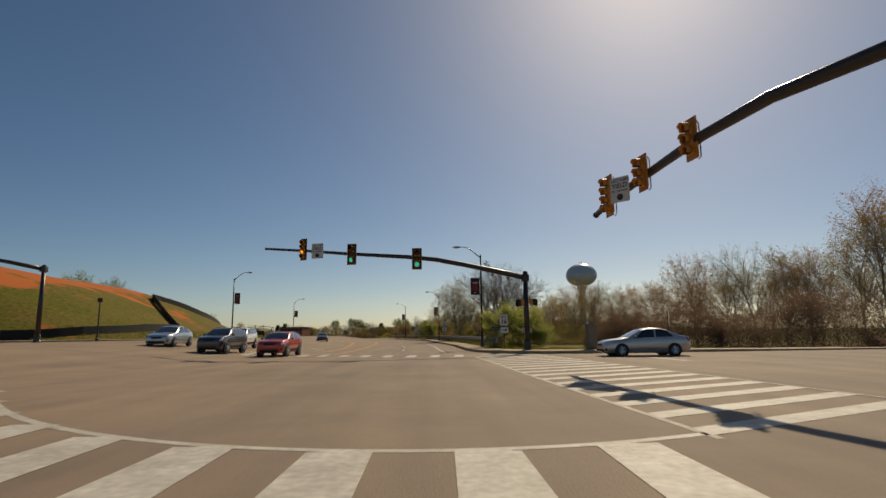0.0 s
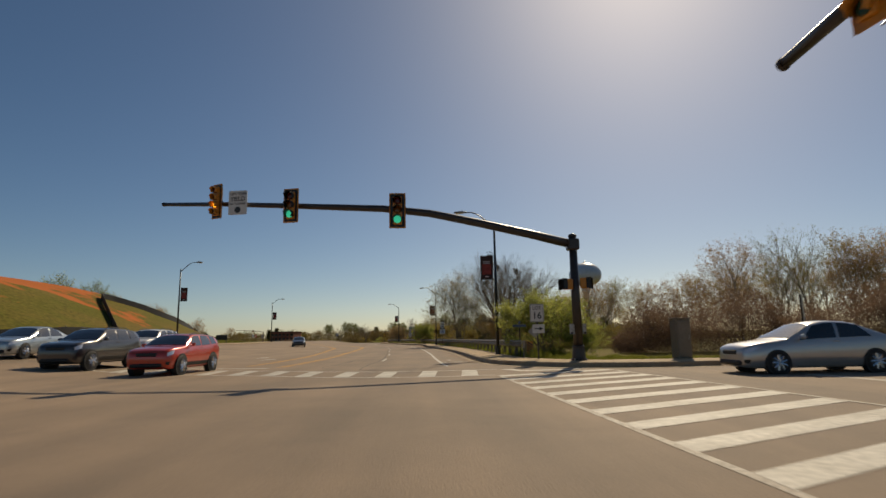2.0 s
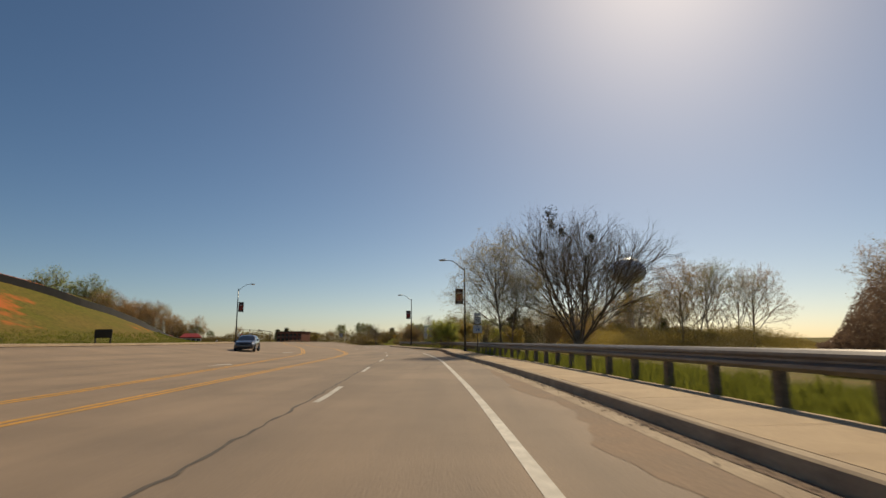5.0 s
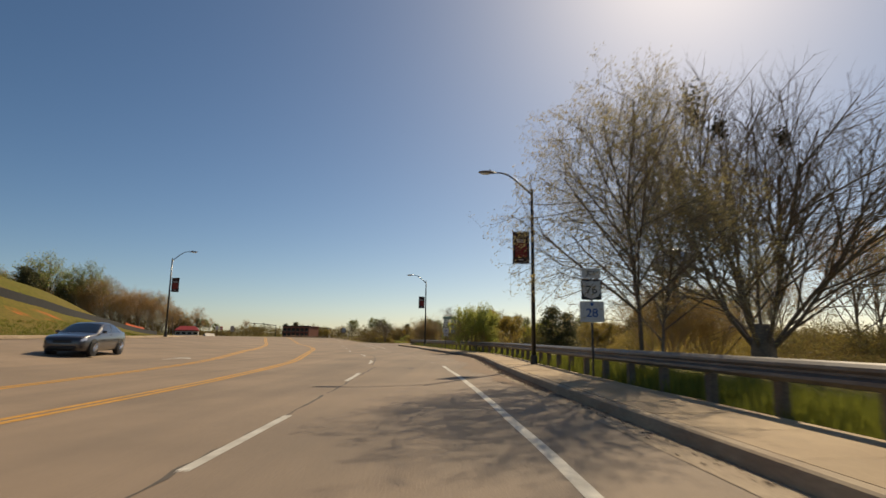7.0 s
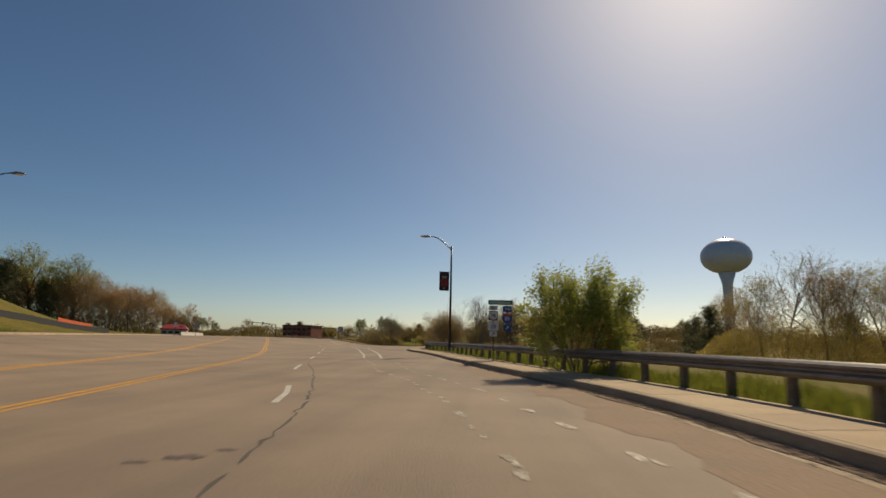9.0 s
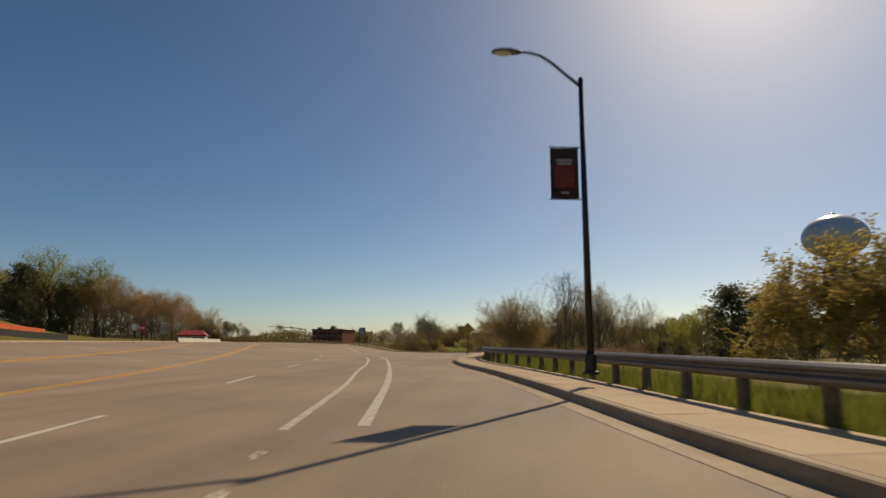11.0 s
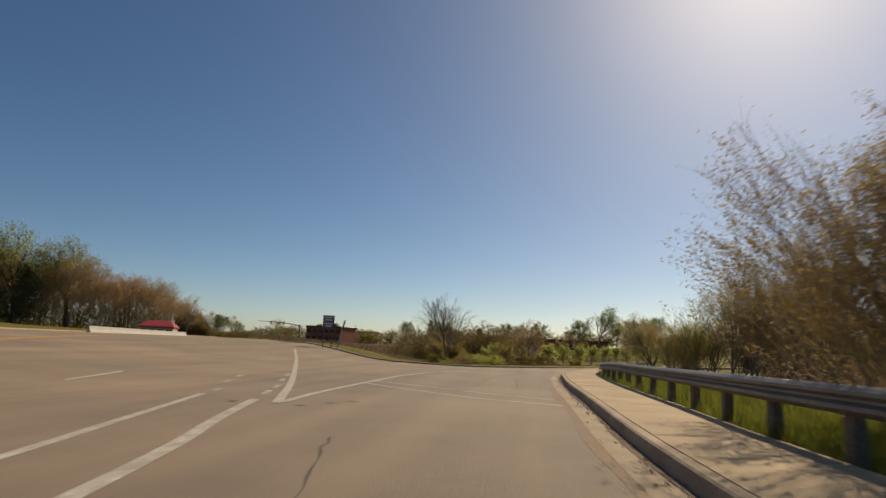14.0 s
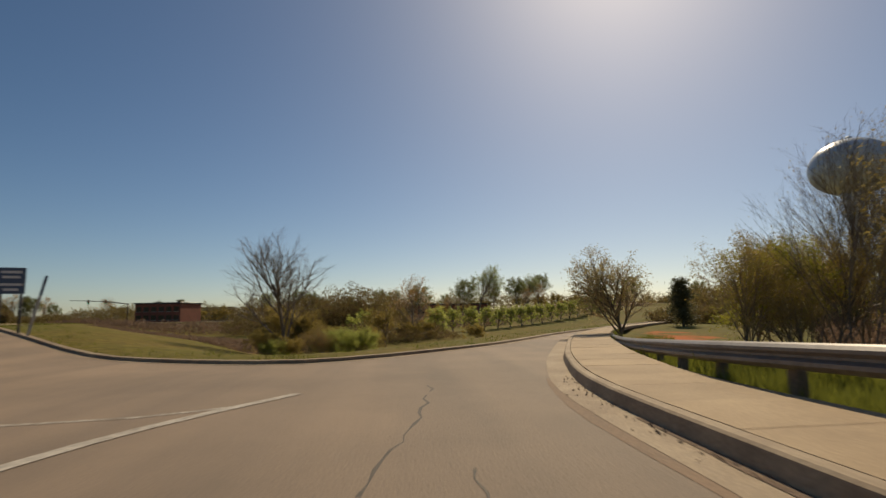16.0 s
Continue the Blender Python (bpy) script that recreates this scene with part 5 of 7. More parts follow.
def branch_mesh(name, branches, mat, parent, lo, hi):
    verts, faces = [], []
    for pts, rad, level in branches:
        if not lo <= level <= hi:
            continue
        sides = (8, 6, 4, 3, 3, 3)[min(level, 5)]
        prev = None
        a = (pts[1] - pts[0]).orthogonal().normalized()
        for i, p in enumerate(pts):
            d = (pts[min(i + 1, len(pts) - 1)] - pts[max(i - 1, 0)]).normalized()
            a = (a - d * a.dot(d)).normalized()
            b = d.cross(a)
            first = len(verts)
            for k in range(sides):
                w = 6.28318 * k / sides
                verts.append(p + (a * math.cos(w) + b * math.sin(w)) * rad[i])
            if prev is not None:
                for k in range(sides):
                    faces.append((prev + k, prev + (k + 1) % sides, first + (k + 1) % sides, first + k))
            prev = first
    return raw(name, [tuple(v) for v in verts], faces, mat, parent, smooth=True)


def leaf_mesh(name, rng, tips, per, radius, size, mat, parent, flat=0.5, quad=False):
    """Small bent leaves round the twig ends."""
    verts, faces = [], []
    for p, d in tips:
        for k in range(per):
            c = p - d * (2.2 * radius * rng.random()) + Vector((rng.gauss(0, radius), rng.gauss(0, radius), rng.gauss(0, radius * 0.8))) * 0.5
            u = Vector((rng.gauss(0, 1), rng.gauss(0, 1), rng.gauss(0, flat))).normalized()
            w = u.cross(Vector((rng.gauss(0, 1), rng.gauss(0, 1), rng.gauss(0, 1)))).normalized()
            s = size * (0.6 + 0.8 * rng.random())
            i = len(verts)
            if quad:
                verts += [tuple(c - u * s), tuple(c + w * s * 0.5), tuple(c + u * s), tuple(c - w * s * 0.5)]
                faces.append((i, i + 1, i + 2, i + 3))
            else:
                verts += [tuple(c - u * s - w * s * 0.4), tuple(c - u * s * 0.4 + w * s * 0.6), tuple(c + u * s * 1.2)]
                faces.append((i, i + 1, i + 2))
    return raw(name, verts, faces, mat, parent)


def tree(name, seed, label, H, leaf=None, per=0, leaf_r=0.3, leaf_s=0.1, bark=None, twig=None, split=1, hang=None, **kw):
    rng = random.Random(seed)
    br, tips = grow(rng, H, **kw)
    k = H / max(p.z for pts, _, _ in br for p in pts)
    br = [([p * k for p in pts], [r * k for r in rad], lv) for pts, rad, lv in br]
    tips = [(p * k, d) for p, d in tips]
    t = thing(name, label, "bush" if "bush" in name or "shrub" in name else "tree")
    levels = kw["levels"]
    branch_mesh("trunk", br, bark or M_BARK, t, 0, split)
    branch_mesh("crown", br, twig or M_TWIG, t, split + 1, levels)
    if leaf:
        leaf_mesh("foliage", rng, tips, per, leaf_r, leaf_s, leaf, t)
    return t


def put(proto, used, x, y, s=1.0, turn=0.0, z=None, sz=None):
    """The first use places the prototype itself, later ones copy it."""
    m = pose(x, y, height(x, y) - 0.05 if z is None else z, 0, 0, turn) @ Matrix.Diagonal((s, s, sz or s, 1))
    if proto.name not in used:
        used.add(proto.name)
        proto.matrix_basis = m
        return proto
    scale = proto.matrix_basis.to_scale()
    return copy_thing(proto, m @ Matrix.Diagonal((1 / scale.x, 1 / scale.y, 1 / scale.z, 1)))


used = set()
# the large bare oak with mistletoe
oak = tree("oak_tree", 11, "large bare oak with spreading limbs and dark mistletoe", 15.3, first=0.16, levels=3, spread=0.66, up=0.34, kids=[11, 8, 5], trunk_r=0.2, stems=10, fan=0.9, z0=1.3, wobble=0.12, bark=M_BARK, twig=M_BARK, split=1)
part("bole", tube([(0, 0, -0.2), (0.02, 0, 0.5), (0, 0, 1.5), (0.02, 0.02, 2.4)], [0.75, 0.56, 0.5, 0.35], 12), M_BARK, oak, smooth=True)
rng = random.Random(5)
for (x, y, z), r in (((-2.3, 0.0, 14.0), 0.62), ((-2.2, 0.2, 12.9), 0.5), ((-1.2, 0.0, 12.2), 0.5), ((1.6, 0.0, 11.4), 0.4), ((-3.2, 0.0, 9.9), 0.35)):
    ball = [(Vector((x, y, z)) + Vector((rng.gauss(0, r * 0.45), rng.gauss(0, r * 0.45), rng.gauss(0, r * 0.55))), Vector((0, 0, 1))) for _ in range(60)]
    tagged(leaf_mesh("mistletoe_clump", rng, ball, 5, 0.12, 0.09, M_MISTLETOE, oak), kind="stuff")
put(oak, used, 11.8, 96.9, 1.0, -18)
# the budding tree beside it
bud = tree("budding_tree", 21, "slender tree with fine twigs and pale yellow-green buds", 11.0, leaf=M_LEAF_BUD, per=9, leaf_r=0.16, leaf_s=0.034, first=0.28, levels=4, spread=0.88, up=0.36, kids=[19, 8, 5, 3], trunk_r=0.11, wobble=0.1, bark=M_BARK, twig=M_BARK_PALE)
put(bud, used, 3.7, 88.5, 0.84, 0, sz=1.0)
put(bud, used, 4.5, 89.3, 0.66, 120, sz=0.75)
# shrub by the lot sign
shrub = tree("green_bush", 31, "bushy shrub covered in fresh green leaves", 4.6, leaf=M_LEAF_FRESH, per=10, leaf_r=0.24, leaf_s=0.066, first=0.06, levels=3, spread=0.66, up=0.36, kids=[9, 6, 4], trunk_r=0.06, stems=7, fan=0.9, wobble=0.15, droop=0.1)
put(shrub, used, 6.8, 44.6, 0.88, 0)
put(shrub, used, 8.3, 44.0, 0.5, 70)
# shrub at the rail further on, and a round one behind
put(shrub, used, -1.2, 117.5, 0.64, 130, sz=0.98)
olive = tree("olive_bush", 33, "rounded bush with dense olive-yellow leaves", 5.0, leaf=M_LEAF_OLIVE, per=22, leaf_r=0.24, leaf_s=0.07, first=0.08, levels=3, spread=0.7, up=0.3, kids=[6, 5, 3], trunk_r=0.07, stems=5, wobble=0.12)
put(olive, used, 2.6, 141.6, 1.05, 0)
put(olive, used, 0.2, 118.4, 0.52, 40)
put(olive, used, 0.6, 142.6, 0.85, 90)
put(olive, used, 7.0, 108.0, 0.6, 60)
# bare multi-stemmed shrubs by the warning sign
thicket = tree("bare_shrub", 41, "many-stemmed bare shrub with russet budding twigs", 5.6, leaf=M_LEAF_TAN, per=9, leaf_r=0.15, leaf_s=0.03, first=0.1, levels=3, spread=0.5, up=0.4, kids=[10, 6, 4], trunk_r=0.055, stems=9, fan=0.95, wobble=0.09, bark=M_TWIG, twig=M_TWIG)
put(thicket, used, -9.4, 167.1, 0.95, 0)
whip = tree("bare_shrub", 42, "tall bare shrub of grey upright stems", 6.9, leaf=M_LEAF_YELLOW, per=2, leaf_r=0.1, leaf_s=0.022, first=0.12, levels=3, spread=0.38, up=0.5, kids=[7, 4, 3], trunk_r=0.05, stems=10, fan=0.7, wobble=0.07, bark=M_TWIG, twig=M_TWIG)
put(whip, used, -8.9, 166.4, 0.86, 0)
put(thicket, used, -8.2, 167.6, 0.62, 60)
fan = tree("bare_tree", 43, "bare tree with fine upright twigs fanning out", 7.2, first=0.08, levels=4, spread=0.66, up=0.42, kids=[17, 7, 4, 3], trunk_r=0.075, wobble=0.07, bark=M_BARK, twig=M_BARK)
put(fan, used, -5.2, 165.9, 0.98, 0)
put(thicket, used, 11.0, 106.5, 1.1, 20)
put(thicket, used, 14.2, 108.0, 1.0, 150)
fresh = tree("leafy_tree", 45, "bushy tree in bright yellow-green spring leaf", 8.0, leaf=M_LEAF_YELLOW, per=12, leaf_r=0.26, leaf_s=0.065, first=0.1, levels=3, spread=0.6, up=0.4, kids=[12, 7, 5], trunk_r=0.12, stems=2, wobble=0.1)
put(fresh, used, 15.9, 205.6, 1.08, 0)
put(fresh, used, 13.6, 207.5, 0.9, 70)
blossom = tree("blossom_tree", 47, "tall tree dusted with pale green and white buds", 10.5, leaf=M_LEAF_BUD, per=8, leaf_r=0.26, leaf_s=0.05, first=0.12, levels=4, spread=0.6, up=0.35, kids=[12, 5, 4, 3], trunk_r=0.16, wobble=0.1)
put(blossom, used, 0.6, 189.4, 0.9, 0)
# along the ramp
round_tree = tree("leafy_tree", 51, "small round-headed tree with young green leaves", 6.0, leaf=M_LEAF_BUD, per=9, leaf_r=0.24, leaf_s=0.05, first=0.2, levels=3, spread=0.66, up=0.3, kids=[17, 8, 5], trunk_r=0.12, wobble=0.1)
put(round_tree, used, -4.6, 207.8, 0.95, 0)
spring = tree("spring_tree", 53, "yellow-green spring tree with thin leafy branches", 9.0, leaf=M_LEAF_OLIVE, per=13, leaf_r=0.3, leaf_s=0.055, first=0.15, levels=3, spread=0.5, up=0.45, kids=[14, 6, 5], trunk_r=0.11, wobble=0.1)
for x, y, s, a in ((-6.3, 194.6, 0.44, 0), (-5.0, 196.2, 0.5, 60), (-4.0, 194.0, 0.46, 130), (-3.0, 196.6, 0.5, 200), (-5.6, 193.0, 0.3, 300), (-1.5, 194.4, 0.5, 80), (-4.2, 190.2, 0.66, 20), (-2.6, 191.8, 0.72, 140), (-1.2, 188.0, 0.7, 260), (4.4, 210.2, 0.7, 60), (6.4, 212.0, 0.7, 130), (8.2, 208.0, 0.7, 220), (11.5, 214.0, 0.85, 300)):
    put(spring, used, x, y, s, a)
put(fresh, used, -4.2, 195.4, 0.5, 200)
tall = tree("bare_tree", 55, "tall thin bare tree with steep branches", 12.5, leaf=M_LEAF_BUD, per=1, leaf_r=0.2, leaf_s=0.035, first=0.14, levels=4, spread=0.42, up=0.5, kids=[10, 5, 4, 3], trunk_r=0.1, stems=2, fan=0.3, wobble=0.08, twig=M_BARK)
for x, y, s, a in ((-1.7, 195.7, 0.66, 0), (-0.2, 193.4, 0.7, 90), (1.4, 196.0, 0.75, 180), (-3.4, 188.8, 0.56, 30), (-5.2, 191.8, 0.5, 120), (0.6, 190.5, 0.72, 210), (9.6, 207.0, 0.8, 180), (3.6, 198.0, 0.75, 250), (5.5, 201.0, 0.8, 140)):
    put(tall, used, x, y, s, a)
# trees on the island beyond the ramp
lone = tree("bare_tree", 57, "lone bare tree with a wide fan of branches", 8.0, first=0.16, levels=4, spread=0.64, up=0.36, kids=[13, 6, 5, 3], trunk_r=0.14, wobble=0.1, twig=M_BARK)
put(lone, used, -23.2, 213.4, 1.03, 0)
for x, y, kind, k, a in ((-24.2, 212.4, olive, 0.36, 0), (-22.6, 212.6, olive, 0.34, 90), (-23.4, 212.0, shrub, 0.3, 30), (-21.4, 214.8, thicket, 0.42, 40), (-20.6, 216.4, shrub, 0.5, 200), (-19.4, 218.6, shrub, 0.5, 140), (-21.6, 219.6, olive, 0.5, 10),
                         (-18.7, 221.2, olive, 0.44, 170), (-23.8, 222.0, olive, 0.62, 250), (-26.0, 226.0, olive, 0.66, 70), (-16.6, 236.0, thicket, 0.5, 80), (-15.4, 235.4, olive, 0.4, 120), (-13.6, 238.4, olive, 0.44, 20), (-9.2, 232.6, olive, 0.42, 300)):
    put(kind, used, x, y, k, a)
small_round = tree("olive_tree", 60, "small leaning tree with olive spring leaves", 4.2, leaf=M_LEAF_OLIVE, per=10, leaf_r=0.24, leaf_s=0.07, first=0.3, levels=3, spread=0.8, up=0.25, kids=[8, 6, 4], trunk_r=0.09, lean=0.12, wobble=0.14)
put(small_round, used, -17.6, 226.0, 1.0, 0)
round_bare = tree("budding_tree", 58, "round-headed tree hazed with brown buds", 8.0, leaf=M_LEAF_RUST, per=9, leaf_r=0.28, leaf_s=0.07, first=0.2, levels=3, spread=0.65, up=0.3, kids=[11, 6, 4], trunk_r=0.14, wobble=0.1)
put(round_bare, used, -15.2, 237.4, 0.86, 0)
green_top = tree("leafy_tree", 59, "tall round tree in light green leaf", 14.0, leaf=M_LEAF_PALE, per=9, leaf_r=0.5, leaf_s=0.13, first=0.26, levels=3, spread=0.6, up=0.35, kids=[13, 7, 5], trunk_r=0.3, wobble=0.1)
put(green_top, used, 5.3, 337.0, 1.0, 0)
put(green_top, used, 16.0, 322.0, 0.66, 80)
# clipped row along the ramp
ball_tree = tree("round_bush", 61, "small clipped yellow-green tree in a row", 2.6, leaf=M_LEAF_FRESH, per=9, leaf_r=0.16, leaf_s=0.11, first=0.15, levels=2, spread=0.8, up=0.2, kids=[12, 7], trunk_r=0.06, wobble=0.1)
tagged(ball_tree, group="trees in a row")
for i in range(18):
    f = i / 17
    x, y = -12.0 + 42 * f + 0.8 * noise.noise((i, 0, 0)), 250 + 50 * f
    put(ball_tree, used, x, y, 1.35 + 0.25 * noise.noise((i, 3, 0)), 40 * i)
for i, (x, y, s) in enumerate(((-19.8, 238, 1.0), (-21.0, 233, 0.8), (-12.6, 243, 1.1))):
    put(ball_tree, used, x, y, s * 1.2, 50 * i)

far_bush = tree("far_bush", 63, "rounded olive-brown bush far off", 5.0, leaf=M_LEAF_OLIVE, per=26, leaf_r=0.3, leaf_s=0.14, first=0.1, levels=2, spread=0.75, up=0.3, kids=[6, 4], trunk_r=0.07, stems=4, wobble=0.12)
# woodland trees
wood_a = tree("wood_tree", 71, "woodland tree with a rounded haze of russet buds", 15.0, leaf=M_LEAF_RUST, per=13, leaf_r=0.42, leaf_s=0.075, first=0.32, levels=3, spread=0.75, up=0.35, kids=[13, 7, 5], trunk_r=0.17, wobble=0.09, bark=M_BARK_PALE)
wood_b = tree("wood_tree", 73, "tall woodland tree in thin yellow-green spring leaf", 15.5, leaf=M_LEAF_OLIVE, per=10, leaf_r=0.46, leaf_s=0.09, first=0.35, levels=3, spread=0.62, up=0.4, kids=[12, 6, 5], trunk_r=0.15, wobble=0.09, bark=M_BARK_PALE)
wood_c = tree("wood_tree", 75, "tall pale-stemmed woodland tree with thin yellow-green leaf", 16.0, leaf=M_LEAF_YELLOW, per=4, leaf_r=0.4, leaf_s=0.06, first=0.35, levels=4, spread=0.6, up=0.45, kids=[10, 5, 4, 2], trunk_r=0.15, wobble=0.08, bark=M_BARK_PALE, twig=M_BARK_PALE)
wood_d = tree("wood_tree", 77, "woodland tree in mid-green leaf", 12.5, leaf=M_LEAF_MID, per=9, leaf_r=0.5, leaf_s=0.17, first=0.25, levels=3, spread=0.6, up=0.35, kids=[12, 7, 4], trunk_r=0.18, wobble=0.1)


def pine(seed, H, label):
    rng = random.Random(seed)
    t = thing("pine_tree", label, "tree")
    part("trunk", tube([(0, 0, -0.1), (0.12, 0, H * 0.5), (0, 0.05, H)], [0.2, 0.13, 0.02], 7), M_BARK, t)
    tips = []
    for i in range(34):
        f = 0.1 + 0.86 * (i + rng.random()) / 34
        a = 2.4 * i + rng.gauss(0, 0.4)
        reach = 0.4 * H * min(1.0, 0.5 + 2.0 * f) * (1.03 - f) ** 0.7 * rng.uniform(0.3, 1.0)
        c = Vector((reach * math.cos(a), reach * math.sin(a), H * f))
        wide = 0.085 * H * (1.15 - 0.5 * f)
        for k in range(22):
            d = Vector((rng.gauss(0, wide), rng.gauss(0, wide), rng.gauss(0, 0.6 * wide)))
            tips.append((c + d, Vector((math.cos(a), math.sin(a), 0.3))))
    leaf_mesh("foliage", rng, tips, 11, 0.5, 0.17, M_LEAF_DARK, t)
    return t


pine_a = pine(81, 12.0, "dark green pine with dense needles")
pine_b = pine(83, 9.0, "dark green cedar with dense needles")

WOOD = random.Random(99)


def wood_belt(pts, depth, n, kinds, s0, s1, group):
    """Trees scattered in a belt along a line, back from it by up to depth to its right."""
    for i in range(n):
        f = (i + WOOD.random()) / n * (len(pts) - 1)
        k = min(int(f), len(pts) - 2)
        a, b = Vector(pts[k]), Vector(pts[k + 1])
        p = a.lerp(b, f - k)
        d = (b - a).normalized()
        off = WOOD.random() ** 1.2 * depth
        x, y = p.x + d.y * off, p.y - d.x * off
        proto = WOOD.choice(kinds)
        ob = put(proto, used, x, y, s0 + (s1 - s0) * WOOD.random(), 360 * WOOD.random())
        tagged(ob, group=group)


TALL = {wood_a: 15.0, wood_b: 15.5, wood_c: 16.0, wood_d: 12.5}
for x, y, h, kind in ((33.6, 86.0, 9.0, wood_a), (36.6, 88.0, 9.5, wood_b), (41.0, 85.5, 13.2, wood_a), (45.0, 84.5, 12.0, wood_c), (48.5, 82.0, 14.6, wood_c), (51.6, 80.0, 13.2, wood_b), (54.0, 78.0, 12.8, wood_a),
                      (56.5, 76.5, 13.2, wood_c), (58.5, 74.0, 14.6, wood_b), (60.0, 71.0, 17.5, wood_b), (62.5, 73.0, 20.5, wood_a), (61.0, 64.0, 18.0, wood_c), (64.0, 60.0, 20.0, wood_b), (66.0, 68.0, 21.0, wood_c),
                      (27.5, 124.5, 10.5, wood_b), (30.5, 118.0, 12.4, wood_a), (33.4, 120.0, 12.8, wood_c), (36.4, 123.0, 13.0, wood_b), (39.5, 121.5, 11.5, wood_c), (43.0, 124.0, 12.4, wood_a),
                      (30.5, 168.6, 11.0, wood_b), (33.0, 168.0, 14.0, wood_c), (36.4, 165.8, 12.0, wood_a), (38.6, 164.5, 11.6, wood_b), (41.2, 163.0, 12.0, wood_c), (45.0, 166.0, 12.6, wood_b), (48.0, 161.0, 12.8, wood_a)):
    tagged(put(kind, used, x, y, h * (1.14 if y < 90 else 1.08) / TALL[kind], 360 * WOOD.random()), group="woodland trees")
wood_belt([(46.0, 98.0), (58.0, 88.0), (72.0, 74.0)], 10, 12, [wood_a, wood_c, wood_b], 0.7, 0.9, "woodland trees")
wood_belt([(62.0, 226.0), (60.0, 204.0), (66.0, 180.0)], 24, 14, [wood_a, wood_c, wood_b, pine_a], 0.7, 0.9, "woodland trees")
# far belt on the left hill
for i in range(64):
    f = (i + WOOD.random()) / 64
    az = radians(-58 + 24 * f)
    dist = 280 + 45 * WOOD.random()
    x, y = -11 + dist * math.sin(az), 141 + dist * math.cos(az)
    kind = WOOD.choice([wood_a, wood_b, pine_a, wood_a, wood_b]) if f < 0.6 else WOOD.choice([wood_a, wood_a, round_bare, wood_b])
    tall_now = (32 if f < 0.6 else 32 - 22 * (f - 0.6)) * (0.72 + 0.36 * WOOD.random())
    base = {wood_d: 12.5, pine_a: 12.0, wood_a: 15.0, wood_b: 15.5, round_bare: 8.0}[kind]
    tagged(put(kind, used, x, y, tall_now / base, 360 * WOOD.random()), group="hilltop trees")
tagged(put(round_bare, used, -133.8, 334.0, 1.8, 30), group="hilltop trees")
for az, dist, kind, k in ((-35.0, 250, round_bare, 2.0), (-34.2, 262, wood_a, 0.95), (-31.6, 330, round_bare, 1.7), (-31.0, 335, pine_a, 1.0), (-30.3, 325, wood_d, 0.95), (-29.6, 330, round_bare, 1.5), (-28.9, 322, wood_d, 0.7), (-25.5, 330, wood_a, 0.8), (-24.9, 322, far_bush, 1.6), (-24.2, 318, far_bush, 1.4)):
    tagged(put(kind, used, -13 + dist * math.sin(radians(az)), 150 + dist * math.cos(radians(az)), k, 9 * dist), group="distant trees")
for px, top in ((-0.79, 43.0), (-0.73, 40.0), (-0.87, 36.0)):
    tagged(put(green_top, used, -11 + 300 * math.sin(px), 141 + 300 * math.cos(px), top / 14.0, 50 * px), group="hilltop trees")
# far skyline ahead
wood_belt([(-120.0, 430.0), (-60.0, 420.0), (0.0, 425.0), (60.0, 420.0), (130.0, 400.0)], 30, 46, [far_bush, wood_d, far_bush, pine_b, round_bare], 0.75, 1.15, "distant trees")
wood_belt([(-40.0, 285.0), (-20.0, 300.0), (10.0, 330.0), (60.0, 380.0)], 20, 22, [far_bush, round_bare, far_bush, wood_d], 0.6, 0.85, "distant trees")
wood_belt([(20.0, 232.0), (42.0, 250.0), (80.0, 280.0)], 12, 8, [pine_b, pine_a, pine_b], 0.6, 0.95, "pines")
put(pine_b, used, 11.6, 232.5, 0.54, 0)
put(pine_a, used, 13.3, 213.8, 0.5, 200)
put(pine_a, used, 16.0, 212.4, 0.56, 310)
put(pine_a, used, 17.0, 195.0, 1.15, 0, sz=0.86)
put(pine_a, used, 20.4, 195.8, 1.05, 70, sz=0.76)


# undergrowth under the wood edges
def undergrowth(name, label, pts, depth, n, h, mat, size, seed):
    rng = random.Random(seed)
    verts, faces = [], []
    for i in range(n):
        f = rng.random() * (len(pts) - 1)
        k = min(int(f), len(pts) - 2)
        a, b = Vector(pts[k]), Vector(pts[k + 1])
        p = a.lerp(b, f - k)
        d = (b - a).normalized()
        off = rng.random() * depth
        x, y = p.x + d.y * off, p.y - d.x * off
        top = h * (0.65 + 0.5 * noise.noise((x * 0.12, y * 0.12, seed)) + 0.25 * noise.noise((x * 0.5, y * 0.5, seed)))
        end = f / (len(pts) - 1)
        top *= 0.3 + 0.7 * smooth_step(0.0, 0.16, min(end, 1 - end))
        z = height(x, y) + max(0.05, top * rng.random() ** 0.7)
        u = Vector((rng.gauss(0, 0.6), rng.gauss(0, 0.6), rng.gauss(0, 1))).normalized()
        w = u.cross(Vector((rng.gauss(0, 1), rng.gauss(0, 1), rng.gauss(0, 1)))).normalized()
        s = size * (0.5 + rng.random())
        i0 = len(verts)
        c = Vector((x, y, z))
        verts += [tuple(c - u * s), tuple(c + w * s * 0.4), tuple(c + u * s)]
        faces.append((i0, i0 + 1, i0 + 2))
    ob = raw(name, verts, faces, mat)
    return tagged(ob, label, "undergrowth", kind="stuff")


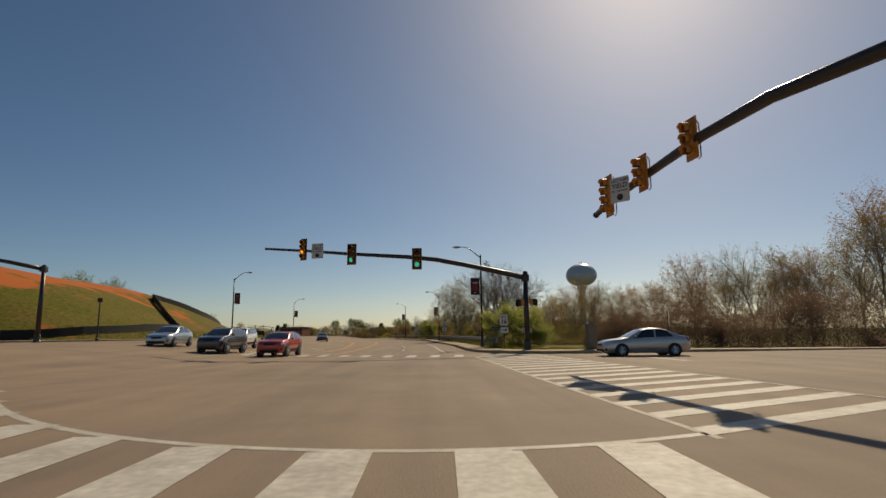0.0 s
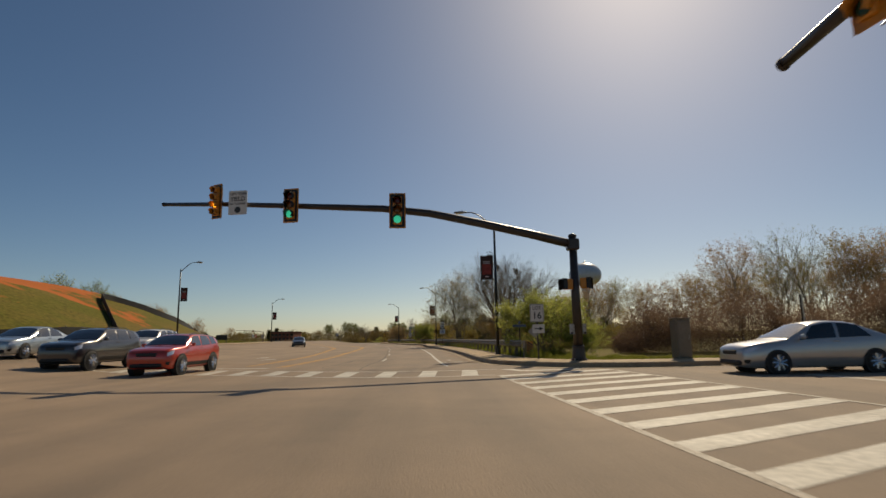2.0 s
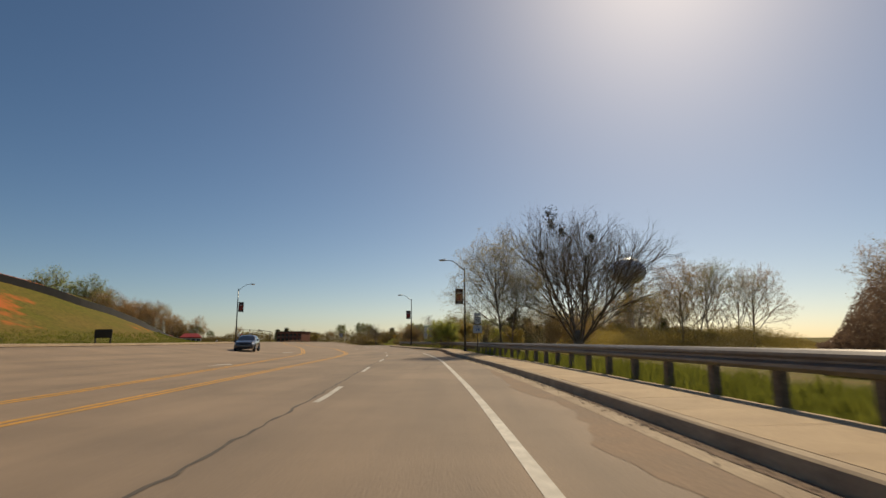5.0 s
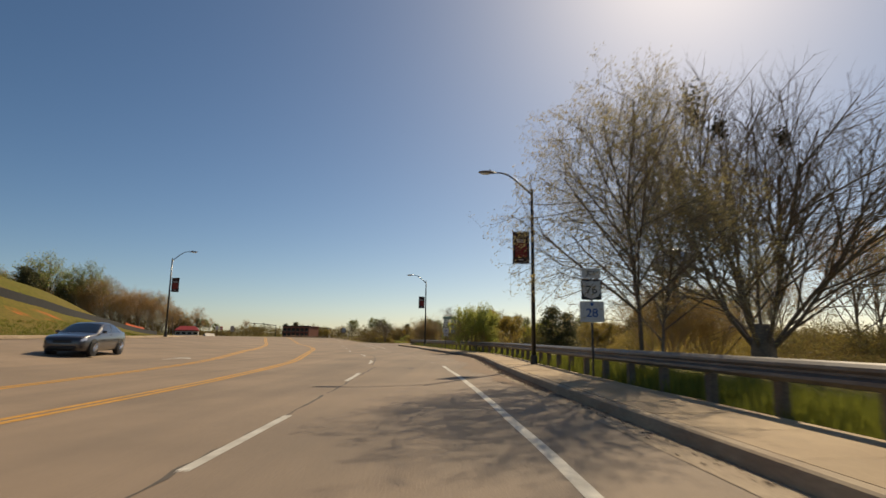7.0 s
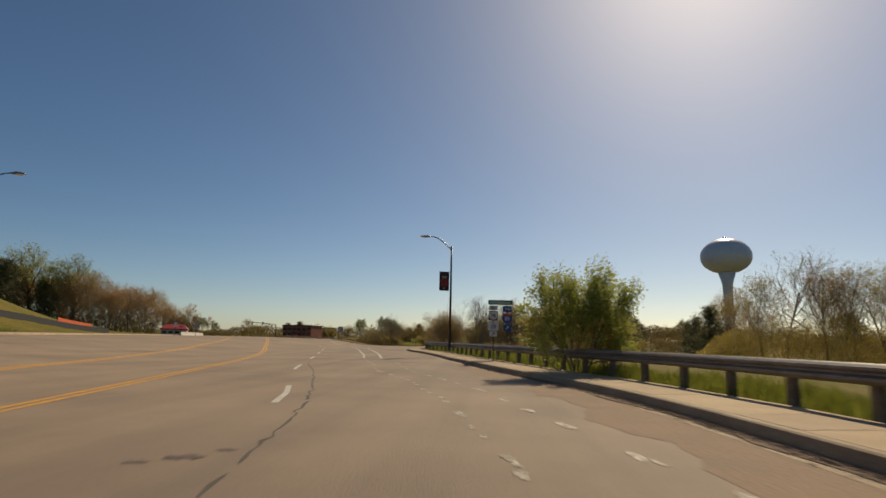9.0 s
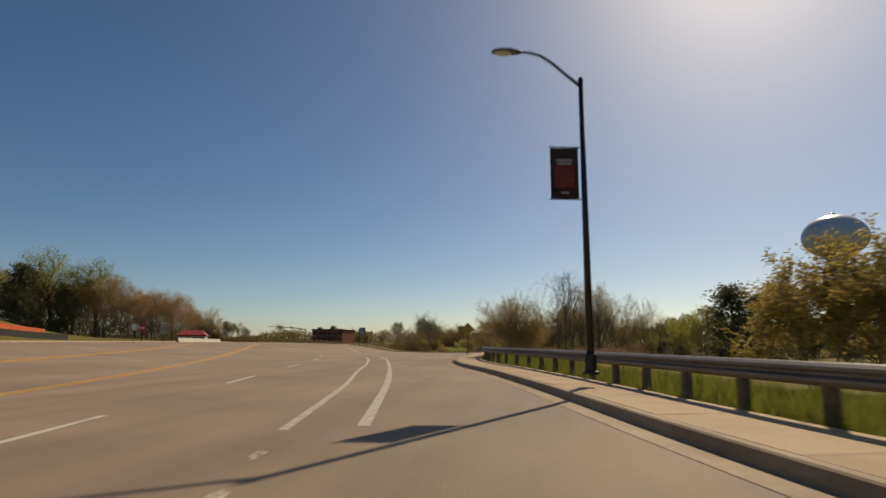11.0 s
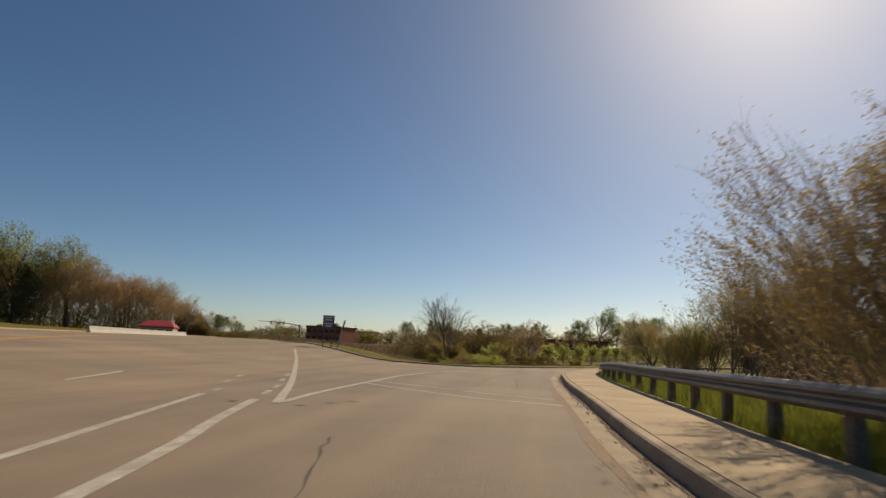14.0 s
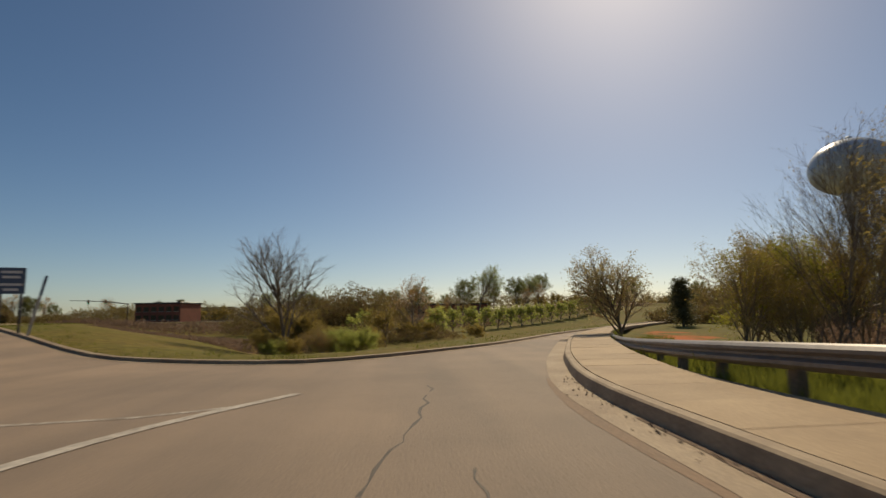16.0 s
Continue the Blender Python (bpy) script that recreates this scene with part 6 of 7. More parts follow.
undergrowth("undergrowth", "dense brown leafless undergrowth at the wood's edge", [(26.0, 84.0), (31.0, 80.5), (40.0, 75.0), (48.5, 67.0), (53.0, 54.0)], 10, 230000, 8.4, M_LEAF_BROWN, 0.1, 3)
undergrowth("undergrowth", "brown and olive scrub behind the guard rail", [(16.0, 104.0), (30.0, 130.0), (44.0, 165.0), (56.0, 205.0)], 14, 150000, 4.6, M_LEAF_MIXED, 0.11, 4)
undergrowth("undergrowth", "yellow-olive scrub under the tall trees", [(24.0, 173.0), (34.0, 169.0), (42.0, 165.5), (54.0, 160.0)], 8, 60000, 6.6, M_LEAF_OLIVE, 0.11, 14)
undergrowth("undergrowth", "yellow-olive scrub under the bare trees", [(20.0, 131.0), (28.0, 124.0), (36.0, 121.0), (48.0, 124.0)], 8, 70000, 4.6, M_LEAF_OLIVE, 0.09, 15)
undergrowth("undergrowth", "brown scrub under the trees by the ramp", [(-3.0, 188.0), (0.5, 200.0), (9.0, 212.0), (20.0, 222.0)], 7, 26000, 2.6, M_LEAF_BROWN, 0.12, 5)
undergrowth("undergrowth", "brown scrub behind the bare shrubs", [(-9.0, 163.0), (-5.0, 178.0), (1.0, 190.0)], 6, 12000, 1.6, M_LEAF_BROWN, 0.1, 6)
undergrowth("undergrowth", "low brown scrub on the far side", [(-64.0, 275.0), (-30.0, 268.0), (-5.0, 285.0), (40.0, 330.0)], 14, 30000, 2.6, M_LEAF_BROWN, 0.22, 7)
undergrowth("undergrowth", "dark scrub at the foot of the hilltop trees", [(-275.0, 272.0), (-225.0, 350.0), (-180.0, 392.0), (-166.0, 400.0)], -22, 60000, 15.0, M_LEAF_MIXED, 0.55, 8)


undergrowth("undergrowth", "brown and olive scrub behind the lone bare tree", [(-40.0, 252.0), (-30.0, 244.0), (-20.0, 247.0), (-12.0, 256.0)], -14, 70000, 6.6, M_LEAF_MIXED, 0.17, 9)
undergrowth("undergrowth", "distant belt of olive and brown bushes along the skyline", [(-175.0, 400.0), (-120.0, 412.0), (-60.0, 405.0), (0.0, 410.0), (60.0, 405.0), (140.0, 385.0)], -18, 52000, 8.5, M_LEAF_MIXED, 0.5, 16)
undergrowth("undergrowth", "dark olive wood edge beyond the field", [(18.0, 242.0), (40.0, 247.0), (66.0, 238.0), (84.0, 215.0)], -10, 46000, 7.0, M_LEAF_MIXED, 0.26, 18)
undergrowth("undergrowth", "distant wood edge beyond the ramp", [(60.0, 352.0), (80.0, 330.0), (100.0, 290.0), (120.0, 240.0)], -14, 36000, 7.5, M_LEAF_MIXED, 0.4, 17)
undergrowth("undergrowth", "low tangled bushes behind the mown grass", [(-26.5, 222.0), (-22.0, 221.5), (-16.0, 231.0), (-9.0, 243.0)], -6, 26000, 2.2, M_LEAF_MIXED, 0.12, 12)
undergrowth("undergrowth", "low brown weeds on the open ground", [(-52.0, 244.0), (-40.0, 228.0), (-30.0, 217.0), (-25.5, 214.0)], -12, 26000, 0.4, M_LEAF_BROWN, 0.12, 10)


# grass along the rail
def tufts(name, label, strip, n, h, seed, width, per=4, mat=None):
    rng = random.Random(seed)
    verts, faces = [], []
    for i in range(n):
        k = rng.randrange(len(strip) - 1)
        a, b = Vector(strip[k]), Vector(strip[k + 1])
        p = a.lerp(b, rng.random())
        d = (b - a).normalized()
        off = width[0] + (width[1] - width[0]) * rng.random()
        x, y = p.x + d.y * off, p.y - d.x * off
        z = height(x, y) - 0.06
        tall = h * (0.35 + 0.75 * max(0, 0.5 + noise.noise((x * 0.7, y * 0.7, seed)) + 0.5 * noise.noise((x * 2.3, y * 2.3, seed))))
        for j in range(per):
            an = rng.random() * 6.283
            bx, by = x + rng.gauss(0, 0.07), y + rng.gauss(0, 0.07)
            lx, ly = math.cos(an) * tall * 0.35, math.sin(an) * tall * 0.35
            wv = 0.012 + 0.012 * rng.random()
            i0 = len(verts)
            verts += [(bx - wv * math.sin(an), by + wv * math.cos(an), z), (bx + wv * math.sin(an), by - wv * math.cos(an), z), (bx + lx, by + ly, z + tall * (0.7 + 0.5 * rng.random()))]
            faces.append((i0, i0 + 1, i0 + 2))
    ob = raw(name, verts, faces, mat or M_GRASS_BLADE)
    return tagged(ob, label, "grass", kind="stuff")


verge = even(offset_line(resample(KERB_R, 1.0), 1.9), 2.0)
tufts("verge_grass", "long bright grass under and behind the guard rail", [p for p in verge if 38 < p[1] < 215], 42000, 0.56, 1, (0.0, 3.2))
tufts("verge_grass", "rough grass and weeds by the corner pavement", [(16.0, 36.6), (11.0, 36.2), (7.0, 36.4), (5.6, 38.0), (5.0, 40.5)], 17000, 0.32, 2, (0.05, 3.2))
bank = [p for p in even(offset_line(KERB_LINE_L, -2.0), 3.0) if 50 < p[1] < 150]
tufts("verge_grass", "short grass on the bank behind the kerb", bank[::-1], 9000, 0.3, 3, (0.2, 9.0), 3)
tufts("verge_grass", "short grass at the edge of the island", ISLAND_LINE[8:], 7000, 0.25, 4, (-3.0, -0.2), 3)


# ================================================================ hill fences
def cloth_fence(name, label, mat, pts, h, post_mat):
    t = thing(name, label, "fence")
    p = even(resample(pts, 3.0), 2.4)
    verts, faces = [], []
    for x, y in p:
        z = height(x, y)
        verts += [(x, y, z - 0.2), (x, y, z + h + 0.05 * noise.noise((x, y, 1))), (x + 0.03, y, z + h), (x + 0.03, y, z - 0.2)]
    for i in range(len(p) - 1):
        for k in range(4):
            a, b = 4 * i + k, 4 * i + (k + 1) % 4
            faces.append((a, b, b + 4, a + 4))
    raw("cloth", verts, faces, mat, t)
    stake = None
    for x, y in p:
        if stake is None:
            stake = ob = part("stake", box(-0.03, 0.03, -0.03, 0.03, -0.2, h + 0.12), post_mat, t)
        else:
            ob = new("stake", stake.data)
            ob.parent = t
        ob.matrix_basis = pose(x - 0.05, y, height(x, y))
    return t


def bank_line(back, ys):
    return [(left_edge(y) - back, y) for y in ys]


upper = [(left_edge(y) - float(np.interp(y, [108, 118, 140, 165, 200], [23, 19, 14.5, 12, 7])), y) for y in range(108, 204, 8)]
cloth_fence("silt_fence", "sagging black silt fence across the grassy hillside", M_SILT, [(-35.6, 78.0), (-40.0, 84.5), (-46.0, 93.0), (-50.4, 99.4), (-51.4, 101.0), (-51.6, 102.2), (-51.4, 104.0)] + upper, 0.8, M_WOODPOST)
cloth_fence("silt_fence", "black silt fence low on the clay bank", M_SILT, [(-35.6, 78.0), (-35.2, 70.0), (-36.4, 61.0), (-39.5, 54.5), (-46.0, 51.8), (-60.0, 50.5), (-85.0, 49.5)], 0.85, M_WOODPOST)
cloth_fence("barrier_fence", "bright orange barrier netting on the hill", M_ORANGE_NET, [(x - 2.5, y) for x, y in upper[9:]], 1.1, M_WOODPOST)

# ================================================================ water tower
t = thing("water_tower", "pale water tower with a flattened ball tank", "water tower", pose(78.0, 285.4, 0) @ Matrix.Scale(0.87, 4))
prof = []
for k in range(17):
    a = radians(-78 + 168 * k / 16)
    prof.append((max(9.2 * math.cos(a), 0.3), 35.6 + (7.2 if a > 0 else 6.6) * math.sin(a)))
part("tank", lathe(prof, 40), M_TANK, t, smooth=True)
part("stem", lathe([(5.0, -1), (3.2, 3.0), (2.0, 9), (1.7, 18), (1.9, 25), (3.2, 29.8)], 24), M_TANK, t, smooth=True)
part("roof_hatch", lathe([(0.8, 42.6), (0.8, 43.4), (0.3, 43.7)], 12), M_TANK, t)


# ================================================================ buildings far off
def building(name, label, x, y, turn, w, d, h, wall, bays, floors, roof=None):
    t = thing(name, label, "building", pose(x, y, height(x, y) - 0.3, 0, 0, turn))
    part("wall", box(-w / 2, w / 2, -d / 2, d / 2, 0, h), wall, t)
    part("roof", box(-w / 2 - 0.3, w / 2 + 0.3, -d / 2 - 0.3, d / 2 + 0.3, h + 0.003, h + 0.45, 0.05), roof or M_BROWN_STEEL, t)
    for f in range(floors):
        for b in range(bays):
            cx = -w / 2 + w * (b + 0.5) / bays
            z0 = 0.9 + f * (h - 0.6) / floors
            z1 = z0 + (h - 0.6) / floors * 0.55
            hw = w / bays * 0.34
            win = part("window", box(cx - hw, cx + hw, -d / 2 - 0.05, -d / 2 - 0.003, z0, z1), M_WINDOW, t)
            part("frame", box(cx - hw - 0.08, cx + hw + 0.08, -d / 2 - 0.12, -d / 2 - 0.053, z0 - 0.15, z0 - 0.02), M_PALE_WALL, win)
    return t


building("brick_building", "red brick block with dark windows and a flat roof", -88.0, 353.0, -14, 15.0, 10, 5.6, M_BRICK, 6, 2)
building("long_building", "long low brown building with a dark roof", -8.0, 392.0, 0, 46.0, 12, 4.5, M_BRICK, 12, 1)
t = building("red_roof_building", "low pale building with a bright red roof", -123.6, 306.0, 24, 9.0, 7, 2.2, M_PALE_WALL, 4, 1, M_ROOF_RED)
bm = bmesh.new()
v = [bm.verts.new(c) for c in ((-4.8, -3.9, 2.66), (4.8, -3.9, 2.66), (4.8, 3.9, 2.66), (-4.8, 3.9, 2.66), (-3.0, 0, 4.4), (3.0, 0, 4.4))]
for q in ((0, 1, 5, 4), (2, 3, 4, 5), (1, 2, 5), (3, 0, 4), (3, 2, 1, 0)):
    bm.faces.new([v[i] for i in q])
part("hip_roof", bm, M_ROOF_RED, t)
building("distant_building", "pale low building behind the trees", -112.0, 455.0, 10, 26.0, 10, 6.5, M_PALE_WALL, 7, 2)

# concrete barrier on the far left of the road
t = thing("road_barrier", "low pale concrete barrier along the far road edge", "barrier")
line = even([(-74.0, 230.0), (-86.0, 258.0), (-100.0, 292.0)], 3.0)
for a, b in zip(line, line[1:]):
    ang = math.degrees(math.atan2(b[1] - a[1], b[0] - a[0])) - 90
    bm = bmesh.new()
    prof = [(-0.3, 0), (-0.26, 0.2), (-0.12, 0.45), (-0.08, 0.95), (0.08, 0.95), (0.12, 0.45), (0.26, 0.2), (0.3, 0)]
    f = [bm.verts.new((x, 0, z)) for x, z in prof]
    g = [bm.verts.new((x, 2.97, z)) for x, z in prof]
    for k in range(7):
        bm.faces.new((f[k], f[k + 1], g[k + 1], g[k]))
    bm.faces.new(f[::-1])
    bm.faces.new(g)
    part("barrier_block", bm, M_PALE_WALL, t).matrix_basis = pose(a[0] - 5, a[1], height(a[0] - 5, a[1]), 0, 0, ang)

# two-post panel sign on the island
t = thing("panel_sign", "small dark panel sign on two slim steel posts", "sign", pose(-31.6, 202.4, height(-31.6, 202.4) - 0.1, 0, 0, 18))
for x in (-0.34, 0.34):
    part("post", box(x - 0.04, x + 0.04, 0.05, 0.13, 0, 2.75), M_BROWN_STEEL, t)
p = part("panel", slab(round_rect(-0.47, 0.47, 1.75, 2.8, 0.03), 0.04), M_SIGN_SLATE, t)
for w, z in ((0.7, 2.62), (0.6, 2.42), (0.74, 2.12), (0.5, 1.92)):
    part("illegible_line", box(-w / 2, w / 2, -0.006, -0.001, z - 0.05, z + 0.05), M_SIGN_WHITE, p)
t = thing("marker_post", "thin pale marker post leaning beside the panel sign", "post", pose(-30.6, 202.0, height(-30.6, 202.0) - 0.1, 0, 12, 10))
part("post", box(-0.05, 0.05, -0.03, 0.03, 0, 2.5, 0.01), M_GALV, t)
part("plate", box(-0.03, 0.07, -0.045, -0.033, 1.8, 2.6, 0.002), M_SIGN_SLATE, t)

# far signals over the road
for x, y in ((-104.0, 361.0),):
    zz = height(x, y)
    signal_mast(pose(x, y, zz), 6.0, [(0, 0, 5.8), (-4, -1, 6.4), (-10, -2, 6.8), (-16, -3, 7.0)], "slim dark signal mast far along the road")
    for k in (6, 11):
        traffic_light(pose(x - k, y - 1 - 0.1 * k, zz + 6.5), [M_LENS_RED, M_LENS_AMBER, M_LENS_GREEN], 3, "small distant traffic light showing green")
for x, y, wide, tall, top, mat, lab in ((-53.9, 183.4, 0.5, 0.75, 2.2, M_SIGN_WHITE, "small white oval road sign on a thin post"), (-53.2, 183.9, 0.55, 0.7, 2.1, M_SIGN_RED, "small red and white plate sign on a thin post"), (-51.6, 185.6, 0.8, 1.2, 2.3, M_GALV, "grey back of a tall rectangular road sign")):
    t = thing("road_sign", lab, "traffic sign", pose(x, y, height(x, y), 0, 0, 40))
    sign_post(t, top - 0.1)
    p = part("panel", slab(round_rect(-wide / 2, wide / 2, top - tall, top, 0.12), 0.02), mat, t)
    if mat is M_SIGN_RED:
        part("white_band", box(-wide * 0.4, wide * 0.4, -0.006, -0.001, top - tall * 0.62, top - tall * 0.38), M_SIGN_WHITE, p)


# ================================================================ vehicles
def car(label, m, paint, L=4.5, W=1.8, H=1.46, suv=False, name="car"):
    """Front towards -y. One rounded skin, with windows, lamps and grille laid on it, and wheels with spoked rims."""
    t = thing(name, label, "car", m, "cars")
    hw, trim = W / 2, M_TRIM if suv else paint
    g = 0.24 if suv else 0.17
    # along the car: f, height of the top line, height of the waist, half width, underside (shares of H and W)
    if suv:
        rows = [(-0.5, 0.50, 0.44, 0.70, 0.16), (-0.485, 0.585, 0.52, 0.83, 0.06), (-0.44, 0.64, 0.575, 0.93, 0.0), (-0.36, 0.672, 0.61, 0.985, 0.0), (-0.25, 0.70, 0.645, 1.0, 0.0), (-0.215, 0.715, 0.655, 1.0, 0.0), (-0.13, 0.86, 0.665, 1.0, 0.0),
                (-0.065, 0.955, 0.67, 1.0, 0.0), (0.0, 0.99, 0.672, 1.0, 0.0), (0.1, 1.0, 0.675, 1.0, 0.0), (0.22, 0.995, 0.69, 1.0, 0.0), (0.33, 0.975, 0.71, 0.99, 0.01), (0.41, 0.945, 0.73, 0.97, 0.03), (0.445, 0.87, 0.74, 0.95, 0.05), (0.475, 0.75, 0.68, 0.92, 0.08), (0.495, 0.62, 0.56, 0.86, 0.12), (0.5, 0.46, 0.42, 0.8, 0.16)]
    else:
        rows = [(-0.5, 0.43, 0.39, 0.66, 0.12), (-0.487, 0.51, 0.45, 0.80, 0.04), (-0.445, 0.565, 0.505, 0.91, 0.0), (-0.37, 0.605, 0.55, 0.975, 0.0), (-0.27, 0.645, 0.59, 1.0, 0.0), (-0.225, 0.665, 0.605, 1.0, 0.0), (-0.13, 0.82, 0.625, 1.0, 0.0),
                (-0.05, 0.945, 0.635, 1.0, 0.0), (0.02, 0.99, 0.64, 1.0, 0.0), (0.09, 1.0, 0.645, 1.0, 0.0), (0.17, 0.985, 0.655, 1.0, 0.0), (0.24, 0.94, 0.665, 0.99, 0.0), (0.31, 0.845, 0.675, 0.98, 0.01), (0.385, 0.735, 0.675, 0.96, 0.03), (0.45, 0.715, 0.655, 0.92, 0.06), (0.485, 0.68, 0.61, 0.86, 0.1), (0.5, 0.5, 0.46, 0.8, 0.14)]
    F = [r[0] for r in rows]

    def section(f):
        """Half outline at f: from the underside's middle over the flank and the waist to the roof's middle."""
        top, waist, w, low = (float(np.interp(f, F, [r[k] for r in rows])) for k in (1, 2, 3, 4))
        top, waist, w, low = top * H, waist * H, w * hw, g + low
        open_ = min(max((top - waist) / (0.3 * H), 0.0), 1.0)
        r = w * (0.93 - 0.2 * open_)
        return [(0, low), (w * 0.86, low), (w * 0.955, low + 0.07), (w, low + 0.45 * (waist - low)), (w * 0.99, low + 0.8 * (waist - low)), (w * 0.945, waist),
                (0.5 * (w * 0.945 + r) + 0.012 * open_, 0.5 * (waist + top) - 0.01), (r, top - 0.045 * open_ - 0.015), (r * 0.82, top - 0.012), (0, top + 0.012)]

    def at(f, s, side, lift=0.0):
        """A point of the skin: s counts along the outline's points."""
        q = section(f)
        k = min(int(s), len(q) - 2)
        u = s - k
        x, z = q[k][0] * (1 - u) + q[k + 1][0] * u, q[k][1] * (1 - u) + q[k + 1][1] * u
        return Vector((side * (x + lift), f * L + (-lift if f < -0.1 else (lift if f > 0.2 else 0)), z + lift))

    bm = bmesh.new()
    fine = sorted(set(F + [0.5 * (a + b) for a, b in zip(F, F[1:])]))
    loops = []
    for f in fine:
        q = section(f)
        loops.append([bm.verts.new((x, f * L, z)) for x, z in q] + [bm.verts.new((-x, f * L, z)) for x, z in q[-2:0:-1]])
    for a, b in zip(loops, loops[1:]):
        for k in range(len(a)):
            bm.faces.new((a[k], a[(k + 1) % len(a)], b[(k + 1) % len(a)], b[k]))
    bm.faces.new(loops[0][::-1])
    bm.faces.new(loops[-1])
    bmesh.ops.recalc_face_normals(bm, faces=bm.faces)
    part("body", bm, paint, t, smooth=True)

    def patch(nm, mat, f00, f01, f10, f11, s0, s1, sides, nf=6, ns=4, lift=0.006, parent=None):
        """A piece laid on the skin between s0 and s1; its ends run from f00 to f10 and from f01 to f11."""
        bm = bmesh.new()
        grid = []
        for i in range(ns + 1):
            s = s0 + (s1 - s0) * i / ns
            a, b = f00 + (f10 - f00) * i / ns, f01 + (f11 - f01) * i / ns
            grid.append([bm.verts.new(at(a + (b - a) * j / nf, s, sides[0], lift)) for j in range(nf + 1)])
        if len(sides) == 2:
            for i in range(ns - 1, -1, -1):
                s = s0 + (s1 - s0) * i / ns
                a, b = f00 + (f10 - f00) * i / ns, f01 + (f11 - f01) * i / ns
                grid.append([bm.verts.new(at(a + (b - a) * j / nf, s, sides[1], lift)) for j in range(nf + 1)])
        for r0, r1 in zip(grid, grid[1:]):
            for j in range(nf):
                bm.faces.new((r0[j], r0[j + 1], r1[j + 1], r1[j]))
        bmesh.ops.remove_doubles(bm, verts=bm.verts, dist=0.001)
        bmesh.ops.recalc_face_normals(bm, faces=bm.faces)
        ob = part(nm, bm, mat, parent or t, smooth=True)
        return ob

    if suv:
        patch("windscreen", M_GLASS, -0.205, -0.075, -0.208, -0.06, 7.2, 9, (1, -1))
        patch("rear_window", M_GLASS, 0.42, 0.465, 0.42, 0.465, 7.1, 9, (1, -1))
        panes = ((-0.15, 0.06, -0.055, 0.075), (0.085, 0.26, 0.1, 0.25), (0.285, 0.4, 0.275, 0.37))
    else:
        patch("windscreen", M_GLASS, -0.212, -0.065, -0.217, -0.045, 7.2, 9, (1, -1))
        patch("rear_window", M_GLASS, 0.245, 0.36, 0.235, 0.37, 7.2, 9, (1, -1))
        panes = ((-0.16, 0.075, -0.05, 0.085), (0.095, 0.3, 0.105, 0.235))
    nose = 0.585 * H if suv else 0.5 * H
    for s in (-1, 1):
        for a, b, c, d in panes:
            patch("side_window", M_GLASS, a, b, c, d, 5.12, 6.92, (s,))
        patch("headlight", M_HEADLIGHT, -0.487, -0.43, -0.482, -0.4, 4.05, 5.2, (s,), lift=0.01)
        patch("fog_light", M_TRIM, -0.49, -0.465, -0.49, -0.46, 2.2, 2.9, (s,), lift=0.01)
        patch("tail_light", M_TAIL, 0.46, 0.492, 0.44, 0.487, 3.9, 5.0, (s,), lift=0.01)
        patch("sill", trim, -0.24, 0.23, -0.24, 0.23, 1.2, 2.5, (s,), 8, 2, 0.012)
        mirror = box(-0.09, 0.09, -0.05, 0.06, -0.06, 0.07, 0.035)
        ob = part("mirror", mirror, paint, t, smooth=True)
        ob.matrix_basis = pose(s * (hw + 0.07), -0.15 * L, (0.72 if suv else 0.69) * H)
        handle_at = at(0.05, 4.6, s, 0.012)
        part("door_handle", box(handle_at.x - 0.014, handle_at.x + 0.014, handle_at.y, handle_at.y + 0.18, handle_at.z - 0.015, handle_at.z + 0.015, 0.005), paint, t)
    part("grille", box(-hw * 0.42, hw * 0.42, -0.505 * L, -0.47 * L, nose - 0.2, nose - 0.06, 0.03), M_TRIM, t)
    part("front_bumper", box(-hw * 0.66, hw * 0.66, -0.508 * L, -0.47 * L, g + 0.08, g + 0.24, 0.05), M_TRIM, t)
    part("rear_bumper", box(-hw * 0.78, hw * 0.78, 0.47 * L, 0.506 * L, g + 0.16, g + 0.36, 0.05), trim, t)
    wr = 0.36 if suv else 0.325
    for s in (-1, 1):
        for f in (-0.305, 0.3):
            part("wheel_arch", tube([(s * (hw - 0.2), f * L, wr), (s * (hw + 0.006), f * L, wr)], wr + (0.075 if suv else 0.045), 28), M_TRIM, t)
            wheel = part("wheel", tube([(s * (hw - 0.19), f * L, wr), (s * (hw - 0.17), f * L, wr), (s * (hw + 0.005), f * L, wr), (s * (hw + 0.022), f * L, wr)], [wr - 0.03, wr, wr, wr - 0.03], 28), M_RUBBER, t)
            part("rim", tube([(s * (hw + 0.01), f * L, wr), (s * (hw + 0.026), f * L, wr)], [wr * 0.72, wr * 0.7], 24), M_RIM_DARK, wheel)
            for k in range(9):
                a = radians(40 * k + 18)
                part("spoke", tube([(s * (hw + 0.03), f * L, wr), (s * (hw + 0.03), f * L + wr * 0.68 * math.cos(a), wr + wr * 0.68 * math.sin(a))], [0.05, 0.03], 6), M_ALLOY, wheel)
    if suv:
        for s in (-1, 1):
            part("roof_rail", tube([(s * hw * 0.62, -0.03 * L, H - 0.02), (s * hw * 0.63, 0.03 * L, H + 0.035), (s * hw * 0.63, 0.28 * L, H + 0.025), (s * hw * 0.62, 0.34 * L, H - 0.04)], 0.018, 6), M_TRIM, t)
    part("number_plate", box(-0.16, 0.16, 0.507 * L, 0.515 * L, g + 0.38, g + 0.5), M_SIGN_WHITE, t)
    return t


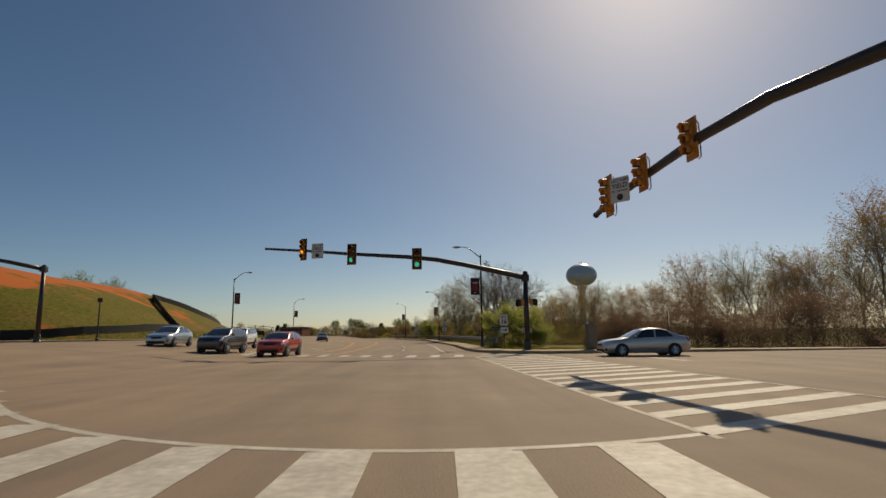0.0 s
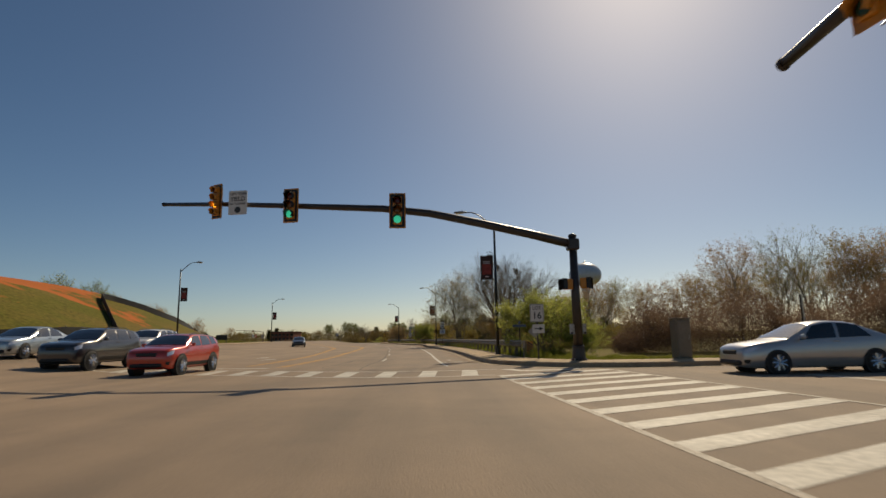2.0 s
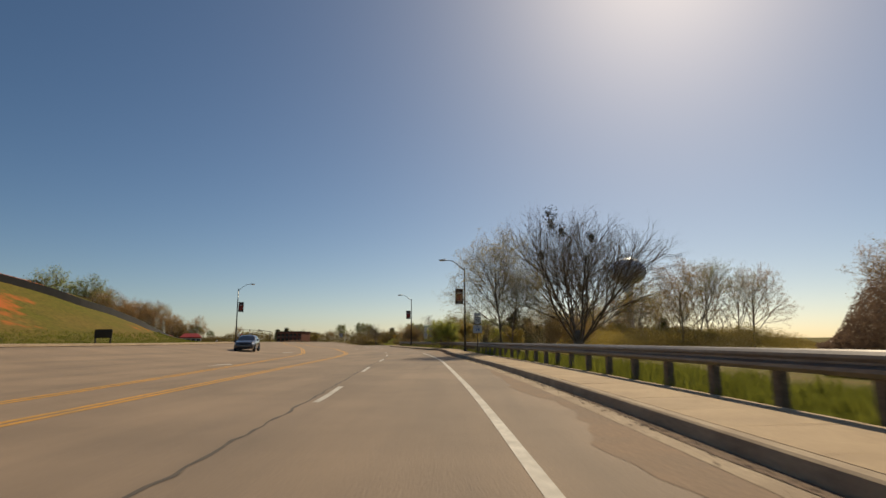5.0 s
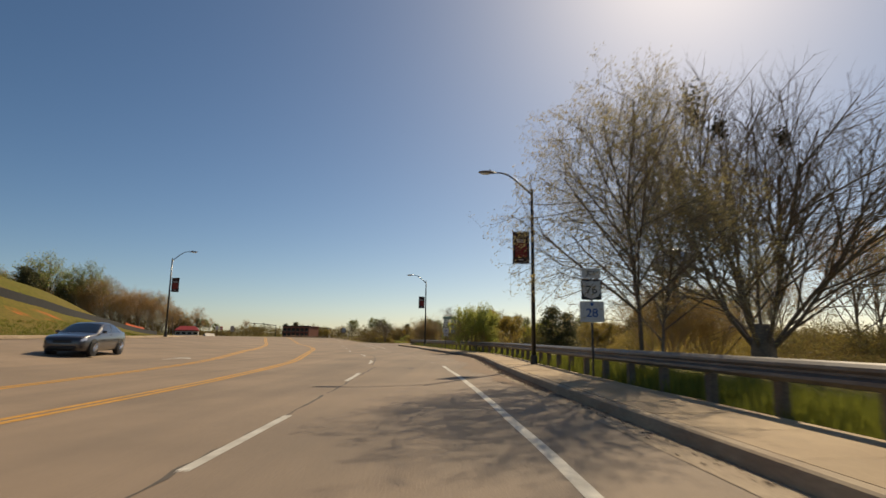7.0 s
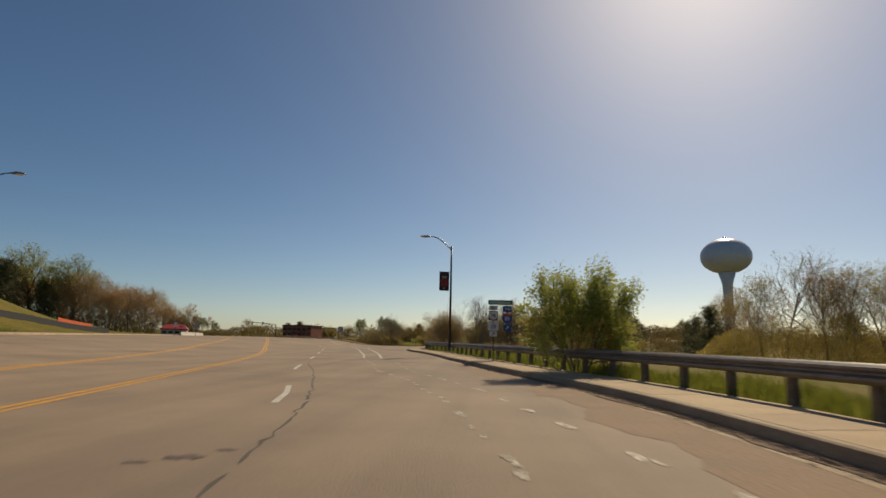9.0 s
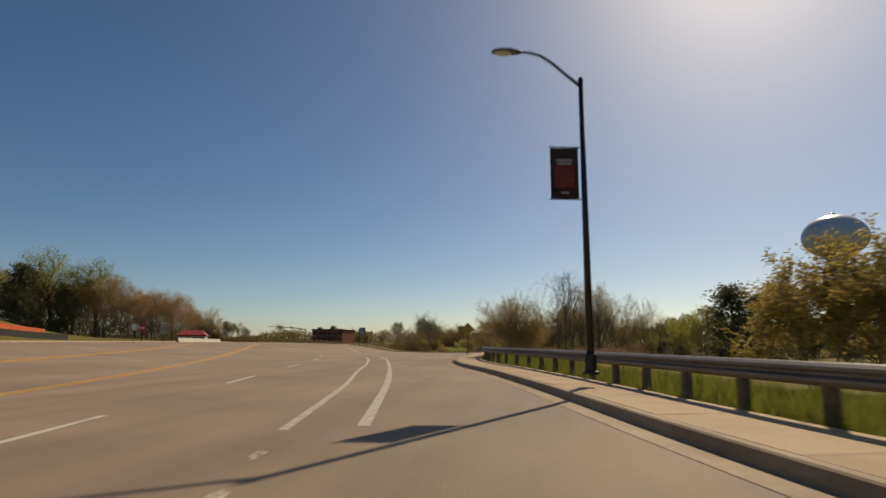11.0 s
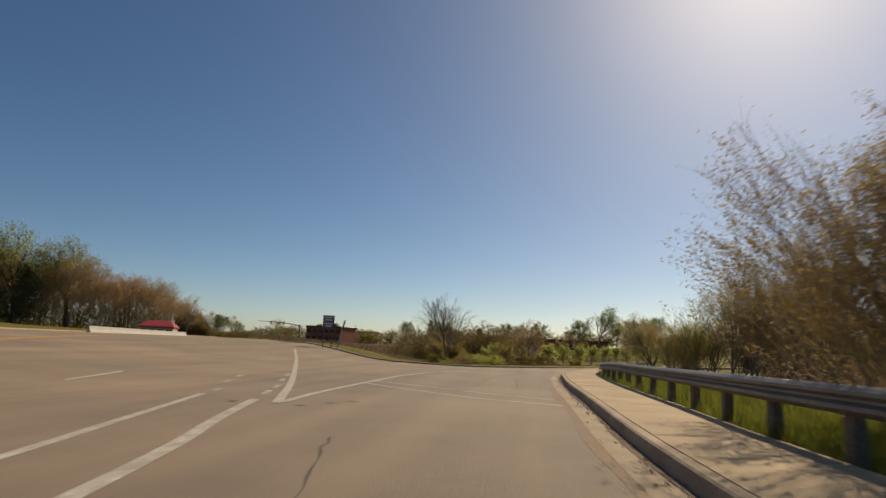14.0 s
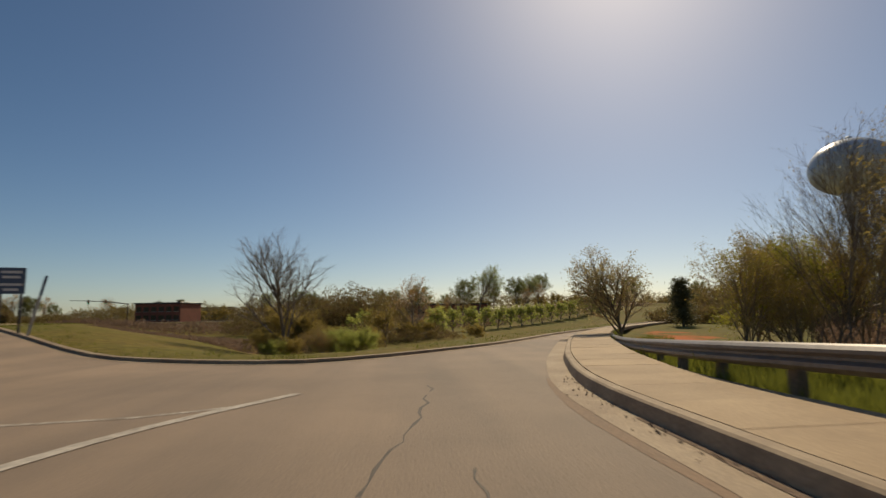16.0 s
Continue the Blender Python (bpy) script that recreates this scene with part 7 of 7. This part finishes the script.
def paint(name, base, metal=0.3, rough=0.28):
    m = material(name, base, rough, metal=metal, vary=0.04, scale=2, fine=60, bump=0.0, coat=1.0)
    return m


P_RED, P_GREY, P_WHITE = paint("red_car_paint", (0.55, 0.045, 0.02), 0.2), paint("dark_grey_car_paint", (0.055, 0.05, 0.052), 0.4), paint("white_car_paint", (0.75, 0.74, 0.72), 0.0)
P_SILVER, P_STEEL, P_DARK = paint("silver_blue_car_paint", (0.45, 0.5, 0.52), 0.6), paint("silver_car_paint", (0.5, 0.48, 0.46), 0.6), paint("charcoal_car_paint", (0.07, 0.065, 0.065), 0.4)


def on_road(x, y, turn):
    return pose(x, y, height(x, y), 0, 0, turn)


car("bright orange-red small SUV waiting at the junction", on_road(-10.0, 36.4, -2), P_RED, 4.45, 1.8, 1.54, True, "suv")
car("white SUV with dark lower trim waiting at the junction", on_road(-16.2, 46.6, 2), P_WHITE, 4.6, 1.86, 1.68, True, "suv")
car("dark grey SUV waiting at the junction beside the others", on_road(-14.4, 38.2, -3), P_GREY, 4.5, 1.82, 1.68, True, "suv")
car("pale silver saloon turning at the junction", on_road(-19.4, 41.2, 3), P_SILVER, 4.7, 1.8, 1.47)
car("silver saloon waiting on the cross street", on_road(11.5, 30.4, -90), P_STEEL, 4.7, 1.78, 1.5)
car("charcoal saloon coming along the far lanes", on_road(-19.0, 95.0, 12), P_DARK, 4.5, 1.76, 1.44)
